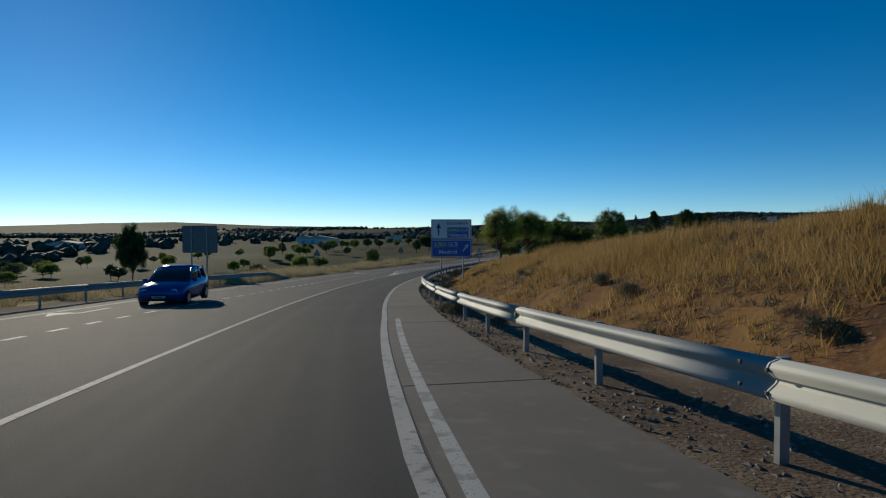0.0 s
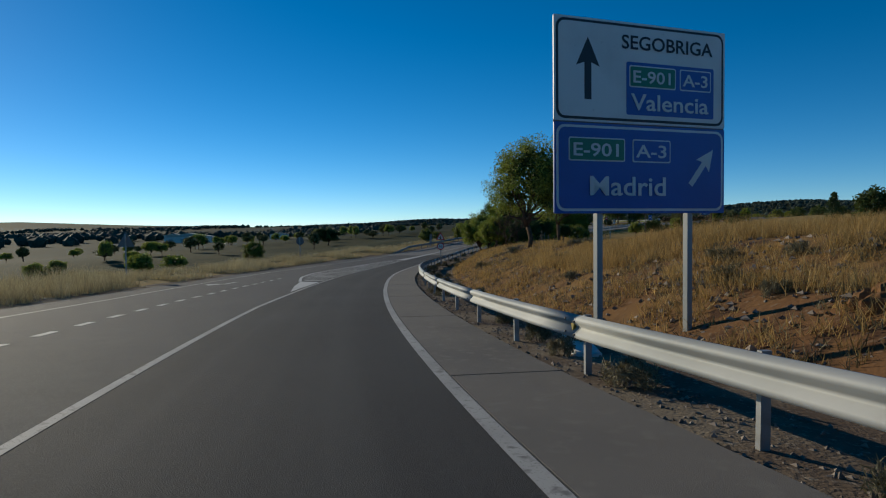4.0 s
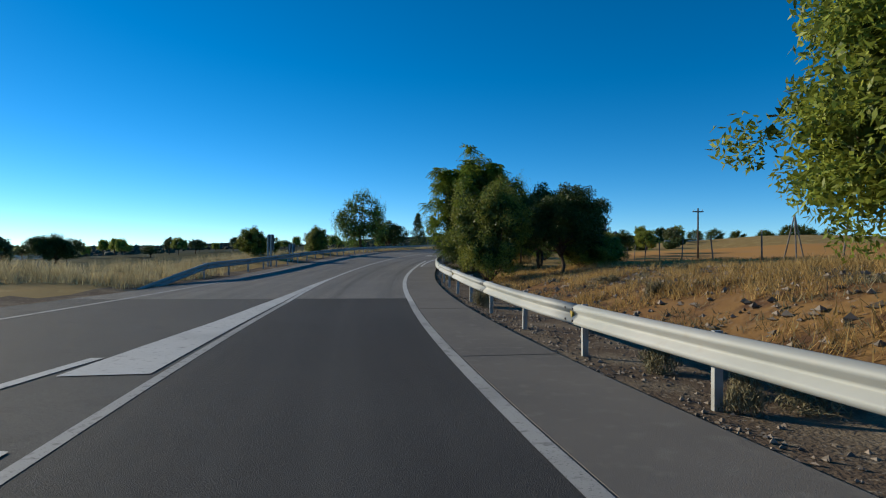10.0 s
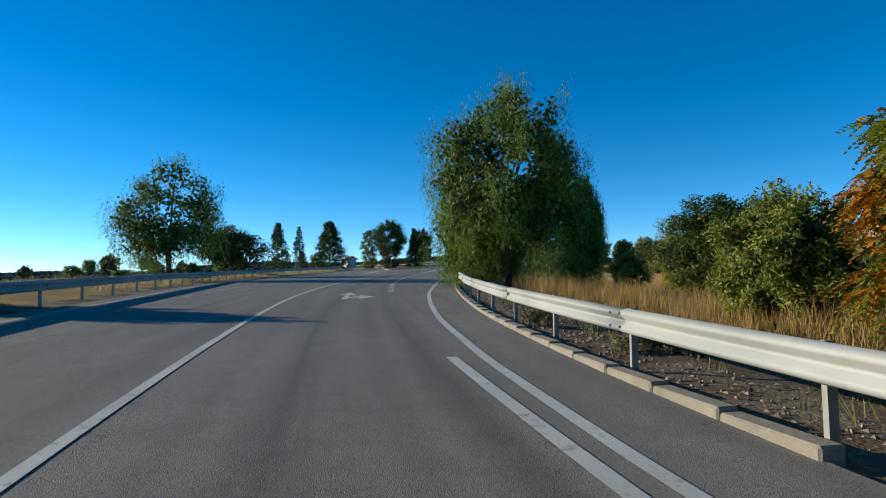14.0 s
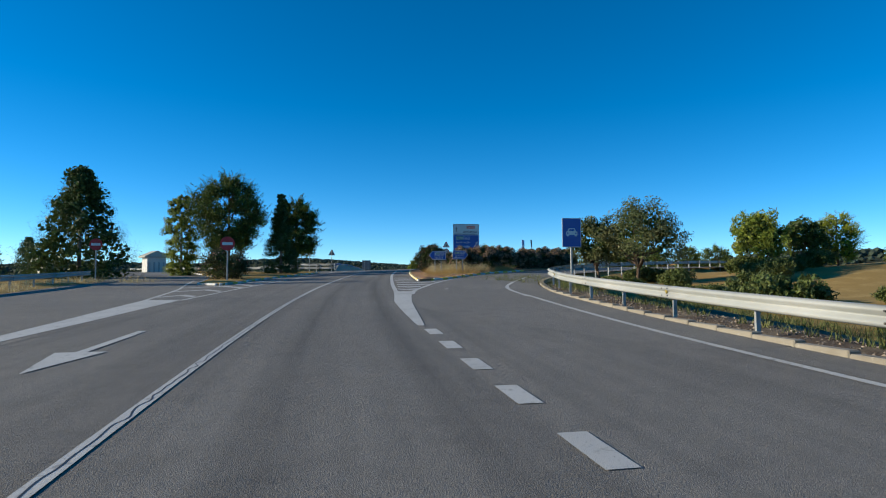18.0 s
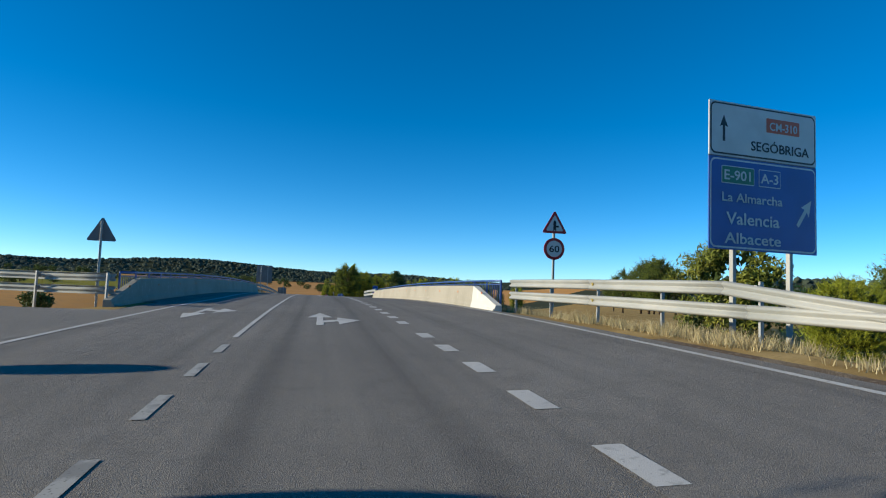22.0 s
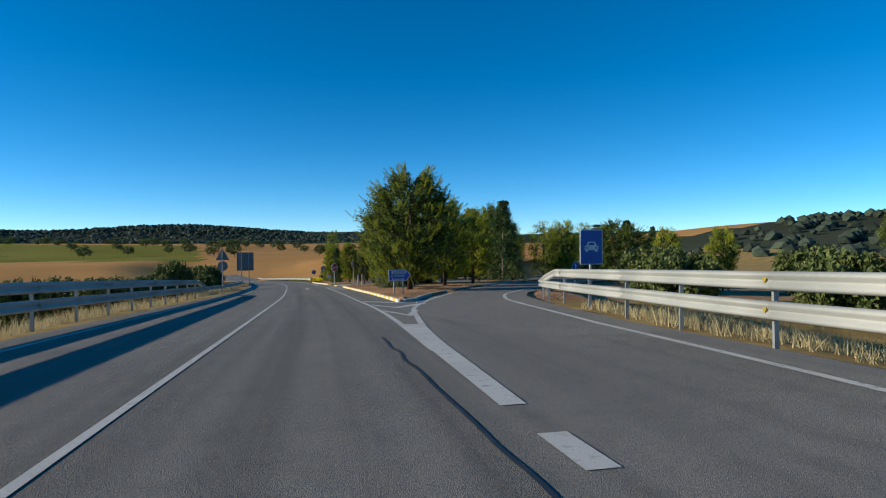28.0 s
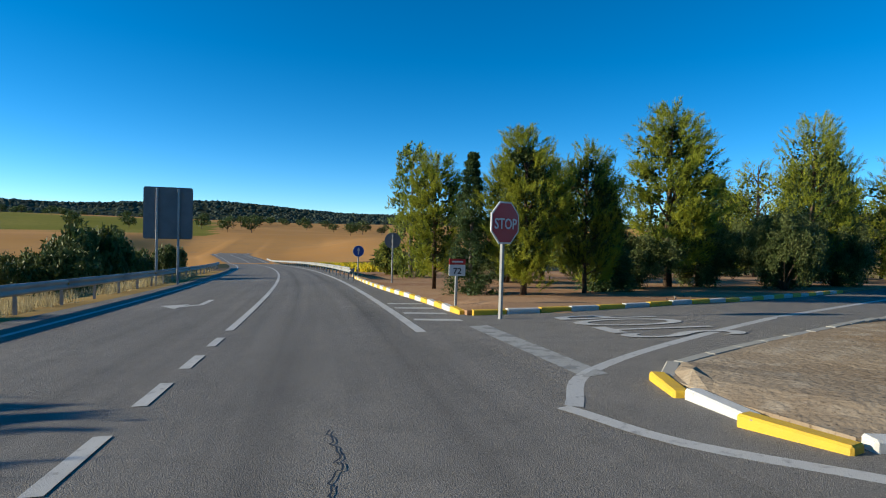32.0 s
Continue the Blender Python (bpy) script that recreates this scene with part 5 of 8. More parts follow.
LOD = ((1.0, 1.0), (0.35, 1.55), (0.09, 2.5), (1.7, 0.75))


def grow(kind, seed, h, w, lod=0):
    """Trunk mesh, crown mesh and bark, for a plant of that height and width, its base at the origin."""
    rng = np.random.default_rng(seed)
    few, wide = LOD[lod]
    c0 = (0.0, 0.0)

    def shade_core(pts, squeeze, radius, n=4200, size=0.19):
        """Leaves inside a crown, coloured dark to stand for its inner shade."""
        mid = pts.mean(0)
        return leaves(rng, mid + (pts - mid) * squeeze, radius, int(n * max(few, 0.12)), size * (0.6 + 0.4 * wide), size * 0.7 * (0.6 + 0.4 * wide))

    if kind in ("almond", "olive_tree", "dark_tree", "oak"):
        cz, rz, rx = h * 0.58, h * 0.42, w * 0.5
        pts = crown_points(rng, 85, c0, cz, rx, rz, 8, 0.5, -0.8)
        leaf = {"almond": "almond", "olive_tree": "olive", "dark_tree": "dark", "oak": "dark"}[kind]
        if kind == "oak":
            v, f, m = merge(leaves(rng, pts, 0.14 * w, 700, 0.7, 0.5, outward=0.6))
            crown = mesh_of("crown", v, f, [M_("dark")], m)
        else:
            v, f, m = merge(leaves(rng, pts, 0.1 * w, int(21000 * few), 0.115 * wide, 0.04 * wide, droop=0.4, outward=0.6), shade_core(pts, 0.66, 0.1 * w))
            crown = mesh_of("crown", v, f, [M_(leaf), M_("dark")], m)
        ends = pts[rng.choice(len(pts), 12, False)] * [0.8, 0.8, 0.95]
        runs = [([(0, 0, -0.3), (0.03 * w, 0.02, h * 0.1), (0.0, 0.03 * w, h * 0.24)], [0.028 * h, 0.022 * h, 0.019 * h])]
        runs += branches(rng, (0, 0.03 * w, h * 0.2), ends, 0.016 * h)
        return tubes("trunk", runs, 7 if not lod else 5), crown, "bark"
    if kind in ("bush", "low_bush"):
        pts = crown_points(rng, 90, c0, h * 0.47, w * 0.5, h * 0.5, 9, 0.55, -0.97)
        v, f, m = merge(leaves(rng, pts, 0.09 * w, int((22000 if kind == "bush" else 60000) * few), (0.11 if kind == "bush" else 0.055) * wide, (0.03 if kind == "bush" else 0.022) * wide, droop=0.1, outward=0.8), shade_core(pts, 0.78, 0.1 * w, 4200 if kind == "bush" else 12000, 0.19 if kind == "bush" else 0.09))
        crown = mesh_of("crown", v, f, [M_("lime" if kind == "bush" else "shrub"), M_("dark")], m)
        runs = branches(rng, (0, 0, -0.2), pts[rng.choice(len(pts), 9, False)] * .85, 0.05)
        return tubes("trunk", runs, 6 if not lod else 4), crown, "bark"
    if kind in ("ailanthus", "rusty"):
        pts = crown_points(rng, 64, c0, h * 0.52, w * 0.5, h * 0.48, 9, 0.5, -0.9)
        fr = int(2500 * few) if kind == "ailanthus" else 900
        k = rng.integers(0, len(pts), fr)
        start = pts[k] + rng.normal(size=(fr, 3)) * 0.13
        away = np.concatenate([pts[k, :2] / w, np.full((fr, 1), 0.12)], 1)
        out = unit(away * 0.8 + rng.normal(size=(fr, 3)) * [0.6, 0.6, 0.4])
        side_ = unit(np.cross(out, [0, 0, 1.0]))
        cs, ws, ac, ln, wd, fi = [], [], [], [], [], []
        for j in range(9):
            t = (j + 1) / 9.0
            spine = start + out * (0.58 * t) + np.array([0, 0, -0.36]) * t * t
            for sg in (-1, 1):
                cs.append(spine + side_ * sg * 0.08)
                ws.append(unit(side_ * sg + out * 0.5 + np.array([0, 0, -0.45])))
                ac.append(unit(out + rng.normal(size=(fr, 3)) * 0.15))
                ln.append(np.full(fr, 0.155) * (1.1 - 0.4 * t))
                wd.append(np.full(fr, 0.058))
                fi.append(k)
        v, f = quads(np.vstack(cs), np.vstack(ws), np.vstack(ac), np.concatenate(ln), np.concatenate(wd))
        tint = (np.random.default_rng(seed + 5).random(len(pts)) < (0.85 if kind == "rusty" else 0.012)).astype(int)[np.concatenate(fi)]
        # Dark leaves behind the fronds paint in the shade of the crown.
        inner = shade_core(pts, 0.66, 0.45, 5200, 0.2)
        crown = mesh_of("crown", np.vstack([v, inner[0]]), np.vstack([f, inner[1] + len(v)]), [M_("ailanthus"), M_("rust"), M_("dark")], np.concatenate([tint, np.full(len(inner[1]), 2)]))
        runs = [([(0, 0, -0.3), (0.1, 0, h * 0.3), (0.05, 0.1, h * 0.62)], [0.1, 0.075, 0.04])] + branches(rng, (0.1, 0, h * 0.28), pts[rng.choice(len(pts), 14, False)] * .9, 0.05)
        return tubes("trunk", runs, 7), crown, "bark"
    if kind == "willow":
        pts = crown_points(rng, 110, c0, h * 0.58, w * 0.5, h * 0.42, 9, 0.55, -0.85)
        a, r = rng.uniform(0, 6.283, 50), w * rng.uniform(0.15, 0.38, 50)
        pts = np.vstack([pts, np.stack([np.cos(a) * r, np.sin(a) * r, h * rng.uniform(0.16, 0.42, 50)], -1)])
        n = int(4000 * few)
        k = rng.integers(0, len(pts), n)
        st = pts[k] + rng.normal(size=(n, 3)) * 0.3
        cs, ws = [], []
        lean = unit(rng.normal(size=(n, 3)) * [1, 1, 0.2]) * 0.03
        for j in range(14):
            cs.append(st + (np.array([0, 0, -0.075]) + lean) * j * rng.uniform(.7, 1.3, (n, 1)) + rng.normal(size=(n, 3)) * 0.05)
            ws.append(unit(rng.normal(size=(n, 3)) * 0.6 + np.array([0, 0, -1.0])))
        cs, ws = np.vstack(cs), np.vstack(ws)
        q = quads(cs, ws, unit(np.cross(ws, rng.normal(size=cs.shape))), rng.uniform(.11, .19, len(cs)) * wide ** .5, rng.uniform(.02, .032, len(cs)) * wide)
        v, f, m = merge(q, shade_core(pts, 0.8, 0.7, 12000, 0.24))
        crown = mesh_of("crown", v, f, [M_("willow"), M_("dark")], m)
        runs = [([(0, 0, -0.3), (0.1, 0.05, h * 0.16), (0.0, 0.1, h * 0.3)], [0.24, 0.19, 0.14])] + branches(rng, (0.02, 0.08, h * 0.24), pts[rng.choice(len(pts), 16, False)] * [.8, .8, .95], 0.09)
        return tubes("trunk", runs, 8), crown, "bark"
    if kind in ("pine", "umbrella"):
        low = 0.13 if kind == "pine" else 0.22
        pts, axis = [], []
        for lev in np.linspace(low, 0.95, 17):
            u = (lev - low) / (0.98 - low)
            if kind == "pine":
                reach_ = w * 0.5 * ((0.6 + 0.8 * u) if u < 0.4 else (0.92 - ((u - 0.4) / 0.72) ** 2.3))
            else:
                reach_ = w * 0.5 * math.sqrt(max(0.05, 1 - (1.9 * u - 0.86) ** 2))
            for a in range(int(5 + 8 * max(0.1, reach_ / (w * 0.5)))):
                ang, rr = rng.uniform(0, 6.283), reach_ * rng.uniform(0.74, 1.1)
                rise = rng.normal() * 0.02
                for b in range(8):
                    f = rng.uniform(0.35, 1.0) ** 0.6
                    side_ = ang + rng.normal() * 0.16
                    pts.append((math.cos(side_) * rr * f, math.sin(side_) * rr * f, h * (lev + rise) + 0.1 * rr * (f * f - 0.6) + rng.normal() * 0.03 * w))
                    axis.append((math.cos(side_) * 0.75, math.sin(side_) * 0.75, 0.85))
        pts = np.array(pts)
        axis = unit(np.array(axis) + rng.normal(size=pts.shape) * 0.28)
        n = int(78000 * few)
        k = rng.integers(0, len(pts), n)
        long_ = (0.2 + 0.045 * w) * rng.uniform(0.7, 1.3, len(pts))
        along = rng.uniform(-0.5, 0.6, n)
        way = unit(axis[k] + rng.normal(size=(n, 3)) * 0.5)
        c = pts[k] + axis[k] * (along * long_[k])[:, None] + rng.normal(size=(n, 3)) * 0.02
        ln, wd = rng.uniform(.1, .17, n) * wide ** .6, rng.uniform(.009, .015, n) * wide
        across = unit(np.cross(way, rng.normal(size=(n, 3)))) * (wd / 2)[:, None]
        tri_v = np.stack([c - across, c + across, c + way * ln[:, None]], 1).reshape(-1, 3)
        cv, cf = shade_core(pts, (0.78 if lod < 3 else 0.86) if kind == "pine" else 0.86, 0.05 * w, (11000 if lod < 3 else 30000) if kind == "pine" else 34000, 0.09 + 0.009 * w if lod < 3 else 0.115)
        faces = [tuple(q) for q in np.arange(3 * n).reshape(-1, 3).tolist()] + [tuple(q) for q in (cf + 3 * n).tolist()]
        crown = mesh_of("crown", np.vstack([tri_v, cv]), faces, [M_("pine" if kind == "pine" else "shaded_pine"), M_("dark")], np.concatenate([np.zeros(n), np.ones(len(cf))]))
        runs = [([(0, 0, -0.3), (0.05, 0.03, h * 0.3), (0.0, 0.06, h * 0.65), (0.03, 0, h * 0.95)], [0.023 * h, 0.018 * h, 0.011 * h, 0.004 * h])]
        for i_ in rng.choice(len(pts), 18, False):
            e = pts[i_] * [.85, .85, 1]
            b = (0, 0.03, max(h * 0.12, e[2] - 0.12 * h))
            runs.append(([b, (np.array(b) + e) / 2 + [0, 0, .03 * h], e], [0.006 * h, 0.005 * h, 0.002 * h]))
        return tubes("trunk", runs, 7 if not lod else 4), crown, "bark"
    if kind in ("fir", "silver_fir", "column"):
        pts, rad = [], []
        for lev in np.linspace(0.05, 0.98, 18):
            reach_ = w * 0.5 * ((1.04 - lev) ** 0.75 if kind != "column" else (0.5 + 0.5 * math.sin(0.3 + lev * 2.7)))
            for a in range(15):
                ang, rr = rng.uniform(0, 6.283), reach_ * rng.uniform(0.4, 1.05)
                pts.append((math.cos(ang) * rr, math.sin(ang) * rr, h * (lev + (rng.normal() * 0.02 if kind == "column" else 0)) - 0.12 * rr))
                rad.append((0.09 * w + 0.06) * (1.15 - 0.6 * lev))
        pts, rad = np.array(pts), np.array(rad)
        n = int(40000 * max(few, 0.1))
        k = rng.integers(0, len(pts), n)
        off = unit(rng.normal(size=(n, 3))) * (rng.random(n) ** 0.5 * rad[k])[:, None]
        c = pts[k] + off
        out = np.concatenate([c[:, :2], np.zeros((n, 1))], 1)
        way = unit(out * (1.5 / w) + rng.normal(size=(n, 3)) * 0.5 + np.array([0, 0, -0.1 if kind != "column" else 0.9]))
        q1 = quads(c, way, unit(np.cross(way, rng.normal(size=(n, 3)))), rng.uniform(.07, .15, n) * wide, rng.uniform(.018, .034, n) * wide)
        # Second set: larger dark leaves near the trunk, coloured as inner shade.
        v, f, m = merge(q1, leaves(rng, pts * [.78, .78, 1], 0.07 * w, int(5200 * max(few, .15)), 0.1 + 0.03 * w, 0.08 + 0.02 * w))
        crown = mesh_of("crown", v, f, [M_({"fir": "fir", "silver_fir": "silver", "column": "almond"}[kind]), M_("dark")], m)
        return tubes("trunk", [([(0, 0, -0.3), (0.02, 0, h * 0.5), (0, 0, h * 0.98)], [0.018 * h, 0.012 * h, 0.003 * h])], 7), crown, "bark_grey"
    if kind == "bare":
        runs = []
        def twig(b, d, ln, r, depth):
            e = b + d * ln + rng.normal(size=3) * ln * 0.08
            runs.append(([b, (b + e) / 2 + rng.normal(size=3) * ln * 0.06, e], [r, r * .8, r * .55]))
            if depth:
                for _ in range(3 if depth > 1 else 5):
                    twig(b + (e - b) * rng.uniform(.5, 1), unit((d + rng.normal(size=3) * 0.5 + [0, 0, .18])[None])[0], ln * rng.uniform(.55, .8), r * .6, depth - 1)
        for _ in range(3):
            twig(np.array([rng.normal() * .05, rng.normal() * .05, -0.1]), unit(np.array([[rng.normal() * .35, rng.normal() * .35, 1.0]]))[0], h * 0.36, 0.03, 4)
        return tubes("trunk", runs, 4), None, "bark"
    if kind in ("oleander", "dry_oleander"):
        pts = crown_points(rng, 80, c0, h * 0.48, w * 0.5, h * 0.52, 10, 0.5, -0.97)
        # Last set is coloured dark as the shade inside the bush.
        v, f, m = merge(leaves(rng, pts, 0.11 * w, 6500, 0.15, 0.04, outward=0.8, droop=-0.6), leaves(rng, pts * [1.05, 1.05, 1.04], 0.08 * w, 420 if kind == "oleander" else 7000, 0.08, 0.06), shade_core(pts, 0.8, 0.1 * w, 1600, 0.2))
        crown = mesh_of("crown", v, f, [M_("oleander"), M_("bloom" if kind == "oleander" else "dryleaf"), M_("dark")], m)
        return tubes("stems", branches(rng, (0, 0, -0.15), pts[rng.choice(len(pts), 10, False)], 0.025), 5), crown, "bark_grey"
    # low scrub
    pts = crown_points(rng, 26, c0, h * 0.45, w * 0.5, h * 0.5, 6, 0.3, -0.6)
    pts[:, 2] = np.maximum(pts[:, 2], 0.02)
    v, f, m = merge(leaves(rng, pts, 0.14 * w, 1000, 0.1, 0.013, outward=0.8, droop=-1.2))
    crown = mesh_of("crown", v, f, [M_("scrub" if kind == "scrub" else "green_scrub")], m)
    return tubes("stems", branches(rng, (0, 0, -0.08), pts[rng.choice(len(pts), 7, False)], 0.012), 4), crown, "bark_grey"


def M_(k):
    return L[k]


GROWN = {}
rnd = random.Random(7)


def height_at(s, d):
    x, y, z = land(np.array([float(s)]), np.array([float(d)]))
    return float(x[0]), float(y[0]), float(z[0])


def fit_size(trunk, crown, h, w):
    """Scales a grown plant to its true height and width."""
    if crown is None:
        return
    co = np.empty(len(crown.vertices) * 3)
    crown.vertices.foreach_get("co", co)
    co = co.reshape(-1, 3)
    kx = w / 2 / np.percentile(np.hypot(co[:, 0], co[:, 1]), 97)
    kz = h / np.percentile(co[:, 2], 99.6)
    for me in (trunk, crown):
        me.transform(Matrix.Diagonal((kx, kx, kz, 1)))


def plant(name, kind, s, d, h, w, label, category="tree", group="", seed=0, ground=None, lod=0):
    """Plants one, built new or copied from an earlier one of the same kind and seed."""
    x, y, z = height_at(s, d)
    z = ground if ground is not None else z
    key = (kind, seed, lod)
    if key not in GROWN:
        trunk, crown, bark = grow(kind, seed * 17 + len(kind), h, w, lod)
        fit_size(trunk, crown, h, w)
        top = thing(name, label, category, group)
        part("trunk" if kind not in ("oleander", "dry_oleander", "scrub", "green_scrub") else "stem", trunk, M[bark], top)
        if crown is not None:
            part("crown", crown, None, top)
        top.matrix_basis = pose(x, y, z - 0.03, 0, 0, rnd.uniform(0, 360))
        GROWN[key] = (top, h, w)
        return top
    first, h0, w0 = GROWN[key]
    m = pose(x, y, z - 0.03, 0, 0, rnd.uniform(0, 360)) @ Matrix.Diagonal((w / w0, w / w0, h / h0, 1))
    ob = copy_thing(first, m)
    ob.name = name
    return tagged(ob, label, category, group)


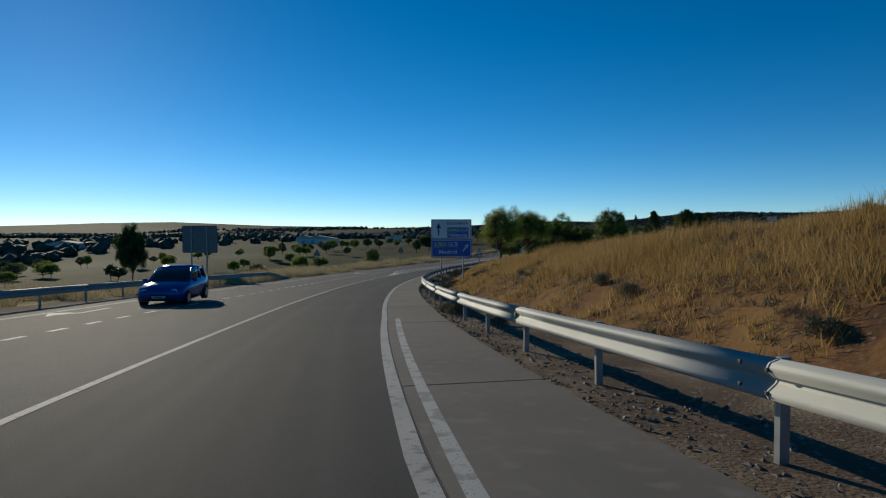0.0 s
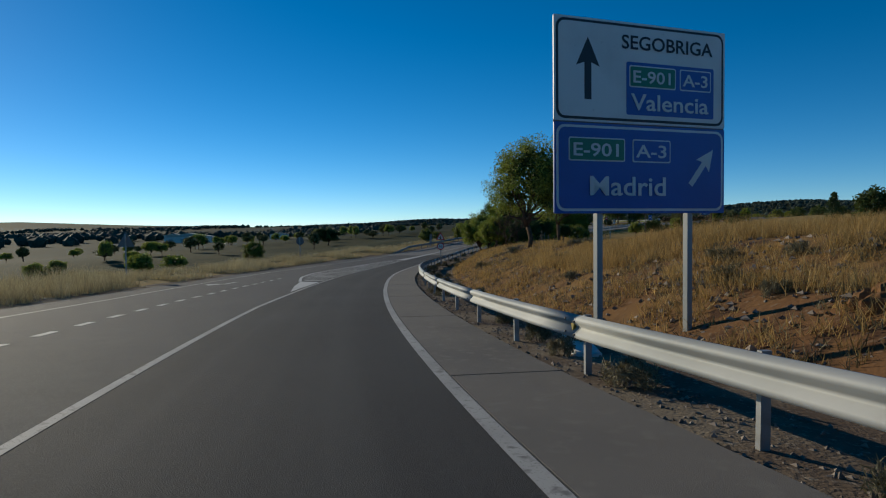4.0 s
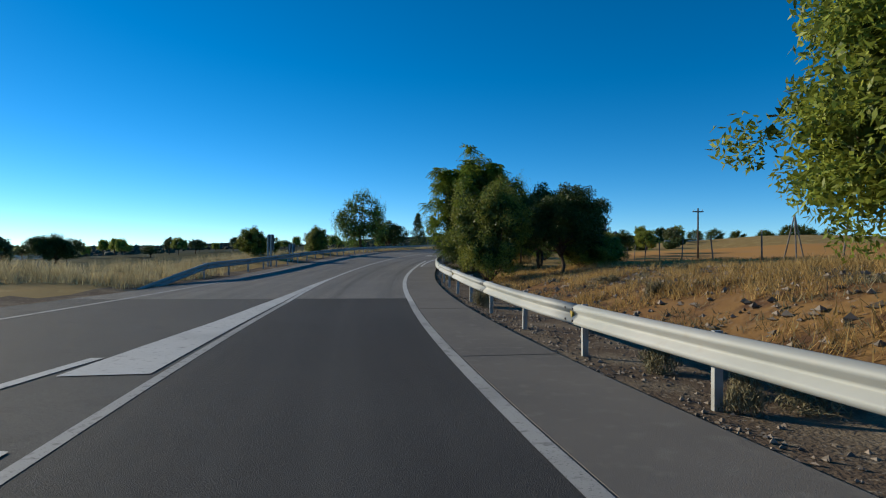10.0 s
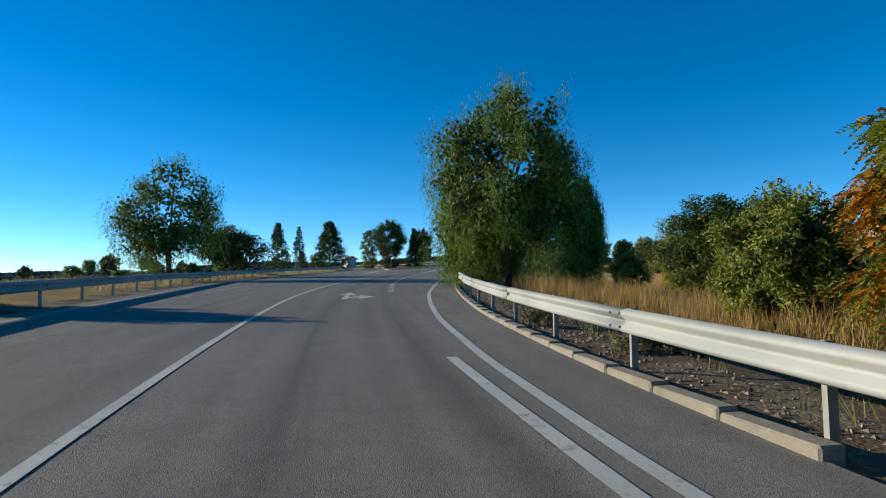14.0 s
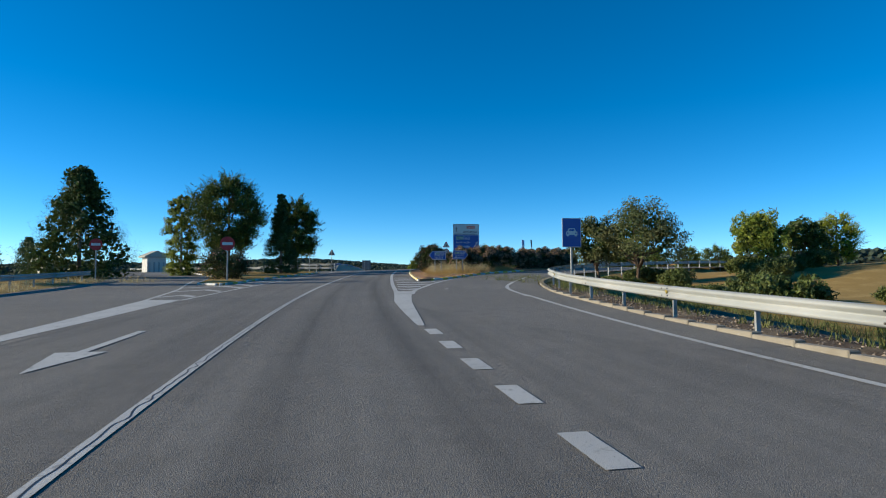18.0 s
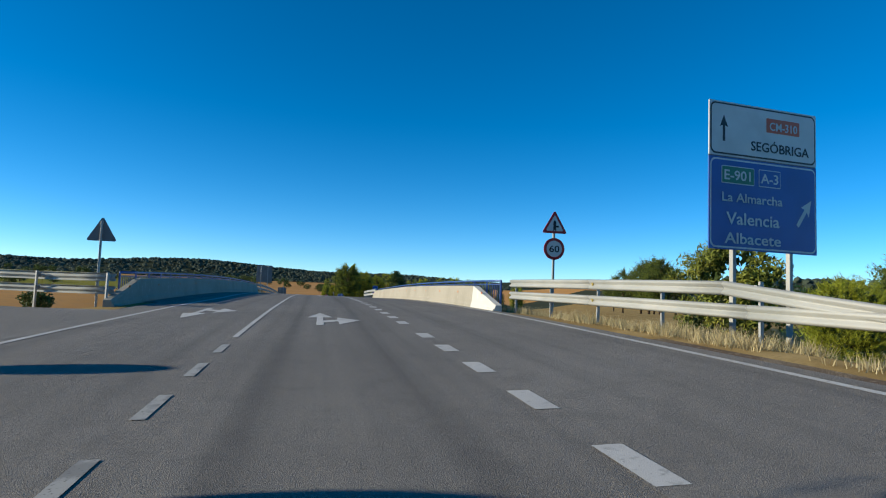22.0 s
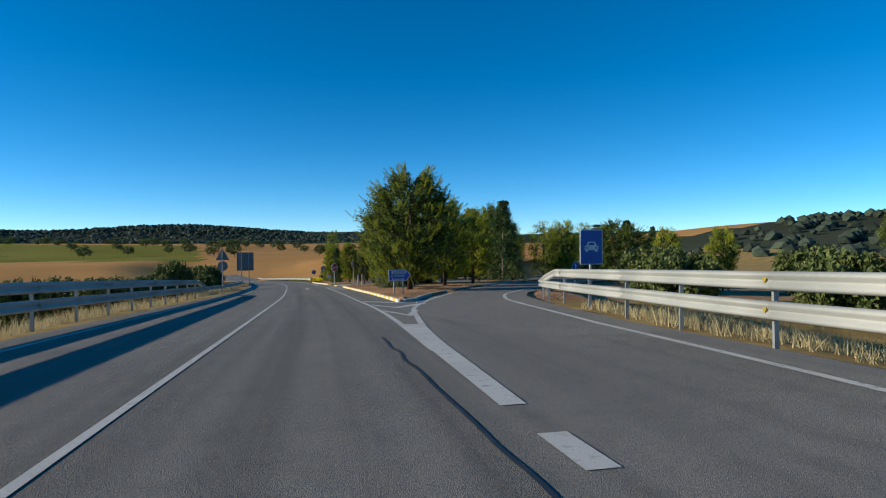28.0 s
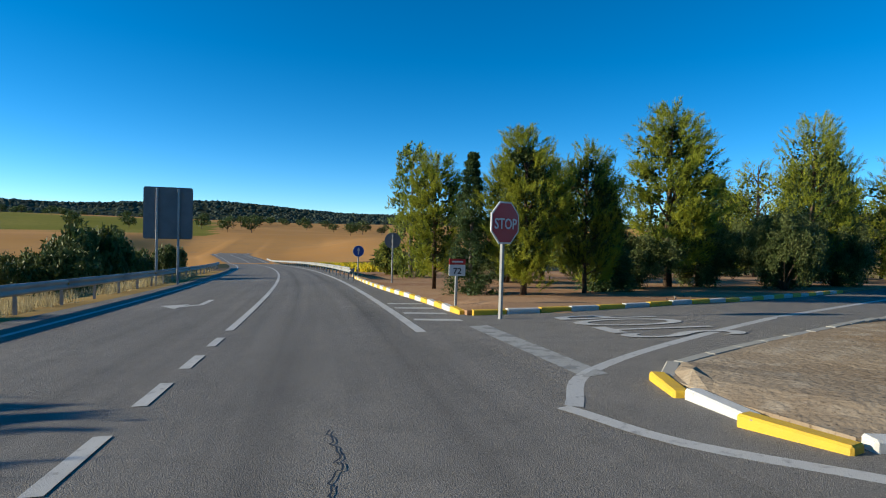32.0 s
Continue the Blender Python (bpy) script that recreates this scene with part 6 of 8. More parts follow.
TREES = (
    ("almond_tree", "almond", 78.5, 12.2, 5.9, 5.5, "almond tree with a broad yellow-green crown on the bank", 1),
    ("almond_tree", "almond", 71.2, 9.0, 6.2, 5.5, "almond tree with a tall yellow-green crown on the bank", 4),
    ("almond_tree", "almond", 89.5, 8.4, 2.8, 2.7, "small almond tree propped on the dry bank", 2),
    ("almond_tree", "almond", 101.3, 6.5, 4.3, 3.9, "almond tree with forked trunks behind the guardrail", 3),
    ("almond_tree", "almond", 98.2, 7.6, 3.2, 2.6, "almond tree with slim stems on dry grass", 2),
    ("bare_tree", "bare", 85.4, 9.1, 4.3, 2.6, "leafless grey tree on the bank", 1),
    ("bare_tree", "bare", 86.8, 10.0, 4.0, 2.4, "leafless grey tree on the bank", 2),
    ("green_bush", "bush", 122.4, 5.3, 4.5, 4.0, "dense round yellow-green bush behind the guardrail", 1),
    ("dark_tree", "dark_tree", 122.6, 8.6, 3.9, 3.4, "dark leafy tree behind the bush", 1),
    ("dark_tree", "dark_tree", 125.4, 9.8, 3.9, 3.6, "dark leafy tree beside the field", 2),
    ("tall_ailanthus", "ailanthus", 131.6, 4.7, 7.3, 5.8, "tall tree with long feathered leaves over the guardrail", 1),
    ("tall_ailanthus", "ailanthus", 135.6, 5.6, 7.0, 5.0, "tall tree with long feathered leaves over the guardrail", 2),
    ("tall_ailanthus", "ailanthus", 140.0, 6.3, 6.6, 5.0, "tall tree with long feathered leaves, partly yellow", 1),
    ("rusty_ailanthus", "rusty", 145.8, 8.4, 3.6, 2.2, "young feather-leaved tree turned orange", 1),
    ("tall_ailanthus", "ailanthus", 144.6, 9.2, 5.4, 4.4, "tall tree with long feathered leaves behind the guardrail", 2),
    ("green_bush", "dark_tree", 131.5, 5.2, 2.6, 4.2, "dark undergrowth behind the guardrail", 1),
    ("green_bush", "dark_tree", 135.8, 5.4, 2.8, 4.6, "dark undergrowth behind the guardrail", 2),
    ("green_bush", "bush", 149.5, 9.0, 3.0, 3.4, "low leafy bush behind the guardrail", 2),
    ("green_bush", "dark_tree", 153.5, 10.5, 3.2, 3.8, "low dark bush behind the guardrail", 1),
    ("green_bush", "bush", 158, 12.0, 3.0, 3.4, "low leafy bush behind the guardrail", 1),
    ("green_bush", "bush", 123.6, 9.8, 1.7, 3.2, "low dark-green bush under the trees", 1),
    ("green_bush", "bush", 126.6, 11.2, 1.7, 3.4, "low dark-green bush under the trees", 2),
    ("dark_tree", "dark_tree", 136, 9.8, 4.8, 4.4, "dark leafy tree in the thicket", 1),
    ("dark_tree", "dark_tree", 129.4, 8.8, 4.6, 4.0, "dark leafy tree in the thicket", 2),
    ("willow", "willow", 167.6, 7.2, 9.7, 8.8, "large willow with hanging shoots beside the road", 1),
    ("willow", "willow", 169.6, 6.3, 5.2, 5.4, "low willow with hanging shoots beside the road", 2),
    ("willow", "willow", 167.6, 11.0, 5.6, 2.5, "slim leafy willow beside the larger one", 2),
    ("green_bush", "bush", 164.6, 12.2, 2.0, 1.8, "small green bush at the willow", 2),
    ("dark_tree", "dark_tree", 183, 22, 3.6, 4.2, "dark round tree beyond the verge", 1),
    ("almond_tree", "almond", 190, 26, 3.4, 3.4, "green tree beyond the verge", 3),
    ("almond_tree", "almond", 176, 20, 3.2, 3.2, "green tree beyond the verge", 2),
    ("willow", "willow", 183.2, -15.6, 8.9, 8.3, "large airy willow beyond the guardrail", 2),
    ("dark_tree", "dark_tree", 195.5, -15.8, 4.9, 7.0, "spreading dark tree beyond the guardrail", 1),
    ("dark_tree", "dark_tree", 205, -20.5, 3.8, 4.0, "dark tree beyond the guardrail", 2),
    ("green_bush", "bush", 155.2, -10.9, 2.8, 2.6, "round bush beyond the guardrail", 2),
    ("green_bush", "bush", 156.6, -11.6, 2.3, 2.2, "round bush beyond the guardrail", 1),
    ("green_bush", "bush", 142.6, -12.0, 2.3, 2.8, "low bush beyond the guardrail", 2),
    ("green_bush", "bush", 149, -13, 1.6, 1.8, "low bush beyond the guardrail", 1),
    ("fir_tree", "fir", 249.3, -24.1, 9.1, 9.2, "broad dark fir beside the slip road", 1),
    ("fir_tree", "fir", 258.7, -34, 4.8, 3.6, "small dark fir added beyond the slip road for its shadow", 2),
    ("fir_tree", "fir", 262, -42, 4.2, 3.6, "small dark fir added beyond the slip road for its shadow", 1),
    ("poplar", "column", 257.0, -18.7, 7.8, 3.5, "slender green poplar on the island", 1),
    ("pine_tree", "umbrella", 255.0, -13.7, 9.5, 7.2, "umbrella-shaped pine on the island", 1),
    ("cedar", "fir", 256.5, -9.1, 7.7, 3.4, "slim dark cedar on the island", 3),
    ("pine_tree", "umbrella", 260.0, -8.3, 7.8, 4.8, "dense pine on the island", 2),
    ("oleander", "oleander", 238.4, -9.0, 2.1, 3.6, "dark oleander with a few pink blooms on the island", 1),
    # Unseen fir, added to cast a shadow across the road.
    ("fir_tree", "fir", 234.5, -27.5, 8.2, 4.6, "dark fir added beyond the slip road for its shadow", 2),
    # Height raised so that this fir's shadow reaches the road.
    ("fir_tree", "fir", 242.0, -27.0, 8.0, 3.0, "slim dark fir added beyond the slip road for its shadow", 3),
    ("oleander", "oleander", 245.6, 5.0, 2.2, 2.3, "dark oleander with faded blooms on the kerbed island", 3),
    ("olive_tree", "olive_tree", 232.0, 16.5, 5.1, 5.2, "grey-green olive tree behind the guardrail", 1),
    ("olive_tree", "olive_tree", 233.6, 14.5, 4.2, 3.4, "grey-green olive tree behind the guardrail", 2),
    ("olive_tree", "olive_tree", 226, 31, 3.2, 3.2, "grey-green olive tree in dry grass", 1),
    ("almond_tree", "almond", 233.8, 25.0, 3.9, 3.3, "green tree on the dry slope", 3),
    ("dark_tree", "dark_tree", 235, 29.0, 3.3, 3.0, "dark round tree on the dry slope", 2),
    ("pine_tree", "pine", 236, 32, 3.6, 3.0, "pine on the dry slope", 2),
    ("oleander", "oleander", 254.2, 5.3, 2.05, 2.6, "dark oleander with pink blooms on the kerbed island", 2),
    ("dry_oleander", "dry_oleander", 251.2, 6.3, 1.7, 2.0, "dark oleander gone to dry stalks on the kerbed island", 1),
    ("dry_oleander", "dry_oleander", 243.6, 7.4, 1.9, 2.5, "faded oleander with dry brown blooms", 1),
    ("dry_oleander", "dry_oleander", 246.8, 9.4, 2.0, 2.9, "faded oleander with dry pink blooms", 2),
    ("dry_oleander", "dry_oleander", 249.6, 11.2, 2.0, 2.8, "faded oleander with dry brown blooms", 1),
    ("dry_oleander", "dry_oleander", 250.2, 13.6, 1.8, 2.8, "oleander with faded pink blooms by the slip road", 2),
    ("dry_oleander", "dry_oleander", 252.0, 15.2, 1.9, 3.0, "oleander with faded pink blooms by the slip road", 1),
    ("dry_oleander", "dry_oleander", 253.9, 16.8, 1.8, 3.0, "oleander with faded pink blooms by the slip road", 2),
    ("dry_oleander", "dry_oleander", 255.8, 18.2, 1.9, 3.0, "oleander with faded pink blooms by the slip road", 1),
    ("pine_tree", "pine", 376.3, 5.9, 7.3, 6.4, "bushy pine at the tip of the island", 3),
    ("pine_tree", "pine", 382, 9.6, 6.2, 4.8, "bushy pine on bare red soil", 1),
    ("pine_tree", "pine", 388.8, 8.2, 6.9, 4.2, "tall pine on bare red soil", 2),
    ("pine_tree", "pine", 391.0, 6.8, 6.3, 4.4, "tall pine on bare red soil", 3),
    ("pine_tree", "pine", 390.0, 6.9, 6.5, 3.4, "slim pine on bare red soil", 2),
    ("pine_tree", "pine", 389.9, 8.0, 6.6, 3.4, "slim pine on bare red soil", 1),
    ("fir_tree", "silver_fir", 387.3, 6.5, 4.2, 2.2, "small grey-green conifer in front of the pines", 2),
    ("fir_tree", "silver_fir", 381.0, 6.1, 2.5, 2.3, "small bushy conifer on bare soil", 3),
    ("silver_fir", "silver_fir", 391.2, 10.0, 4.6, 2.3, "silvery conifer on bare soil", 1),
    ("pine_tree", "pine", 390.4, 11.6, 6.2, 3.4, "tall pine on bare red soil", 1),
    ("pine_tree", "pine", 396, 17, 7.2, 4.6, "tall pine on bare red soil", 2),
    ("pine_tree", "pine", 386.6, 13.2, 6.0, 3.4, "pine beside the slip road", 3),
    ("pine_tree", "umbrella", 398, 19.6, 8, 5, "dark pine across the slip road", 1),
    ("pine_tree", "fir", 394, 18.6, 7.6, 5, "dark pine across the slip road", 1),
    ("pine_tree", "umbrella", 391, 28.6, 6.0, 4, "dark pine across the slip road", 1),
    ("pine_tree", "fir", 393.5, 31.6, 6.2, 4, "dark pine across the slip road", 1),
    ("pine_tree", "umbrella", 396, 34, 6.2, 4.4, "dark pine across the slip road", 1),
    ("pine_tree", "fir", 396, 30, 5.8, 4.0, "dark pine across the slip road", 3),
    ("green_bush", "bush", 276.5, 13.6, 4.4, 3.6, "green bush beyond the double guardrail", 1),
    ("pine_tree", "pine", 281, 23, 4.2, 4.0, "bushy pine beyond the double guardrail", 1),
    ("pine_tree", "pine", 285, 27, 4.6, 4.4, "bushy pine beyond the double guardrail", 2),
    ("slim_conifer", "fir", 412.5, 9.4, 3.2, 1.7, "dark conifer across the side road", 2),
    ("silvery_tree", "olive_tree", 398.4, 6.1, 3.5, 1.7, "slim silvery tree with a bare lower trunk on the splitter island", 2),
    ("silvery_tree", "olive_tree", 398.2, 6.8, 3.3, 1.6, "slim silvery tree with a bare lower trunk on the splitter island", 1),
    ("slim_conifer", "column", 398.5, 7.3, 3.9, 1.2, "slender grey-green conifer on the splitter island", 2),
    ("silvery_tree", "olive_tree", 398.7, 8.7, 4.2, 2.2, "slim grey-green tree with a bare lower trunk on the splitter island", 1),
    ("pine_tree", "pine", 399.0, 10.0, 6.0, 3.6, "tall pine on the splitter island", 2),
    ("pine_tree", "pine", 401.0, 12.4, 5.6, 3.2, "tall pine on the splitter island", 1),
    ("green_bush", "low_bush", 414.5, 11.4, 2.0, 3.4, "low dark scrub under the pines", 1),
    ("green_bush", "low_bush", 416.5, 15.8, 2.7, 3.6, "dark scrub under the pines", 2),
    ("green_bush", "low_bush", 417.4, 20.4, 3.2, 4.4, "dark scrub under the pines", 1),
    ("green_bush", "low_bush", 420.0, 8.6, 1.8, 3.6, "low dark scrub under the pines", 2),
    ("green_bush", "low_bush", 421.0, 13.6, 2.4, 4.2, "low dark scrub under the pines", 1),
    ("pine_tree", "pine", 410.8, 5.9, 4.8, 2.7, "young pine near the stop sign", 2),
    ("slim_conifer", "fir", 411.5, 4.5, 4.2, 1.6, "slim fir beside the road", 3),
    ("pine_tree", "pine", 415.5, 4.3, 4.9, 2.5, "young pine beside the road", 3),
    ("poplar", "column", 427.0, 5.6, 7.4, 2.6, "slender poplar beside the road", 1),
    ("pine_tree", "pine", 411.6, 8.2, 4.6, 2.5, "pine in the plantation", 1),
    ("pine_tree", "pine", 416, 14, 7.2, 4.2, "pine in the plantation", 3),
    ("pine_tree", "pine", 418.4, 23, 8.0, 3.9, "tall pine in the plantation", 2),
    ("pine_tree", "pine", 431, 31, 8.2, 5.0, "tall pine in the plantation", 1),
    ("pine_tree", "pine", 424, 12, 6.4, 4.0, "pine in the plantation", 2),
    ("pine_tree", "pine", 434, 18, 7.6, 4.6, "pine in the plantation", 3),
    ("green_bush", "low_bush", 414, 17.6, 3.0, 3.0, "grey-green bush on bare soil", 2),
    ("green_bush", "low_bush", 418, 24, 3.0, 3.4, "grey-green bush on bare soil", 1),
    ("green_bush", "bush", 431, 5.2, 2.2, 2.4, "low green bush beside the road", 2),
)
for name, kind, s, d, h, w, label, seed in TREES:
    raised = any(bool(inside(p, np.array([s]), np.array([d]))[0]) for p in ISLANDS.values())
    plant(name, kind, s, d, h, w, label, "shrub" if kind in ("bush", "low_bush", "oleander", "dry_oleander") else "tree", seed=seed, ground=at(s, d, 0.12).z if raised else None, lod=3 if kind == "pine" and s in (376.3, 391.0, 388.8, 390.0) else 2 if abs(d) > 26 or s > 424 else 1 if (abs(d) > 13 and not 245 < s < 263) or s > 412 else 0)

for k in range(22):
    s = rnd.uniform(206, 236)
    d = float(PAVED_R(s)) + rnd.uniform(5, 26)
    if not any(bool(inside(p, np.array([s]), np.array([d]))[0]) for p in RAMP_POLYS.values()):
        plant("green_bush", "low_bush", s, d, rnd.uniform(0.7, 1.5), rnd.uniform(1.4, 2.8), "low green bush on the slope behind the guardrail", "shrub", "bushes behind the guardrail", 1 + k % 2, lod=2)
# pines beyond the bridge, below the deck
for s, d, h, w, seed in ((358, 64, 11.0, 7.0, 1), (363, 68, 11.8, 7.6, 2), (368, 72, 12.0, 8.0, 3), (374, 76, 11.0, 7.4, 1), (379, 74, 10.4, 7.0, 2), (366, 82, 10.6, 7.4, 3), (392, 84, 8.4, 6, 1), (350, 92, 7, 6, 2), (340, 110, 7, 6, 3)):
    plant("pine_tree", "umbrella", s, d, h, w, "dense pine on the cutting below the bridge", "tree", "pines below the bridge", seed, ground=-1.6, lod=1)
for s, d, h, w, seed in ((286, 34, 5.0, 5.0, 1), (291, 39, 5.6, 5.4, 2), (296, 45, 5.2, 5.0, 3), (300, 52, 5.4, 5, 1), (290, 52, 5, 5, 2)):
    plant("pine_tree", "umbrella", s, d, h, w, "round pine on the slope beyond the slip road", "tree", "pines below the bridge", seed, ground=at(276, 0).z - 0.9, lod=2)
for s, d, h, w, seed in ((427, 39, 9.5, 6, 1), (430, 44, 10, 6.4, 2), (433, 50, 10, 6.4, 3), (436, 56, 10, 6.4, 1), (429, 34, 9, 5.6, 2), (440, 48, 9, 6, 3)):
    plant("pine_tree", "pine", s, d, h, w, "tall dark pine in the roadside plantation", "tree", "plantation pines", seed, lod=2)
# wood across the slip road after the bridge
for k in range(26):
    s, d = 398 + rnd.uniform(0, 50), 30 + rnd.uniform(0, 26)
    if not any(bool(inside(p, np.array([s]), np.array([d]))[0]) for p in RAMP_POLYS.values()):
        plant("pine_tree" if k % 3 else "fir_tree", "pine" if k % 3 else "fir", s, d, rnd.uniform(6, 9), rnd.uniform(3.6, 5), "dark pine in the roadside plantation", "tree", "plantation pines", 1 + k % 3, lod=2)
for s, d, h, w in ((364, 15, 2.2, 3.6), (370, 18, 2.4, 4.2), (376, 22, 2.6, 4.4), (358, 17, 2.4, 3.4), (384, 28, 2.8, 4.6), (368, 26, 2.6, 4), (392, 36, 3, 4.5), (350, 14, 2.6, 3)):
    plant("green_bush", "low_bush", s, d, h, w, "broad green bush beyond the guardrail", "shrub", "bushes below the slip road", 1 + int(s) % 2, lod=2)
for k in range(26):
    s, d = 386 + k * 3.4 + rnd.uniform(-1, 1), -11.5 - rnd.uniform(0, 9)
    plant("green_bush", "low_bush", s, d, rnd.uniform(2.6, 4.2), rnd.uniform(2.8, 4.8), "green bush below the embankment", "shrub", "bushes on the valley side", 1 + k % 2, lod=2)
for k in range(16):
    s, d = 330 + k * 4 + rnd.uniform(-1, 1), -13 - rnd.uniform(0, 10)
    plant("green_bush", "low_bush", s, d, rnd.uniform(1.8, 3.0), rnd.uniform(2.2, 3.6), "green bush below the embankment", "shrub", "bushes on the valley side", 1 + k % 2, lod=2)
# scattered trees on the valley side at the start
for k in range(130):
    s, d = 50 + rnd.uniform(0, 220), -28 - 150 * rnd.random() ** 0.7
    plant("olive_tree" if k % 2 else "almond_tree", "olive_tree" if k % 2 else "almond", s, d, rnd.uniform(2.6, 4.4), rnd.uniform(2.6, 4.6), "round tree among dry fields", "tree", "trees below the road", 1 + k % 2, lod=2)
plant("dark_tree", "dark_tree", 100, -72.9, 12.5, 6.6, "large dark tree beyond the verge", "tree", seed=1)
plant("green_bush", "bush", 115.3, -27.2, 3.4, 3.0, "round green bush beyond the verge", "shrub", seed=1)
plant("dark_tree", "dark_tree", 176, -62, 5.0, 7.6, "spreading dark tree beyond the verge", "tree", seed=2)
# trees along the skyline beyond the bank
for k, (s, d, h) in enumerate(((112, 44, 5), (118, 50, 5.6), (124, 54, 4), (130, 60, 4.6), (140, 60, 4.4), (134, 72, 5), (100, 78, 5), (92, 88, 5.5), (84, 92, 4.6), (76, 98, 5), (120, 92, 6), (150, 80, 5), (160, 92, 6), (172, 84, 5), (180, 96, 6.4), (62, 104, 5), (50, 110, 5.4), (110, 110, 6))):
    plant("dark_tree" if k % 3 else "fir_tree", "dark_tree" if k % 3 else "fir", s, d, h, h * (0.9 if k % 3 else 0.55), "dark tree on the skyline beyond the field", "tree", "trees beyond the field", 1 + k % 2, lod=2)

# evergreen oaks spread over the tilled field
def far_spot(q, p):
    x, y = 86 + q * 0.26 + p * 0.966, 357 + q * 0.966 - p * 0.26
    return x, y, float(far_land(np.array(x), np.array(y)))


for k in range(104):
    q, p = (rnd.uniform(230, 900), rnd.uniform(-420, 260)) if k < 64 else (rnd.uniform(290, 640), rnd.uniform(-120, 130))
    x, y, z = far_spot(q, p)
    h = rnd.uniform(5, 9)
    if ("oak", 1 + k % 2, 0) not in GROWN:
        plant("field_oak", "oak", 440, -70, 7, 8, "dark round oak alone in a tilled field", "tree", "oaks in the fields", 1 + k % 2)
    ob = copy_thing(GROWN[("oak", 1 + k % 2, 0)][0], pose(x, y, z, 0, 0, rnd.uniform(0, 360)) @ Matrix.Diagonal((h / 7, h / 7, h / 7.5, 1)))
    ob.name = "field_oak"


# woods far off, as one mass each
def woods(name, spots, label, size):
    rng = np.random.default_rng(len(spots))
    base = np.array(spots)
    v, f = [], []
    ico = bmesh.new()
    bmesh.ops.create_icosphere(ico, subdivisions=1, radius=1.0)
    iv = np.array([tuple(q.co) for q in ico.verts])
    jf = np.array([[q.index for q in t.verts] for t in ico.faces])
    ico.free()
    n = len(base)
    s = rng.uniform(0.6, 1.3, (n, 1, 1)) * size
    lumps = iv[None] * (1 + rng.normal(size=(n, len(iv), 1)) * 0.16) * s * [1, 1, 0.8] + base[:, None, :] + [0, 0, size * 0.45]
    faces = (jf[None] + np.arange(n)[:, None, None] * len(iv)).reshape(-1, 3)
    return lump(name, mesh_of(name, lumps.reshape(-1, 3), faces, [L["wood"]]), None, label, "wood", kind="stuff")


rng = np.random.default_rng(3)
q, p = rng.uniform(940, 1640, 7000), rng.uniform(-1200, 900, 7000)
x, y = 86 + q * 0.26 + p * 0.966, 357 + q * 0.966 - p * 0.26
woods("far_woods", np.stack([x, y, far_land(x, y)], -1), "dark evergreen woods covering a far ridge", 4.2)
x, y = -rng.uniform(330, 1500, 8000), rng.uniform(-300, 1500, 8000)
keep = np.sin(x / 90) + np.sin(y / 120 + 1) + rng.normal(size=len(x)) * 0.5 > -0.1
woods("plain_woods", np.stack([x, y, far_land(x, y)], -1)[keep], "dark belts of wood on the plain", 5.0)
s, d = rng.uniform(300, 470, 420), rng.uniform(140, 330, 420)
s, d = np.round(s / 9) * 9 + rng.normal(size=420) * 0.8, d
x, y, z = land(s, d)
woods("orchard", np.stack([x, y, z], -1), "rows of dark trees on a dry hillside", 2.2)


# ---- grass and scrub ----
def scarp(s, d, h, r, label):
    """A rough earth lump that stands out of the bank."""
    bm = bmesh.new()
    bmesh.ops.create_icosphere(bm, subdivisions=4, radius=1.0)
    for v in bm.verts:
        k = 1 + 0.3 * noise.noise(v.co * 1.7) + 0.16 * noise.noise(v.co * 5.0) + 0.07 * noise.noise(v.co * 12.0)
        v.co = Vector((v.co.x * r * k, v.co.y * r * 0.6 * k, v.co.z * r * 0.75 * k))
    return lump("earth_scarp", bm, M["bank"], label, "earth", m=stand(s, d, h, 20))


scarp(44.7, 7.2, 0.55, 0.6, "dark eroded hollow in the earth bank")


def grass(name, count, s0, s1, d0, d1, height, mat, label, lean=0.25, clump=0.35, ground=None, width=0.0065):
    """Blades of dry grass in tufts over a stretch of the plan; d0, d1: offsets or functions."""
    rng = np.random.default_rng(count + int(s0))
    tufts = count // 9
    s = rng.uniform(s0, s1, tufts)
    a = d0(s) if callable(d0) else d0
    b = d1(s) if callable(d1) else d1
    d = a + (b - a) * rng.random(tufts)
    x, y, z = land(s, d)
    thick = np.array([noise.noise((u * clump, v * clump, 2.0)) for u, v in zip(x, y)])
    keep = thick > -0.12
    if ground is not None:
        keep &= inside(ground, s, d)
        z = plan(s, d)[2] + 0.12
    x, y, z, thick = x[keep], y[keep], z[keep], thick[keep]
    n = 9
    bx = np.repeat(x, n) + rng.normal(size=len(x) * n) * 0.09
    by = np.repeat(y, n) + rng.normal(size=len(x) * n) * 0.09
    bz = np.repeat(z, n)
    h = height * rng.uniform(.45, 1.25, len(bx)) * np.repeat(0.75 + thick, n)
    ang = rng.uniform(0, 6.283, len(bx))
    tip = np.stack([bx + rng.normal(size=len(bx)) * lean * h, by + rng.normal(size=len(bx)) * lean * h, bz + h], -1)
    w = width * (1 + rng.random(len(bx)))
    l0 = np.stack([bx + np.cos(ang) * w, by + np.sin(ang) * w, bz - 0.03], -1)
    r0 = np.stack([bx - np.cos(ang) * w, by - np.sin(ang) * w, bz - 0.03], -1)
    v = np.stack([l0, r0, tip], 1).reshape(-1, 3)
    return lump(name, mesh_of(name, v, np.arange(len(v)).reshape(-1, 3), [L[mat]]), None, label, "grass", kind="stuff")


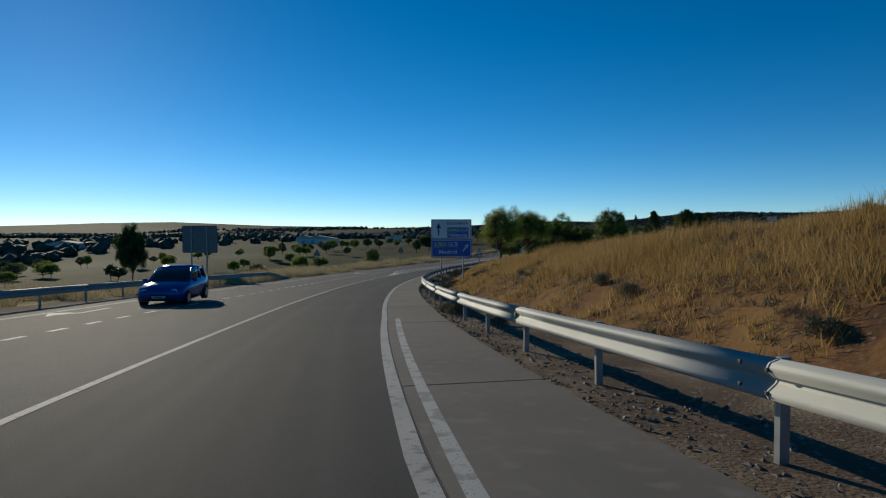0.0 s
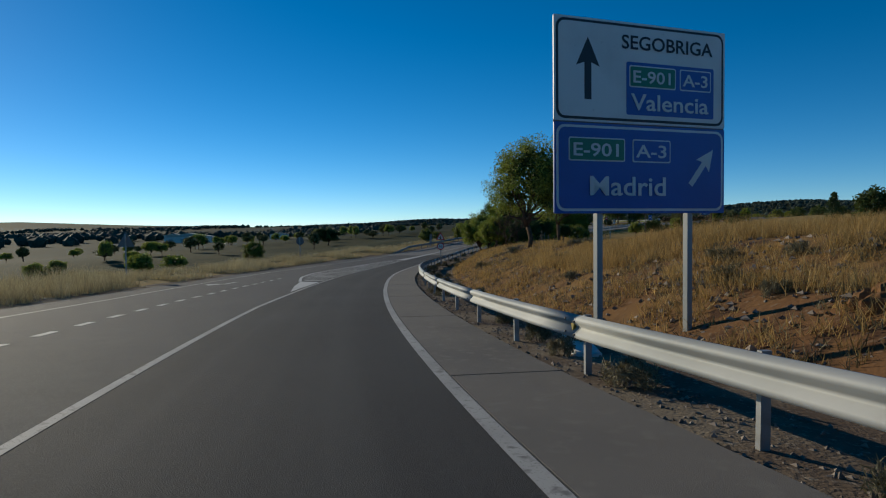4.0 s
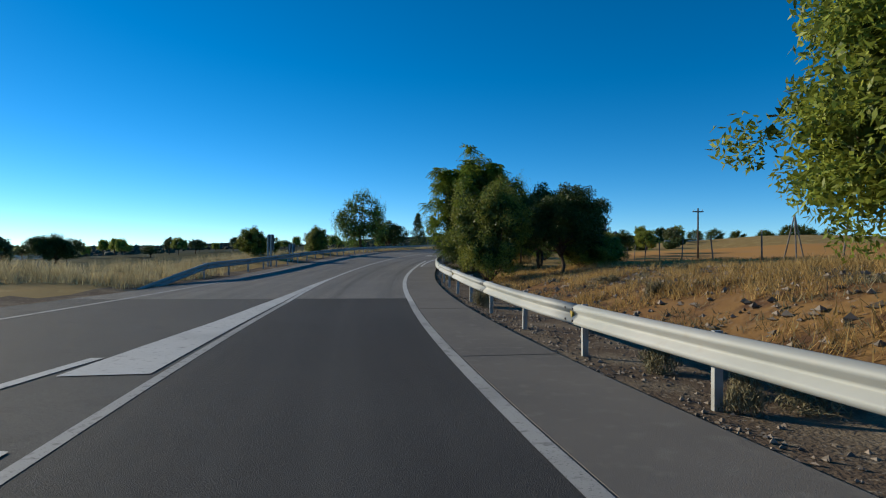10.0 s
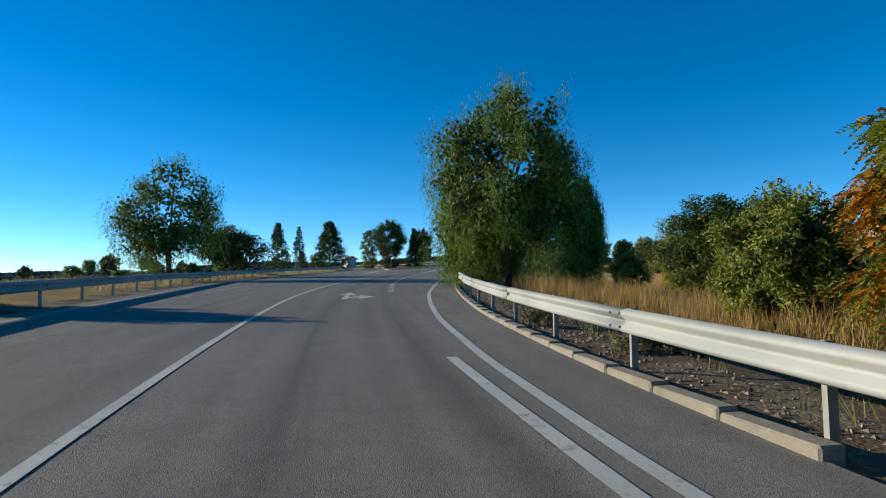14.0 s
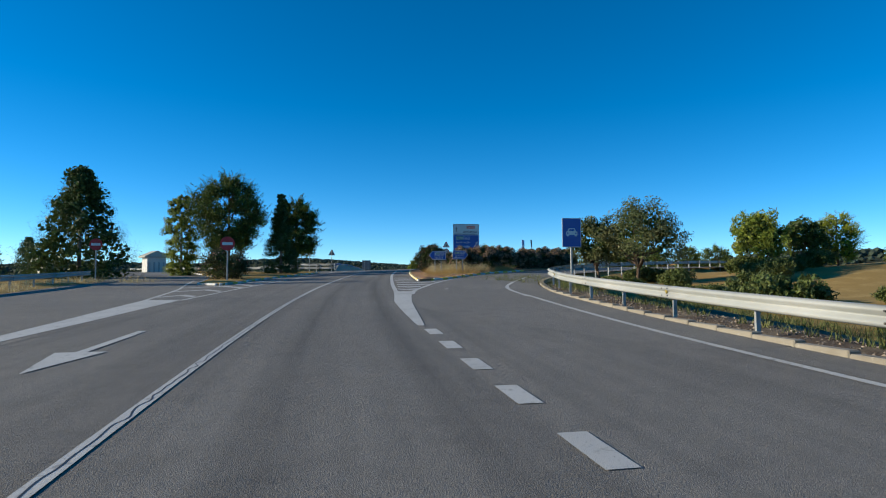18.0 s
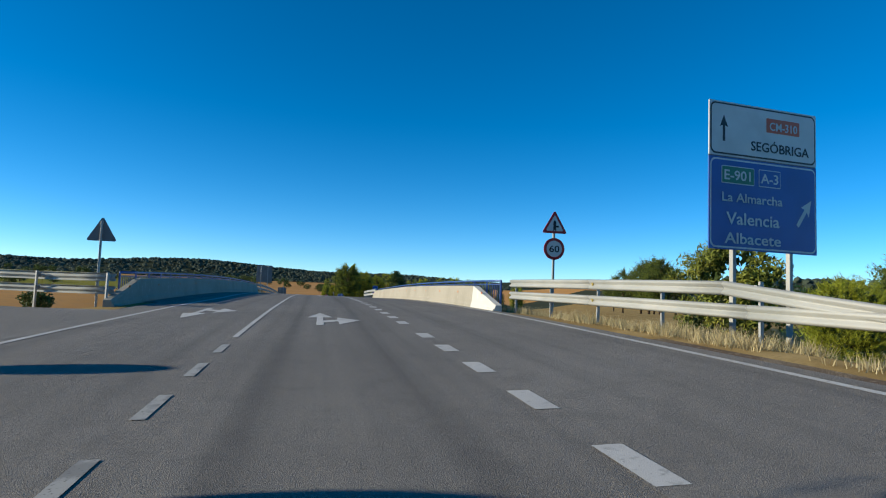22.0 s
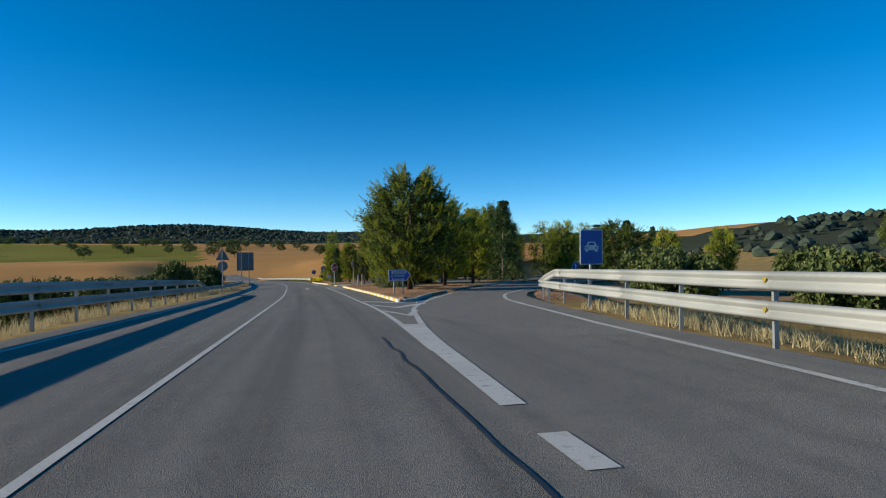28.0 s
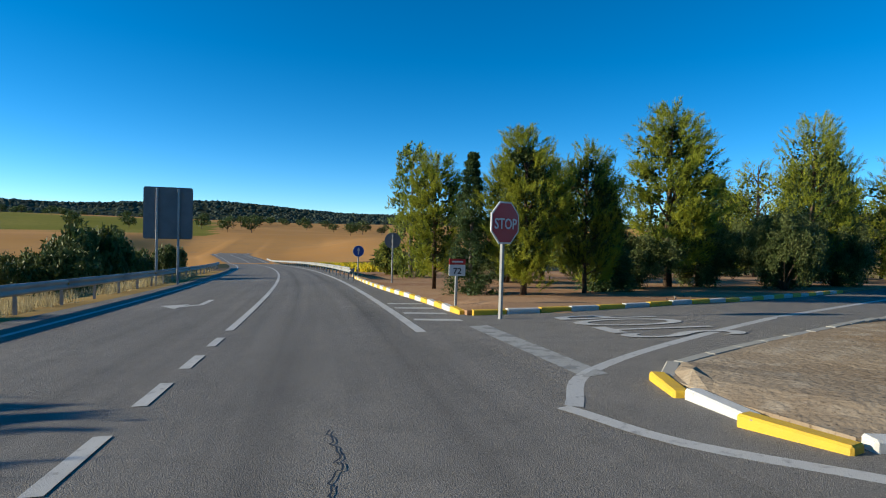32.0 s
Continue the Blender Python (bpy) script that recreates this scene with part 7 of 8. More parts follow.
off_r = lambda k: (lambda s: PAVED_R(s) + k)
off_l = lambda k: (lambda s: PAVED_L(s) - k)
grass("dry_grass", 170000, -12, 62, off_r(4.4), off_r(13), 0.5, "straw", "tall golden grass on top of the bank", 0.3, 0.2, None, 0.005)
grass("dry_grass", 130000, -10, 125, off_r(2.4), off_r(9), 0.27, "straw", "short golden tufts on the bank", 0.5, 0.5)
grass("low_scrub", 70000, -10, 125, off_r(2.3), off_r(7.0), 0.13, "scrub", "low grey-brown scrub on the bank", 0.8, 0.9)
grass("dry_grass", 40000, 62, 130, off_r(7.0), off_r(20), 0.2, "straw", "short dry grass above the bank", 0.5, 0.3)
grass("dry_grass", 100000, 4, 125, off_l(0.6), off_l(7.5), 0.7, "pale_straw", "pale seeding grass along the verge", 0.3, 0.2)
grass("dry_grass", 22000, 125, 240, off_l(1.6), off_l(7), 0.4, "pale_straw", "pale grass behind the guardrail", 0.3, 0.2)
grass("dry_grass", 26000, 130, 235, off_r(1.0), off_r(6), 0.35, "green_scrub", "greenish weeds behind the guardrail", 0.4, 0.4)
grass("dry_grass", 16000, 146, 176, off_r(3.2), off_r(7), 0.8, "straw", "tall golden grass under the willow", 0.2, 0.4)
grass("dry_grass", 40000, 237.5, 255, 4.4, 11.8, 0.42, "straw", "dry golden grass on the island", 0.45, 0.9, ISLANDS["right"], 0.0035)
grass("dry_grass", 16000, 240, 252, 4.6, 9.0, 0.75, "pale_straw", "tall pale stalks on the island", 0.2, 0.8, ISLANDS["right"], 0.004)
grass("dry_grass", 20000, 232, 270, -20, -5.8, 0.12, "straw", "short dry grass on the island", 0.5, 0.3, ISLANDS["left"])
grass("dry_grass", 5000, 232.6, 238, 3.9, 7.6, 0.2, "straw", "sparse short straw on bare soil", 0.6, 0.9, ISLANDS["right"], 0.003)
grass("reeds", 14000, 249.2, 253.5, 6.8, 11.0, 1.0, "reed", "tall green reeds at the end of the island", 0.12, 0.5, ISLANDS["right"])
grass("dry_grass", 20000, 264, 283, off_r(0.8), off_r(6), 0.35, "pale_straw", "dry grass beside the bridge", 0.4, 0.4)
grass("dry_grass", 20000, 332, 359, off_r(0.5), off_r(6), 0.35, "pale_straw", "dry grass under the guardrail", 0.4, 0.4)
grass("dry_grass", 46000, 331, 440, off_l(0.9), off_l(6), 0.5, "pale_straw", "pale dry grass down the embankment", 0.3, 0.3)
grass("dry_grass", 9000, 366, 400, off_r(0.4), off_r(18), 0.09, "pale_straw", "sparse litter on bare soil", 0.9, 0.6, ISLANDS["pines"])
grass("sunflowers", 9000, 432, 480, 4.5, 13, 0.9, "sunny", "yellow patch of flowering crop beside the road", 0.3, 0.05, None, 0.05)
for k in range(84):
    s = 2 + rnd.random() ** 0.9 * 150
    d = PAVED_R(s) + rnd.uniform(0.35, 2.6)
    kind = "scrub" if s < 118 or rnd.random() < 0.6 else "green_scrub"
    plant("dry_shrub", kind, s, float(d), rnd.uniform(.22, .5), rnd.uniform(.35, .8), "small grey dry shrub on the gravel verge", "shrub", "shrubs along the guardrail", 1 + k % 3)
for k in range(50):
    s = rnd.uniform(5, 118)
    d = PAVED_R(s) + rnd.uniform(3.2, 8)
    plant("dry_shrub", "scrub", s, float(d), rnd.uniform(.2, .4), rnd.uniform(.4, .8), "small dry shrub on the bank", "shrub", "shrubs on the bank", 1 + k % 3)

# loose stones of the verge and the bank
def stones(name, count, s0, s1, e0, e1, size, mat, label):
    rng = np.random.default_rng(count)
    s = rng.uniform(s0, s1, count)
    x, y, z = land(s, PAVED_R(s) + rng.uniform(e0, e1, count))
    base = np.array([(1, 0, 0), (-.4, .9, 0), (-.5, -.8, 0), (.1, .1, .8), (0.1, 0, -.6)])
    k = rng.uniform(.4, 1.5, (count, 1, 1)) * size
    jit = 1 + rng.normal(size=(count, 5, 3)) * 0.25
    a = rng.uniform(0, 6.283, count)
    c, si = np.cos(a)[:, None], np.sin(a)[:, None]
    p = base[None] * jit * k
    px, py = p[..., 0] * c - p[..., 1] * si, p[..., 0] * si + p[..., 1] * c
    v = np.stack([px + x[:, None], py + y[:, None], p[..., 2] * 0.8 + z[:, None] + 0.005], -1).reshape(-1, 3)
    f = np.array([(0, 1, 3), (1, 2, 3), (2, 0, 3), (1, 0, 4), (2, 1, 4), (0, 2, 4)])
    return lump(name, mesh_of(name, v, (f[None] + np.arange(count)[:, None, None] * 5).reshape(-1, 3), [M[mat]]), None, label, "stones", kind="stuff")


PEB = M["pebble"] = shade("pebble", (0.2, 0.165, 0.132), 0.9, vary=0.5, spots=((8, (0.2, 0.16, 0.125), 0.45, 0.6, 3),))
stones("gravel", 15000, 0, 235, 0.03, 1.5, 0.028, "pebble", "loose gravel along the paved edge")
stones("bank_stones", 6000, 20, 125, 2.6, 8.0, 0.07, "pebble", "loose stones on the dry bank")
stones("soil_stones", 2600, 366, 410, 0.5, 12, 0.05, "pebble", "loose stones on bare soil")


# ---- signs ----
for key, colour, rough in (("sign_white", (0.62, 0.62, 0.6), .5), ("sign_blue", (0.012, 0.075, 0.33), .4), ("sign_red", (0.42, 0.012, 0.016), .4), ("sign_black", (0.012, 0.012, 0.016), .5), ("sign_green", (0.012, 0.16, 0.085), .4), ("sign_orange", (0.62, 0.11, 0.04), .45)):
    M[key] = shade(key, colour, rough, spots=((1.3, tuple(c * 0.86 for c in colour), 0.45, 0.7, 4), (14, tuple(c * 0.8 + 0.02 for c in colour), 0.66, 0.76, 4)))
M["sign_back"] = shade("sign_back", (0.16, 0.165, 0.17), 0.6, 0.2, spots=((2, (0.13, 0.135, 0.14), 0.45, 0.7, 4), (11, (0.2, 0.2, 0.2), 0.62, 0.75, 5)))


def prism(poly, y0, y1):
    """An upright plate: outline (x, z), from y0 (front) to y1."""
    bm = bmesh.new()
    a = [bm.verts.new((x, y0, z)) for x, z in poly]
    b = [bm.verts.new((x, y1, z)) for x, z in poly]
    bm.faces.new(a)
    bm.faces.new(b[::-1])
    for k in range(len(poly)):
        n = (k + 1) % len(poly)
        bm.faces.new((a[n], a[k], b[k], b[n]))
    bmesh.ops.recalc_face_normals(bm, faces=bm.faces)
    return bm


def rounded(x0, x1, z0, z1, r=0.06, n=4):
    pts = []
    for cx, cz, a0 in ((x1 - r, z1 - r, 0), (x0 + r, z1 - r, 90), (x0 + r, z0 + r, 180), (x1 - r, z0 + r, 270)):
        pts += [(cx + r * math.cos(radians(a0 + 90 * k / n)), cz + r * math.sin(radians(a0 + 90 * k / n))) for k in range(n + 1)]
    return pts


def disc(cx, cz, r, n=40, start=0.0):
    return [(cx + r * math.cos(2 * math.pi * k / n + start), cz + r * math.sin(2 * math.pi * k / n + start)) for k in range(n)]


def wedge(cx, cz, side_, flip=1, r=0.05):
    """A triangle with rounded corners, point up (flip 1) or down."""
    h = side_ * 0.866
    out = []
    for k, ang in enumerate((90, 210, 330)):
        px, pz = math.cos(radians(ang)) * (h * 2 / 3 - 2 * r), math.sin(radians(ang)) * (h * 2 / 3 - 2 * r)
        for j in range(-2, 3):
            out.append((cx + px + r * math.cos(radians(ang + 30 * j)), cz + flip * (pz + r * math.sin(radians(ang + 30 * j)))))
    return out


def letters(parent, body, x, z, size, mat, y=-0.022, width=None, label=""):
    cu = bpy.data.curves.new("letters", "FONT")
    cu.body, cu.size, cu.align_x, cu.extrude, cu.resolution_u = body, size, "CENTER", 0.002, 3
    cu.offset = size * 0.012
    ob = new("letters", cu)
    me = bpy.data.meshes.new_from_object(ob)
    bpy.data.objects.remove(ob)
    xs = [v.co.x for v in me.vertices]
    k = width / (max(xs) - min(xs)) if width else 1.0
    me.transform(Matrix.Translation((x, y, z)) @ pose(0, 0, 0, 90) @ Matrix.Diagonal((k, 1, 1, 1)))
    return part("letters", me, M[mat], parent, label)


def plate(parent, name, poly, layer, mat, label=""):
    """A thin plate; layer 0 is the panel, higher ones lie 5 mm further forward."""
    return part(name, prism(poly, -0.005 * (layer + 1), 0.02 if layer == 0 else -0.005 * layer + 0.001), M[mat], parent, label)


def pole(parent, x, z1, z0=-0.6, w=0.04, d=0.08, y=0.06, mat="zinc"):
    return part("post", boxed(x - w, x + w, y - d / 2, y + d / 2, z0, z1, bevel=0.008), M[mat], parent, "galvanised steel post")


def back_of(parent, poly, z0, z1, x0, x1, ribs=3):
    part("back_sheet", prism(poly, 0.021, 0.026), M["sign_back"], parent, "bare grey metal back")
    for k in range(ribs):
        z = z0 + (z1 - z0) * (k + 0.5) / ribs
        part("rib", boxed(x0 + .06, x1 - .06, 0.027, 0.05, z - .025, z + .025), M["zinc"], parent)


UP_ARROW = [(-.055, 0), (-.055, .52), (-.19, .47), (0, .87), (.19, .47), (.055, .52), (.055, 0)]


def arrow_poly(x, z, k, turn):
    c, s = math.cos(radians(turn)), math.sin(radians(turn))
    return [(x + k * (a * c - (b - .42) * s), z + k * (a * s + (b - .42) * c)) for a, b in UP_ARROW]


def framed(parent, x0, x1, z0, z1, face, edge, r=0.1):
    plate(parent, "panel", rounded(x0, x1, z0, z1, 0.02), 0, "sign_white" if face == "sign_white" else face)
    plate(parent, "border", rounded(x0 + .035, x1 - .035, z0 + .035, z1 - .035, r), 1, edge)
    plate(parent, "face", rounded(x0 + .075, x1 - .075, z0 + .075, z1 - .075, r - .03), 2, face)


def tag_box(parent, x0, x1, z0, z1, body, face):
    plate(parent, "tag_border", rounded(x0, x1, z0, z1, 0.03), 3.6, "sign_white")
    plate(parent, "tag", rounded(x0 + .02, x1 - .02, z0 + .02, z1 - .02, 0.02), 4.6, face)
    letters(parent, body, (x0 + x1) / 2, z0 + (z1 - z0) * 0.22, (z1 - z0) * 0.78, "sign_white", -0.034, (x1 - x0) * 0.8)


# large direction sign on the bend
top = thing("direction_sign", "large direction sign, white panel above blue, on two steel posts", "road sign", m=stand(46.9, 4.86, -0.03, 9.0))
framed(top, -1.6, 1.6, 3.46, 5.03, "sign_white", "sign_black", 0.14)
plate(top, "arrow", arrow_poly(-1.02, 4.25, 1.08, 0), 3, "sign_black", "black arrow for straight ahead")
letters(top, "SEGOBRIGA", 0.45, 4.62, 0.30, "sign_black", -0.022, 1.75)
plate(top, "blue_field", rounded(-0.33, 1.36, 3.6, 4.42, 0.03), 3, "sign_blue")
tag_box(top, -0.28, 0.6, 4.03, 4.37, "E-901", "sign_green")
tag_box(top, 0.68, 1.3, 4.03, 4.37, "A-3", "sign_blue")
letters(top, "Valencia", 0.5, 3.68, 0.36, "sign_white", -0.03, 1.5)
framed(top, -1.6, 1.6, 2.06, 3.44, "sign_blue", "sign_white", 0.14)
tag_box(top, -1.36, -0.36, 2.86, 3.22, "E-901", "sign_green")
tag_box(top, -0.22, 0.5, 2.86, 3.22, "A-3", "sign_blue")
letters(top, "Madrid", -0.3, 2.34, 0.42, "sign_white", -0.03, 1.4)
plate(top, "arrow", arrow_poly(1.12, 2.8, 0.85, -38), 3, "sign_white", "white arrow for the exit")
back_of(top, rounded(-1.6, 1.6, 2.06, 5.03, 0.03), 2.06, 5.03, -1.6, 1.6, 5)
pole(top, -0.78, 4.9, -0.6, .05, .12, .09)
pole(top, 0.94, 4.9, -0.4, .05, .12, .09)

# direction sign before the bridge
top = thing("direction_sign", "large direction sign, white panel above blue, near the bridge", "road sign", m=stand(271.1, 10.35, -0.05, 6.0) @ Matrix.Diagonal((0.86, 1, 1, 1)))
framed(top, -1.9, 1.9, 4.15, 5.45, "sign_white", "sign_black", 0.16)
plate(top, "arrow", arrow_poly(-1.42, 4.8, 0.72, 0), 3, "sign_black", "black arrow for straight ahead")
plate(top, "route_tag", rounded(0.06, 1.26, 4.85, 5.2, 0.03), 3, "sign_orange")
letters(top, "CM-310", 0.66, 4.91, 0.28, "sign_white", -0.03, 1.0)
letters(top, "SEGÓBRIGA", 0.55, 4.36, 0.32, "sign_black", -0.022, 2.1)
framed(top, -1.9, 1.9, 1.95, 4.12, "sign_blue", "sign_white", 0.16)
tag_box(top, -1.5, -0.38, 3.5, 3.92, "E-901", "sign_green")
tag_box(top, -0.22, 0.55, 3.5, 3.92, "A-3", "sign_blue")
letters(top, "La Almarcha", -0.45, 3.08, 0.3, "sign_white", -0.03, 2.1)
letters(top, "Valencia", -0.42, 2.55, 0.4, "sign_white", -0.03, 1.85)
letters(top, "Albacete", -0.42, 2.1, 0.36, "sign_white", -0.03, 1.95)
plate(top, "arrow", arrow_poly(1.42, 2.95, 0.95, -38), 3, "sign_white", "white arrow for the exit")
back_of(top, rounded(-1.9, 1.9, 1.95, 5.45, 0.03), 1.95, 5.45, -1.9, 1.9, 5)
pole(top, -1.0, 5.3, -2.2, .06, .12, .09)
pole(top, 1.0, 5.3, -2.2, .06, .12, .09)


def back_sign(s, d, z0, z1, w, label, turn=0.0, low=-2.0, cols=3):
    """A large sign that is only seen from behind."""
    top = thing("direction_sign", label, "road sign", m=stand(s, d, 0, turn))
    plate(top, "panel", rounded(-w / 2, w / 2, z0, z1, 0.1), 0, "sign_back")
    n = 6
    for k in range(n):
        z = z0 + (z1 - z0) * k / n
        part("back_plank", boxed(-w / 2 + .04, w / 2 - .04, -0.02, -0.006, z + .02, z + (z1 - z0) / n - .012), M["sign_back"], top)
    for x in (-w * .22, w * .22):
        part("post", boxed(x - .05, x + .05, -.14, -.022, low, z1 - .05, bevel=.008), M["zinc_dark"], top, "grey steel post")
    plate(top, "rim", rounded(-w / 2 - .02, w / 2 + .02, z0 - .02, z1 + .02, 0.11), -5, "sign_back")
    return top


back_sign(51.5, -17.3, 2.35, 4.7, 3.3, "large sign seen from behind, grey metal on two posts", -6)
back_sign(343.1, -7.5, 1.7, 4.0, 2.0, "sign seen from behind, ribbed grey metal on two posts", 4)
back_sign(425.8, -6.7, 2.25, 4.75, 2.2, "sign seen from behind, dark metal on two posts", 4)
back_sign(134.0, -7.6, 1.0, 2.0, 0.5, "narrow sign seen from behind on a post", -20)
back_sign(140.5, -8.2, 0.75, 1.35, 0.5, "narrow sign seen from behind on a post", 0)


def warning(s, d, apex, side_, label, symbol, limit=None, turn=0.0, low=-0.6, gap=0.0):
    top = thing("warning_sign", label, "road sign", m=stand(s, d, 0, turn))
    cz = apex - side_ * 0.577
    plate(top, "triangle", wedge(0, cz, side_), 0, "sign_red", "red bordered warning triangle")
    plate(top, "face", wedge(0, cz, side_ * 0.70, 1, 0.03), 1, "sign_white")
    k = side_ / 0.9
    if symbol:
        plate(top, "symbol", [(-.05 * k, cz - .2 * k), (0, cz - .14 * k), (.05 * k, cz - .2 * k), (.05 * k, cz + .12 * k), (.0, cz + .19 * k), (-.05 * k, cz + .12 * k)], 2, "sign_black")
        sg = symbol
        plate(top, "symbol", [(sg * .045 * k, cz - .06 * k), (sg * .15 * k, cz - .06 * k), (sg * .15 * k, cz + .0 * k), (sg * .045 * k, cz + .0 * k)], 2, "sign_black")
    if limit:
        zc, r = limit
        plate(top, "roundel", disc(0, zc, r), 0, "sign_red", "red ringed speed limit roundel")
        plate(top, "roundel_face", disc(0, zc, r * 0.74), 1, "sign_white")
        letters(top, "60", 0, zc - r * 0.3, r * 0.86, "sign_black", -0.016, r * 0.98)
    part("back_sheet", prism(wedge(0, cz, side_ * .98), 0.021, 0.026), M["sign_back"], top, "bare grey metal back")
    pole(top, 0, apex - .12, low)
    return top


warning(92.4, 3.42, 2.97, 0.84, "side road warning triangle above a 60 limit on one post", -1, (1.67, 0.33))
warning(279.2, 8.35, 3.72, 0.98, "side road warning triangle above a 60 limit on one post", 1, (2.3, 0.4), low=-1.2)


def back_small(s, d, shapes, label, name="warning_sign", turn=0.0, low=-1.5):
    top = thing(name, label, "road sign", m=stand(s, d, 0, turn))
    high = 0
    for poly in shapes:
        plate(top, "plate_back", poly, 0, "sign_back", "dark grey metal back of a road sign")
        high = max(high, max(z for x, z in poly))
    part("post", boxed(-.035, .035, -.08, -.012, low, high - .1, bevel=.008), M["zinc_dark"], top, "grey steel post")
    return top


back_small(74.0, -14.6, [wedge(0, 2.35, 1.05)], "warning triangle seen from behind on a post")
back_small(101.6, -13.3, [disc(0, 2.25, 0.45)], "round sign seen from behind on a post", "round_sign")
back_small(221.0, -18.4, [disc(0, 4.1, 0.42), wedge(0, 3.25, 0.85, -1)], "round sign above a give-way triangle seen from behind", "round_sign")
back_small(281.6, -7.5, [wedge(0, 2.5, 1.0)], "warning triangle seen from behind on a post")
back_small(391.8, -6.5, [wedge(0, 3.05, 1.1), disc(0, 2.25, 0.4)], "warning triangle and roundel seen from behind")
back_small(262.5, -7.4, [disc(0, 2.35, 0.45)], "round sign seen edge-on on a post", "round_sign", 108)
back_small(267.5, -9.6, [disc(0, 2.1, 0.42)], "round sign seen edge-on on a post", "round_sign", 108)


def no_entry(s, d, h, label):
    top = thing("no_entry_sign", label, "road sign", "no entry signs", m=stand(s, d, 0, 8))
    plate(top, "disc", disc(0, h, 0.43), 0, "sign_red", "red disc")
    plate(top, "bar", rounded(-.3, .3, h - .085, h + .085, .02), 1, "sign_white")
    part("back_sheet", prism(disc(0, h, .42), .021, .026), M["sign_back"], top)
    pole(top, 0, h + .3)
    return top


no_entry(235.3, -8.1, 2.4, "round red no entry sign on a post beside the oleander")
no_entry(243.0, -19.6, 2.6, "round red no entry sign on a post beside the fir")

top = thing("speed_limit_sign", "round 40 limit above a white plate with a black arrow", "road sign", m=stand(202.6, 8.1, -0.3, 6))
plate(top, "roundel", disc(0, 2.75, 0.34), 0, "sign_red", "red ring")
plate(top, "roundel_face", disc(0, 2.75, 0.25), 1, "sign_white")
letters(top, "40", 0, 2.64, 0.3, "sign_black", -0.016, 0.33)
plate(top, "arrow_plate", rounded(-.3, .3, 2.0, 2.36, .03), 0, "sign_white")
plate(top, "arrow", arrow_poly(0.0, 2.18, 0.32, -55), 1, "sign_black")
part("back_sheet", prism(disc(0, 2.75, .33), .021, .026), M["sign_back"], top)
pole(top, 0, 3.0, -1.2)


def motor_sign(s, d, z0, z1, w, label, turn=4, low=-1.0):
    top = thing("motor_road_sign", label, "road sign", "blue motor road signs", m=stand(s, d, 0, turn))
    plate(top, "panel", rounded(-w / 2, w / 2, z0, z1, .04), 0, "sign_white")
    plate(top, "face", rounded(-w / 2 + .025, w / 2 - .025, z0 + .025, z1 - .025, .03), 1, "sign_blue")
    c, k = (z0 + z1) / 2 - .02, w / 0.9
    body = [(-.27 * k, c - .09 * k), (-.27 * k, c + .05 * k), (-.2 * k, c + .08 * k), (-.14 * k, c + .21 * k), (.14 * k, c + .21 * k), (.2 * k, c + .08 * k), (.27 * k, c + .05 * k), (.27 * k, c - .09 * k)]
    plate(top, "car_symbol", body, 2, "sign_white", "white car symbol")
    plate(top, "windscreen", [(-.13 * k, c + .09 * k), (-.1 * k, c + .175 * k), (.1 * k, c + .175 * k), (.13 * k, c + .09 * k)], 3, "sign_blue")
    for x in (-.19, .19):
        plate(top, "wheel_symbol", rounded(x * k - .05 * k, x * k + .05 * k, c - .15 * k, c - .088 * k, .01), 2, "sign_white")
        plate(top, "lamp_symbol", disc(x * k, c - .01 * k, .035 * k, 12), 3, "sign_blue")
    part("back_sheet", prism(rounded(-w / 2, w / 2, z0, z1, .04), .021, .026), M["sign_back"], top)
    pole(top, 0, z1 - .1, low)
    return top


motor_sign(224.6, 10.1, 1.75, 3.1, 0.92, "upright blue sign with a white car on a post")
motor_sign(361.0, 9.5, 1.3, 2.52, 0.88, "upright blue sign with a white car on a post")
motor_sign(262.5, 15.8, 1.75, 3.05, 0.9, "upright blue sign with a white car on a post", 62)


def finger(s, d, zc, w, h, way, lines, label, turn=0.0, low=-0.5):
    """An arrow-shaped direction sign; way: -1 points left, 1 right."""
    top = thing("arrow_sign", label, "road sign", "arrow direction signs", m=stand(s, d, 0, turn))

    def poly(g):
        a, b, z0, z1 = way * (w / 2 - g * 1.2), -way * (w / 2 - g), zc - h / 2 + g, zc + h / 2 - g
        tip = way * (w / 2 - h * 0.42)
        return [(b, z0), (tip, z0), (a, zc), (tip, z1), (b, z1)] if way > 0 else [(b, z1), (tip, z1), (a, zc), (tip, z0), (b, z0)]

    plate(top, "panel", poly(0), 0, "sign_white")
    plate(top, "face", poly(.03), 1, "sign_blue")
    x = -way * .1
    tag_box(top, x - .3, x + .08, zc + .06, zc + .21, "E-901", "sign_green")
    tag_box(top, x + .12, x + .4, zc + .06, zc + .21, "A-3", "sign_blue")
    letters(top, lines[0], x, zc - .06, .12, "sign_white", -0.016, .66)
    letters(top, lines[1], x, zc - .22, .14, "sign_white", -0.016, .62)
    part("back_sheet", prism(poly(0.004), .021, .026), M["sign_back"], top)
    for u in (-.22, .22):
        pole(top, u + x * .5, zc + .2, low, .03, .06)
    return top


finger(240.2, 5.1, 1.42, 1.2, 0.6, -1, ("La Almarcha", "Valencia"), "blue arrow sign pointing to Valencia on the island")
finger(239.8, 6.7, 1.42, 1.1, 0.6, 1, ("Tarancón", "Madrid"), "blue arrow sign pointing to Madrid on the island")
finger(370.7, 4.25, 1.05, 1.1, 0.55, 1, ("La Almarcha", "Valencia"), "blue arrow sign pointing to Valencia before the pines")

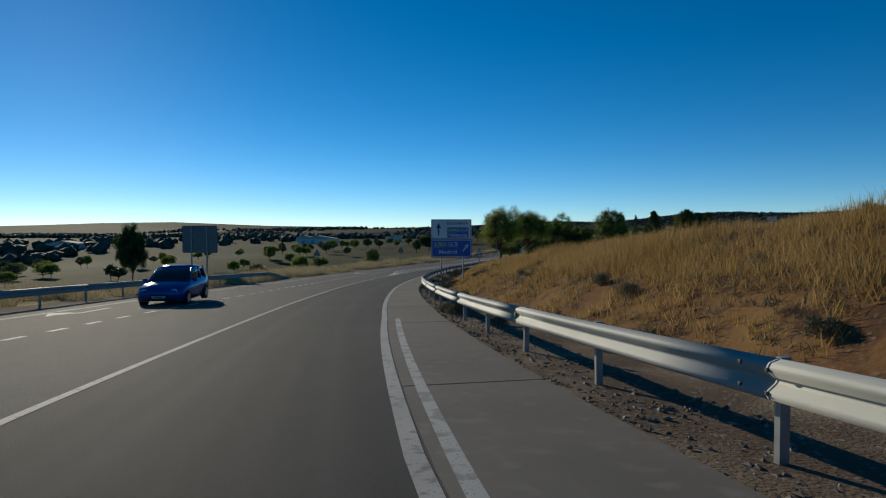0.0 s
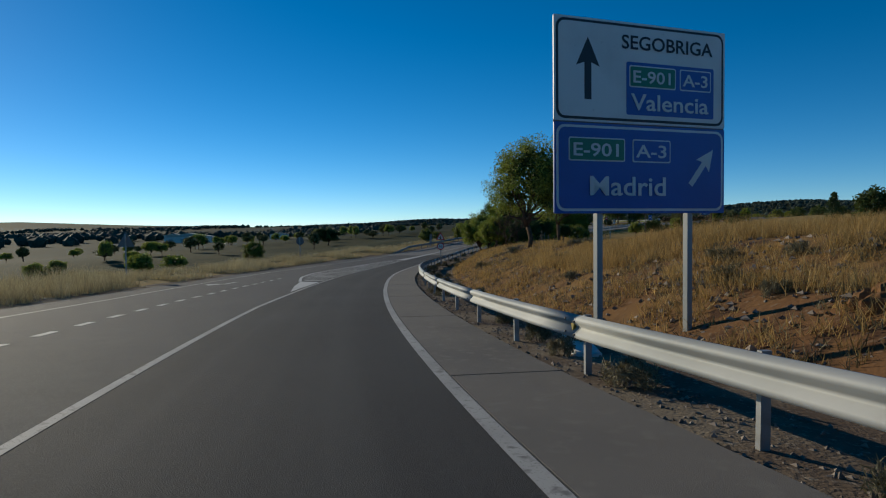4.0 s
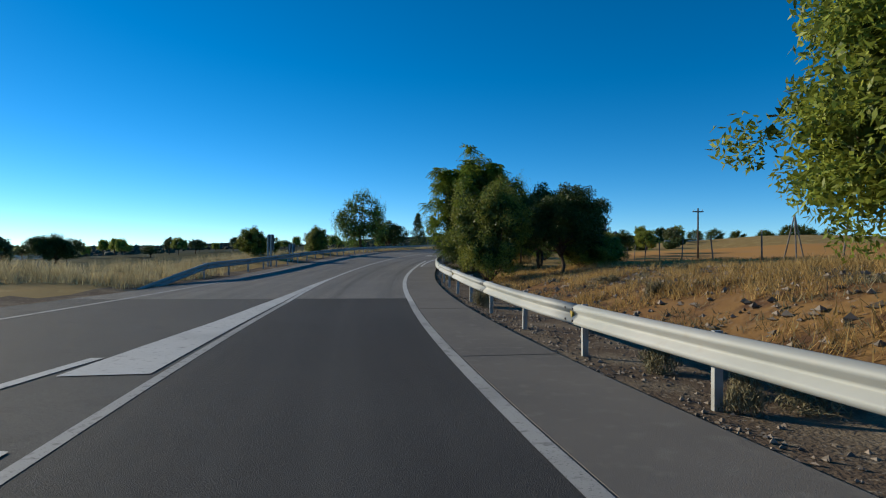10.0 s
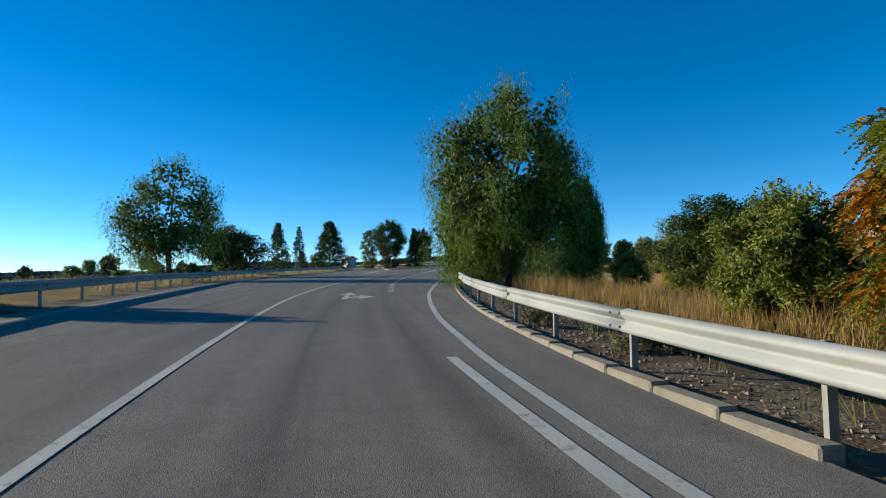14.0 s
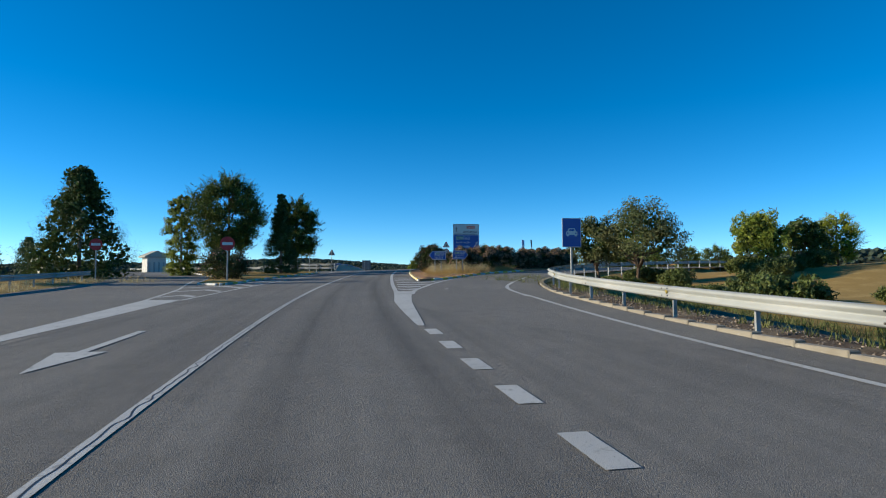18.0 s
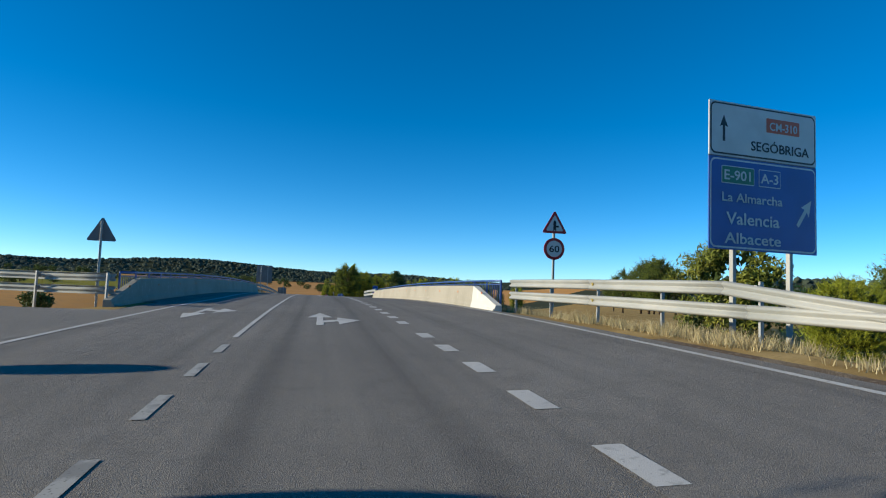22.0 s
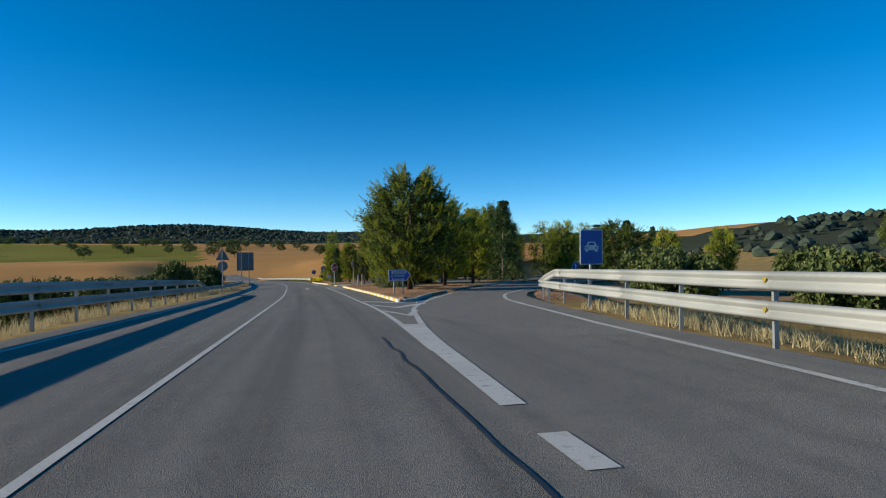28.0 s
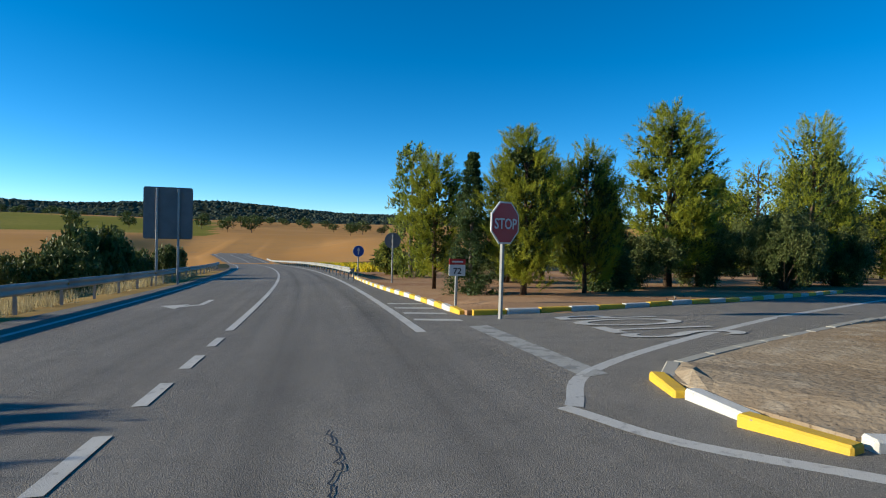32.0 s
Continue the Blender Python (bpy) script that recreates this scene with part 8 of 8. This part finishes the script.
top = thing("stop_sign", "red octagonal stop sign on a pale post", "road sign", m=stand(406.0, 3.7, 0.1, 32))
plate(top, "octagon", disc(0, 1.85, 0.46, 8, math.pi / 8), 0, "sign_white")
plate(top, "octagon_face", disc(0, 1.85, 0.425, 8, math.pi / 8), 1, "sign_red", "red octagon")
letters(top, "STOP", 0, 1.73, 0.3, "sign_white", -0.018, .68)
part("back_sheet", prism(disc(0, 1.85, .45, 8, math.pi / 8), .021, .026), M["sign_back"], top)
pole(top, 0, 2.2, -.3, .035, .07)

top = thing("kilometre_marker", "small white kilometre plate 72 under a red tab", "road sign", m=stand(408.1, 3.25, 0.1, 4))
plate(top, "plate", rounded(-.2, .2, .72, .98, .02), 0, "sign_white")
plate(top, "red_tab", rounded(-.2, .2, .985, 1.12, .02), 0, "sign_red")
letters(top, "72", 0, .77, .2, "sign_black", -0.014, .2)
plate(top, "mark", [(-.13, 1.035), (.13, 1.035), (.13, 1.07), (-.13, 1.07)], 1, "sign_white")
pole(top, 0, 1.05, -.2, .03, .05)


def arrow_disc(s, d, h, label, turn, arrow_turn, r=.3, low=-.3):
    top = thing("round_sign", label, "road sign", "blue round signs", m=stand(s, d, 0, turn))
    plate(top, "disc", disc(0, h, r), 0, "sign_white")
    plate(top, "disc_face", disc(0, h, r * .95), 1, "sign_blue")
    plate(top, "arrow", arrow_poly(0, h, r * 1.5, arrow_turn), 2, "sign_white", "white arrow")
    part("back_sheet", prism(disc(0, h, r * .98), .021, .026), M["sign_back"], top)
    pole(top, 0, h + r * .7, low, .035, .06)
    return top


arrow_disc(398.7, 4.95, 2.2, "round blue sign with a white arrow pointing down", -110, 150, .42, 0.0)
arrow_disc(381.6, 19.6, 1.35, "round blue sign with a white arrow pointing up", 10, 0, .32, -.6)
arrow_disc(428.5, 2.9, 1.6, "round blue sign with a white arrow pointing up", 6, 0, .32)
back_small(421, 3.6, [disc(0, 2.0, .36)], "round sign seen from behind on a post", "round_sign")
back_small(252.6, 14.6, [wedge(0, 2.5, .8, -1)], "give-way sign seen from the side on a post", "give_way_sign", 70)

# marker posts and stakes
for s, d, h in ((390.8, 4.4, .95), (391.0, 4.76, .95), (378.4, 6.5, .36), (388.6, 11, .5), (399.3, 12.5, .9)):
    bm = boxed(-.045, .045, -.03, .03, -.1, h, bevel=.012)
    lump("marker_post", bm, M["kerb_white"], "slim white marker post on bare soil", "post", "white marker posts", m=stand(s, d, .12))
lump("debris", boxed(-.14, .14, -.05, .05, .004, .03, bevel=.006), M["paint"], "small pale scrap lying on the asphalt", "debris", m=stand(364.3, 4.0, 0.0, 20))
lump("debris", boxed(-.12, .12, -.04, .04, .012, .03, bevel=.006), M["paint"], "small pale scrap lying on the asphalt", "debris", m=stand(222.8, 4.05, 0.0, 70))
lump("concrete_block", boxed(-.2, .2, -.75, .75, -.2, .14, bevel=.03), M["kerb_white"], "low pale concrete gutter block beside the guardrail", "block", m=stand(46.8, 3.75, -.12, -14))

# poles and props in the fields
def field_pole(s, d, h, label, r=.09, wires=False):
    x, y, z = height_at(s, d)
    top = thing("utility_pole", label, "pole", "poles in the field", m=pose(x, y, z))
    part("shaft", tubes("shaft", [([(0, 0, -.4), (0, 0, h)], [r, r * .7])], 8), M["bark"], top)
    part("crossarm", boxed(-.5, .5, -.04, .04, h - .35, h - .25), M["bark"], top)
    for x_ in (-.4, .4):
        part("insulator", tubes("insulator", [([(x_, 0, h - .25), (x_, 0, h - .1)], [.03, .02])], 6), M["white_wall"], top)
    return top


field_pole(151, 25, 4.4, "slim wooden pole beside the field")
field_pole(126, 30, 4.6, "slim wooden pole beside the field")
field_pole(104, 30, 5.2, "slim wooden pole beside the field")
field_pole(86, 56, 6.5, "slim wooden pole beside the field")
for k in range(12):
    s, d = 92 + k * 5.2, 12.5 + 0.55 * k
    x, y, z = height_at(s, d)
    lump("fence_post", tubes("fence_post", [([(0, 0, -.2), (0.02, 0, 1.25)], [.035, .03])], 6), M["bark_grey"], "weathered fence stake at the field's edge", "post", "fence stakes", m=pose(x, y, z, rnd.uniform(-6, 6), rnd.uniform(-6, 6), 0))
for s, d in ((112, 12.6), (91, 9.4)):
    x, y, z = height_at(s, d)
    top = thing("prop", "tripod of slim stakes in dry grass", "stakes", m=pose(x, y, z))
    for k in range(3):
        a = 2.1 * k
        part("stake", tubes("stake", [([(.35 * math.cos(a), .35 * math.sin(a), -.05), (0, 0, 1.5)], [.025, .02])], 5), M["bark_grey"], top)
x, y, z = height_at(165, 17)
lump("rain_pipe", tubes("rain_pipe", [([(0, 0, -.3), (0, 0, 2.2)], [.07, .07])], 8), M["white_wall"], "white upright pipe among the bushes", "pipe", m=pose(x, y, z))


# ---- buildings far off ----
def shed(x, y, z, w, d, h, turn, label):
    top = thing("farm_building", label, "building", m=pose(x, y, z, 0, 0, turn))
    part("wall", boxed(-w / 2, w / 2, -d / 2, d / 2, -1, h), M["white_wall"], top)
    roof = prism([(-w / 2 - .4, h), (w / 2 + .4, h), (w / 2 + .4, h + .2), (0, h + w * .06 + .8), (-w / 2 - .4, h + .2)], -d / 2 - .3, d / 2 + .3)
    part("roof", roof, M["concrete"], top, "pale sheet roof")
    for k in range(4):
        part("door", boxed(-w / 2 + w * (k + .3) / 4, -w / 2 + w * (k + .62) / 4, -d / 2 - .08, -d / 2 - .02, -1, h * .7), M["zinc_dark"], top)


for x, y, w in ((-268, 400, 30), (-262, 520, 16), (-330, 470, 14), (-420, 300, 22)):
    shed(x, y, float(far_land(np.array(float(x)), np.array(float(y)))), w, 12, 4.2, 25, "low white farm building on the plain")
x, y, z = height_at(280, -31)
shed(x, y, z, 2.4, 2.0, 2.0, 10, "small pale hut beyond the slip road")
x, y, z = height_at(165, 150)
bm = boxed(-3, 3, -.1, .1, 3.2, 6)
for u in (-2, 2):
    box(bm, u - .12, u + .12, -.1, .1, -.5, 3.3)
lump("billboard", bm, M["sign_blue"], "dark blue hoarding on posts beyond the field", "billboard", m=pose(x, y, z, 0, 0, -30))


# ---- the oncoming car ----
M["car_blue"] = shade("car_blue", (0.016, 0.06, 0.24), 0.25, 0.35, spots=((1.5, (0.02, 0.07, 0.27), .4, .7, 3),))
M["glass_dark"] = shade("glass_dark", (0.02, 0.026, 0.032), 0.06)
M["rubber"] = shade("rubber", (0.016, 0.016, 0.017), 0.85, bump=.3)
M["lamp"] = shade("lamp", (0.7, 0.72, 0.74), 0.12, 0.2)
M["chrome"] = shade("chrome", (0.5, 0.5, 0.52), 0.2, 0.9)
car = thing("car", "small dark blue hatchback on the oncoming lane", "car", m=stand(24.9, -7.4, 0.012, 182))


def loft(rows):
    """A body skin from cross-sections (y, half-widths and heights); mirrored."""
    verts, faces = [], []
    n = len(rows[0][1])
    for y, sec in rows:
        verts += [(x, y, z) for x, z in sec] + [(-x, y, z) for x, z in sec[::-1]]
    w = 2 * n
    for j in range(len(rows) - 1):
        faces += [(j * w + k, j * w + (k + 1) % w, (j + 1) * w + (k + 1) % w, (j + 1) * w + k) for k in range(w)]
    faces += [tuple(range(w)), tuple((len(rows) - 1) * w + k for k in range(w))]
    bm = bmesh.new()
    vs = [bm.verts.new(v) for v in verts]
    for f in faces:
        bm.faces.new([vs[k] for k in f])
    bmesh.ops.recalc_face_normals(bm, faces=bm.faces)
    for f in bm.faces:
        f.smooth = True
    return bm


lower = [(1.92, [(.62, .3), (.66, .5), (.6, .62), (.3, .66)]), (1.8, [(.78, .24), (.8, .55), (.72, .72), (.35, .77)]), (1.2, [(.82, .2), (.845, .6), (.77, .84), (.4, .9)]), (.75, [(.82, .2), (.85, .62), (.79, .9), (.4, .96)]),
         (-.2, [(.82, .2), (.855, .62), (.81, .92), (.4, .97)]), (-1.3, [(.82, .2), (.85, .62), (.8, .94), (.4, 1.0)]), (-1.8, [(.78, .26), (.82, .6), (.76, .93), (.4, .98)]), (-1.92, [(.68, .32), (.74, .55), (.7, .8), (.35, .84)])]
part("body", loft(lower), M["car_blue"], car)
cabin = [(.95, [(.7, .86), (.7, .88), (.66, .9), (.3, .91)]), (.25, [(.76, .9), (.66, 1.3), (.6, 1.38), (.3, 1.4)]), (-.5, [(.77, .9), (.66, 1.36), (.6, 1.44), (.3, 1.46)]), (-1.35, [(.76, .9), (.64, 1.3), (.58, 1.39), (.3, 1.41)]), (-1.75, [(.7, .9), (.66, .96), (.6, 1.0), (.3, 1.02)])]
part("cabin", loft(cabin), M["glass_dark"], car, "dark window glass")
part("roof", loft([(.2, [(.6, 1.37), (.58, 1.41), (.3, 1.43), (.1, 1.43)]), (-.5, [(.62, 1.43), (.6, 1.47), (.3, 1.49), (.1, 1.49)]), (-1.35, [(.6, 1.38), (.57, 1.42), (.3, 1.44), (.1, 1.44)])]), M["car_blue"], car)
for sx in (-1, 1):
    for y in (.1, -.72, -1.4):
        part("pillar", tubes("pillar", [([(sx * .775, y + (.65 if y > 0 else 0), .9), (sx * .64, y, 1.39)], [.035, .03])], 6), M["car_blue"], car)
    part("headlight", loft([(1.9, [(.12, .56), (.13, .6), (.12, .66), (.05, .68)]), (1.72, [(.16, .56), (.17, .62), (.15, .7), (.05, .74)])]), M["lamp"], car).location = (sx * .52, .0, .0)
    part("mirror", boxed(-.09, .09, -.06, .06, -.06, .07, bevel=.03), M["car_blue"], car).location = (sx * .94, .62, .95)
    for y in (1.22, -1.2):
        wheel = part("wheel", mesh_of("tyre", *tube([(-.1, 0, 0), (-.09, 0, 0), (.09, 0, 0), (.1, 0, 0)], [.26, .3, .3, .26], 24), [M["rubber"]]), None, car, "black tyre")
        wheel.location = (sx * .78, y, .3)
        part("rim", mesh_of("rim", *tube([(-.105, 0, 0), (.105, 0, 0)], [.18, .18], 16), [M["chrome"]]), None, wheel)
part("grille", boxed(-.32, .32, 1.9, 1.945, .42, .5, bevel=.01), M["rubber"], car)
part("bumper_slot", boxed(-.5, .5, 1.9, 1.94, .27, .35, bevel=.01), M["rubber"], car)
part("plate", boxed(-.24, .24, 1.945, 1.955, .36, .44), M["sign_white"], car)
part("plate_bar", boxed(-.18, .18, 1.956, 1.96, .385, .415), M["sign_black"], car)
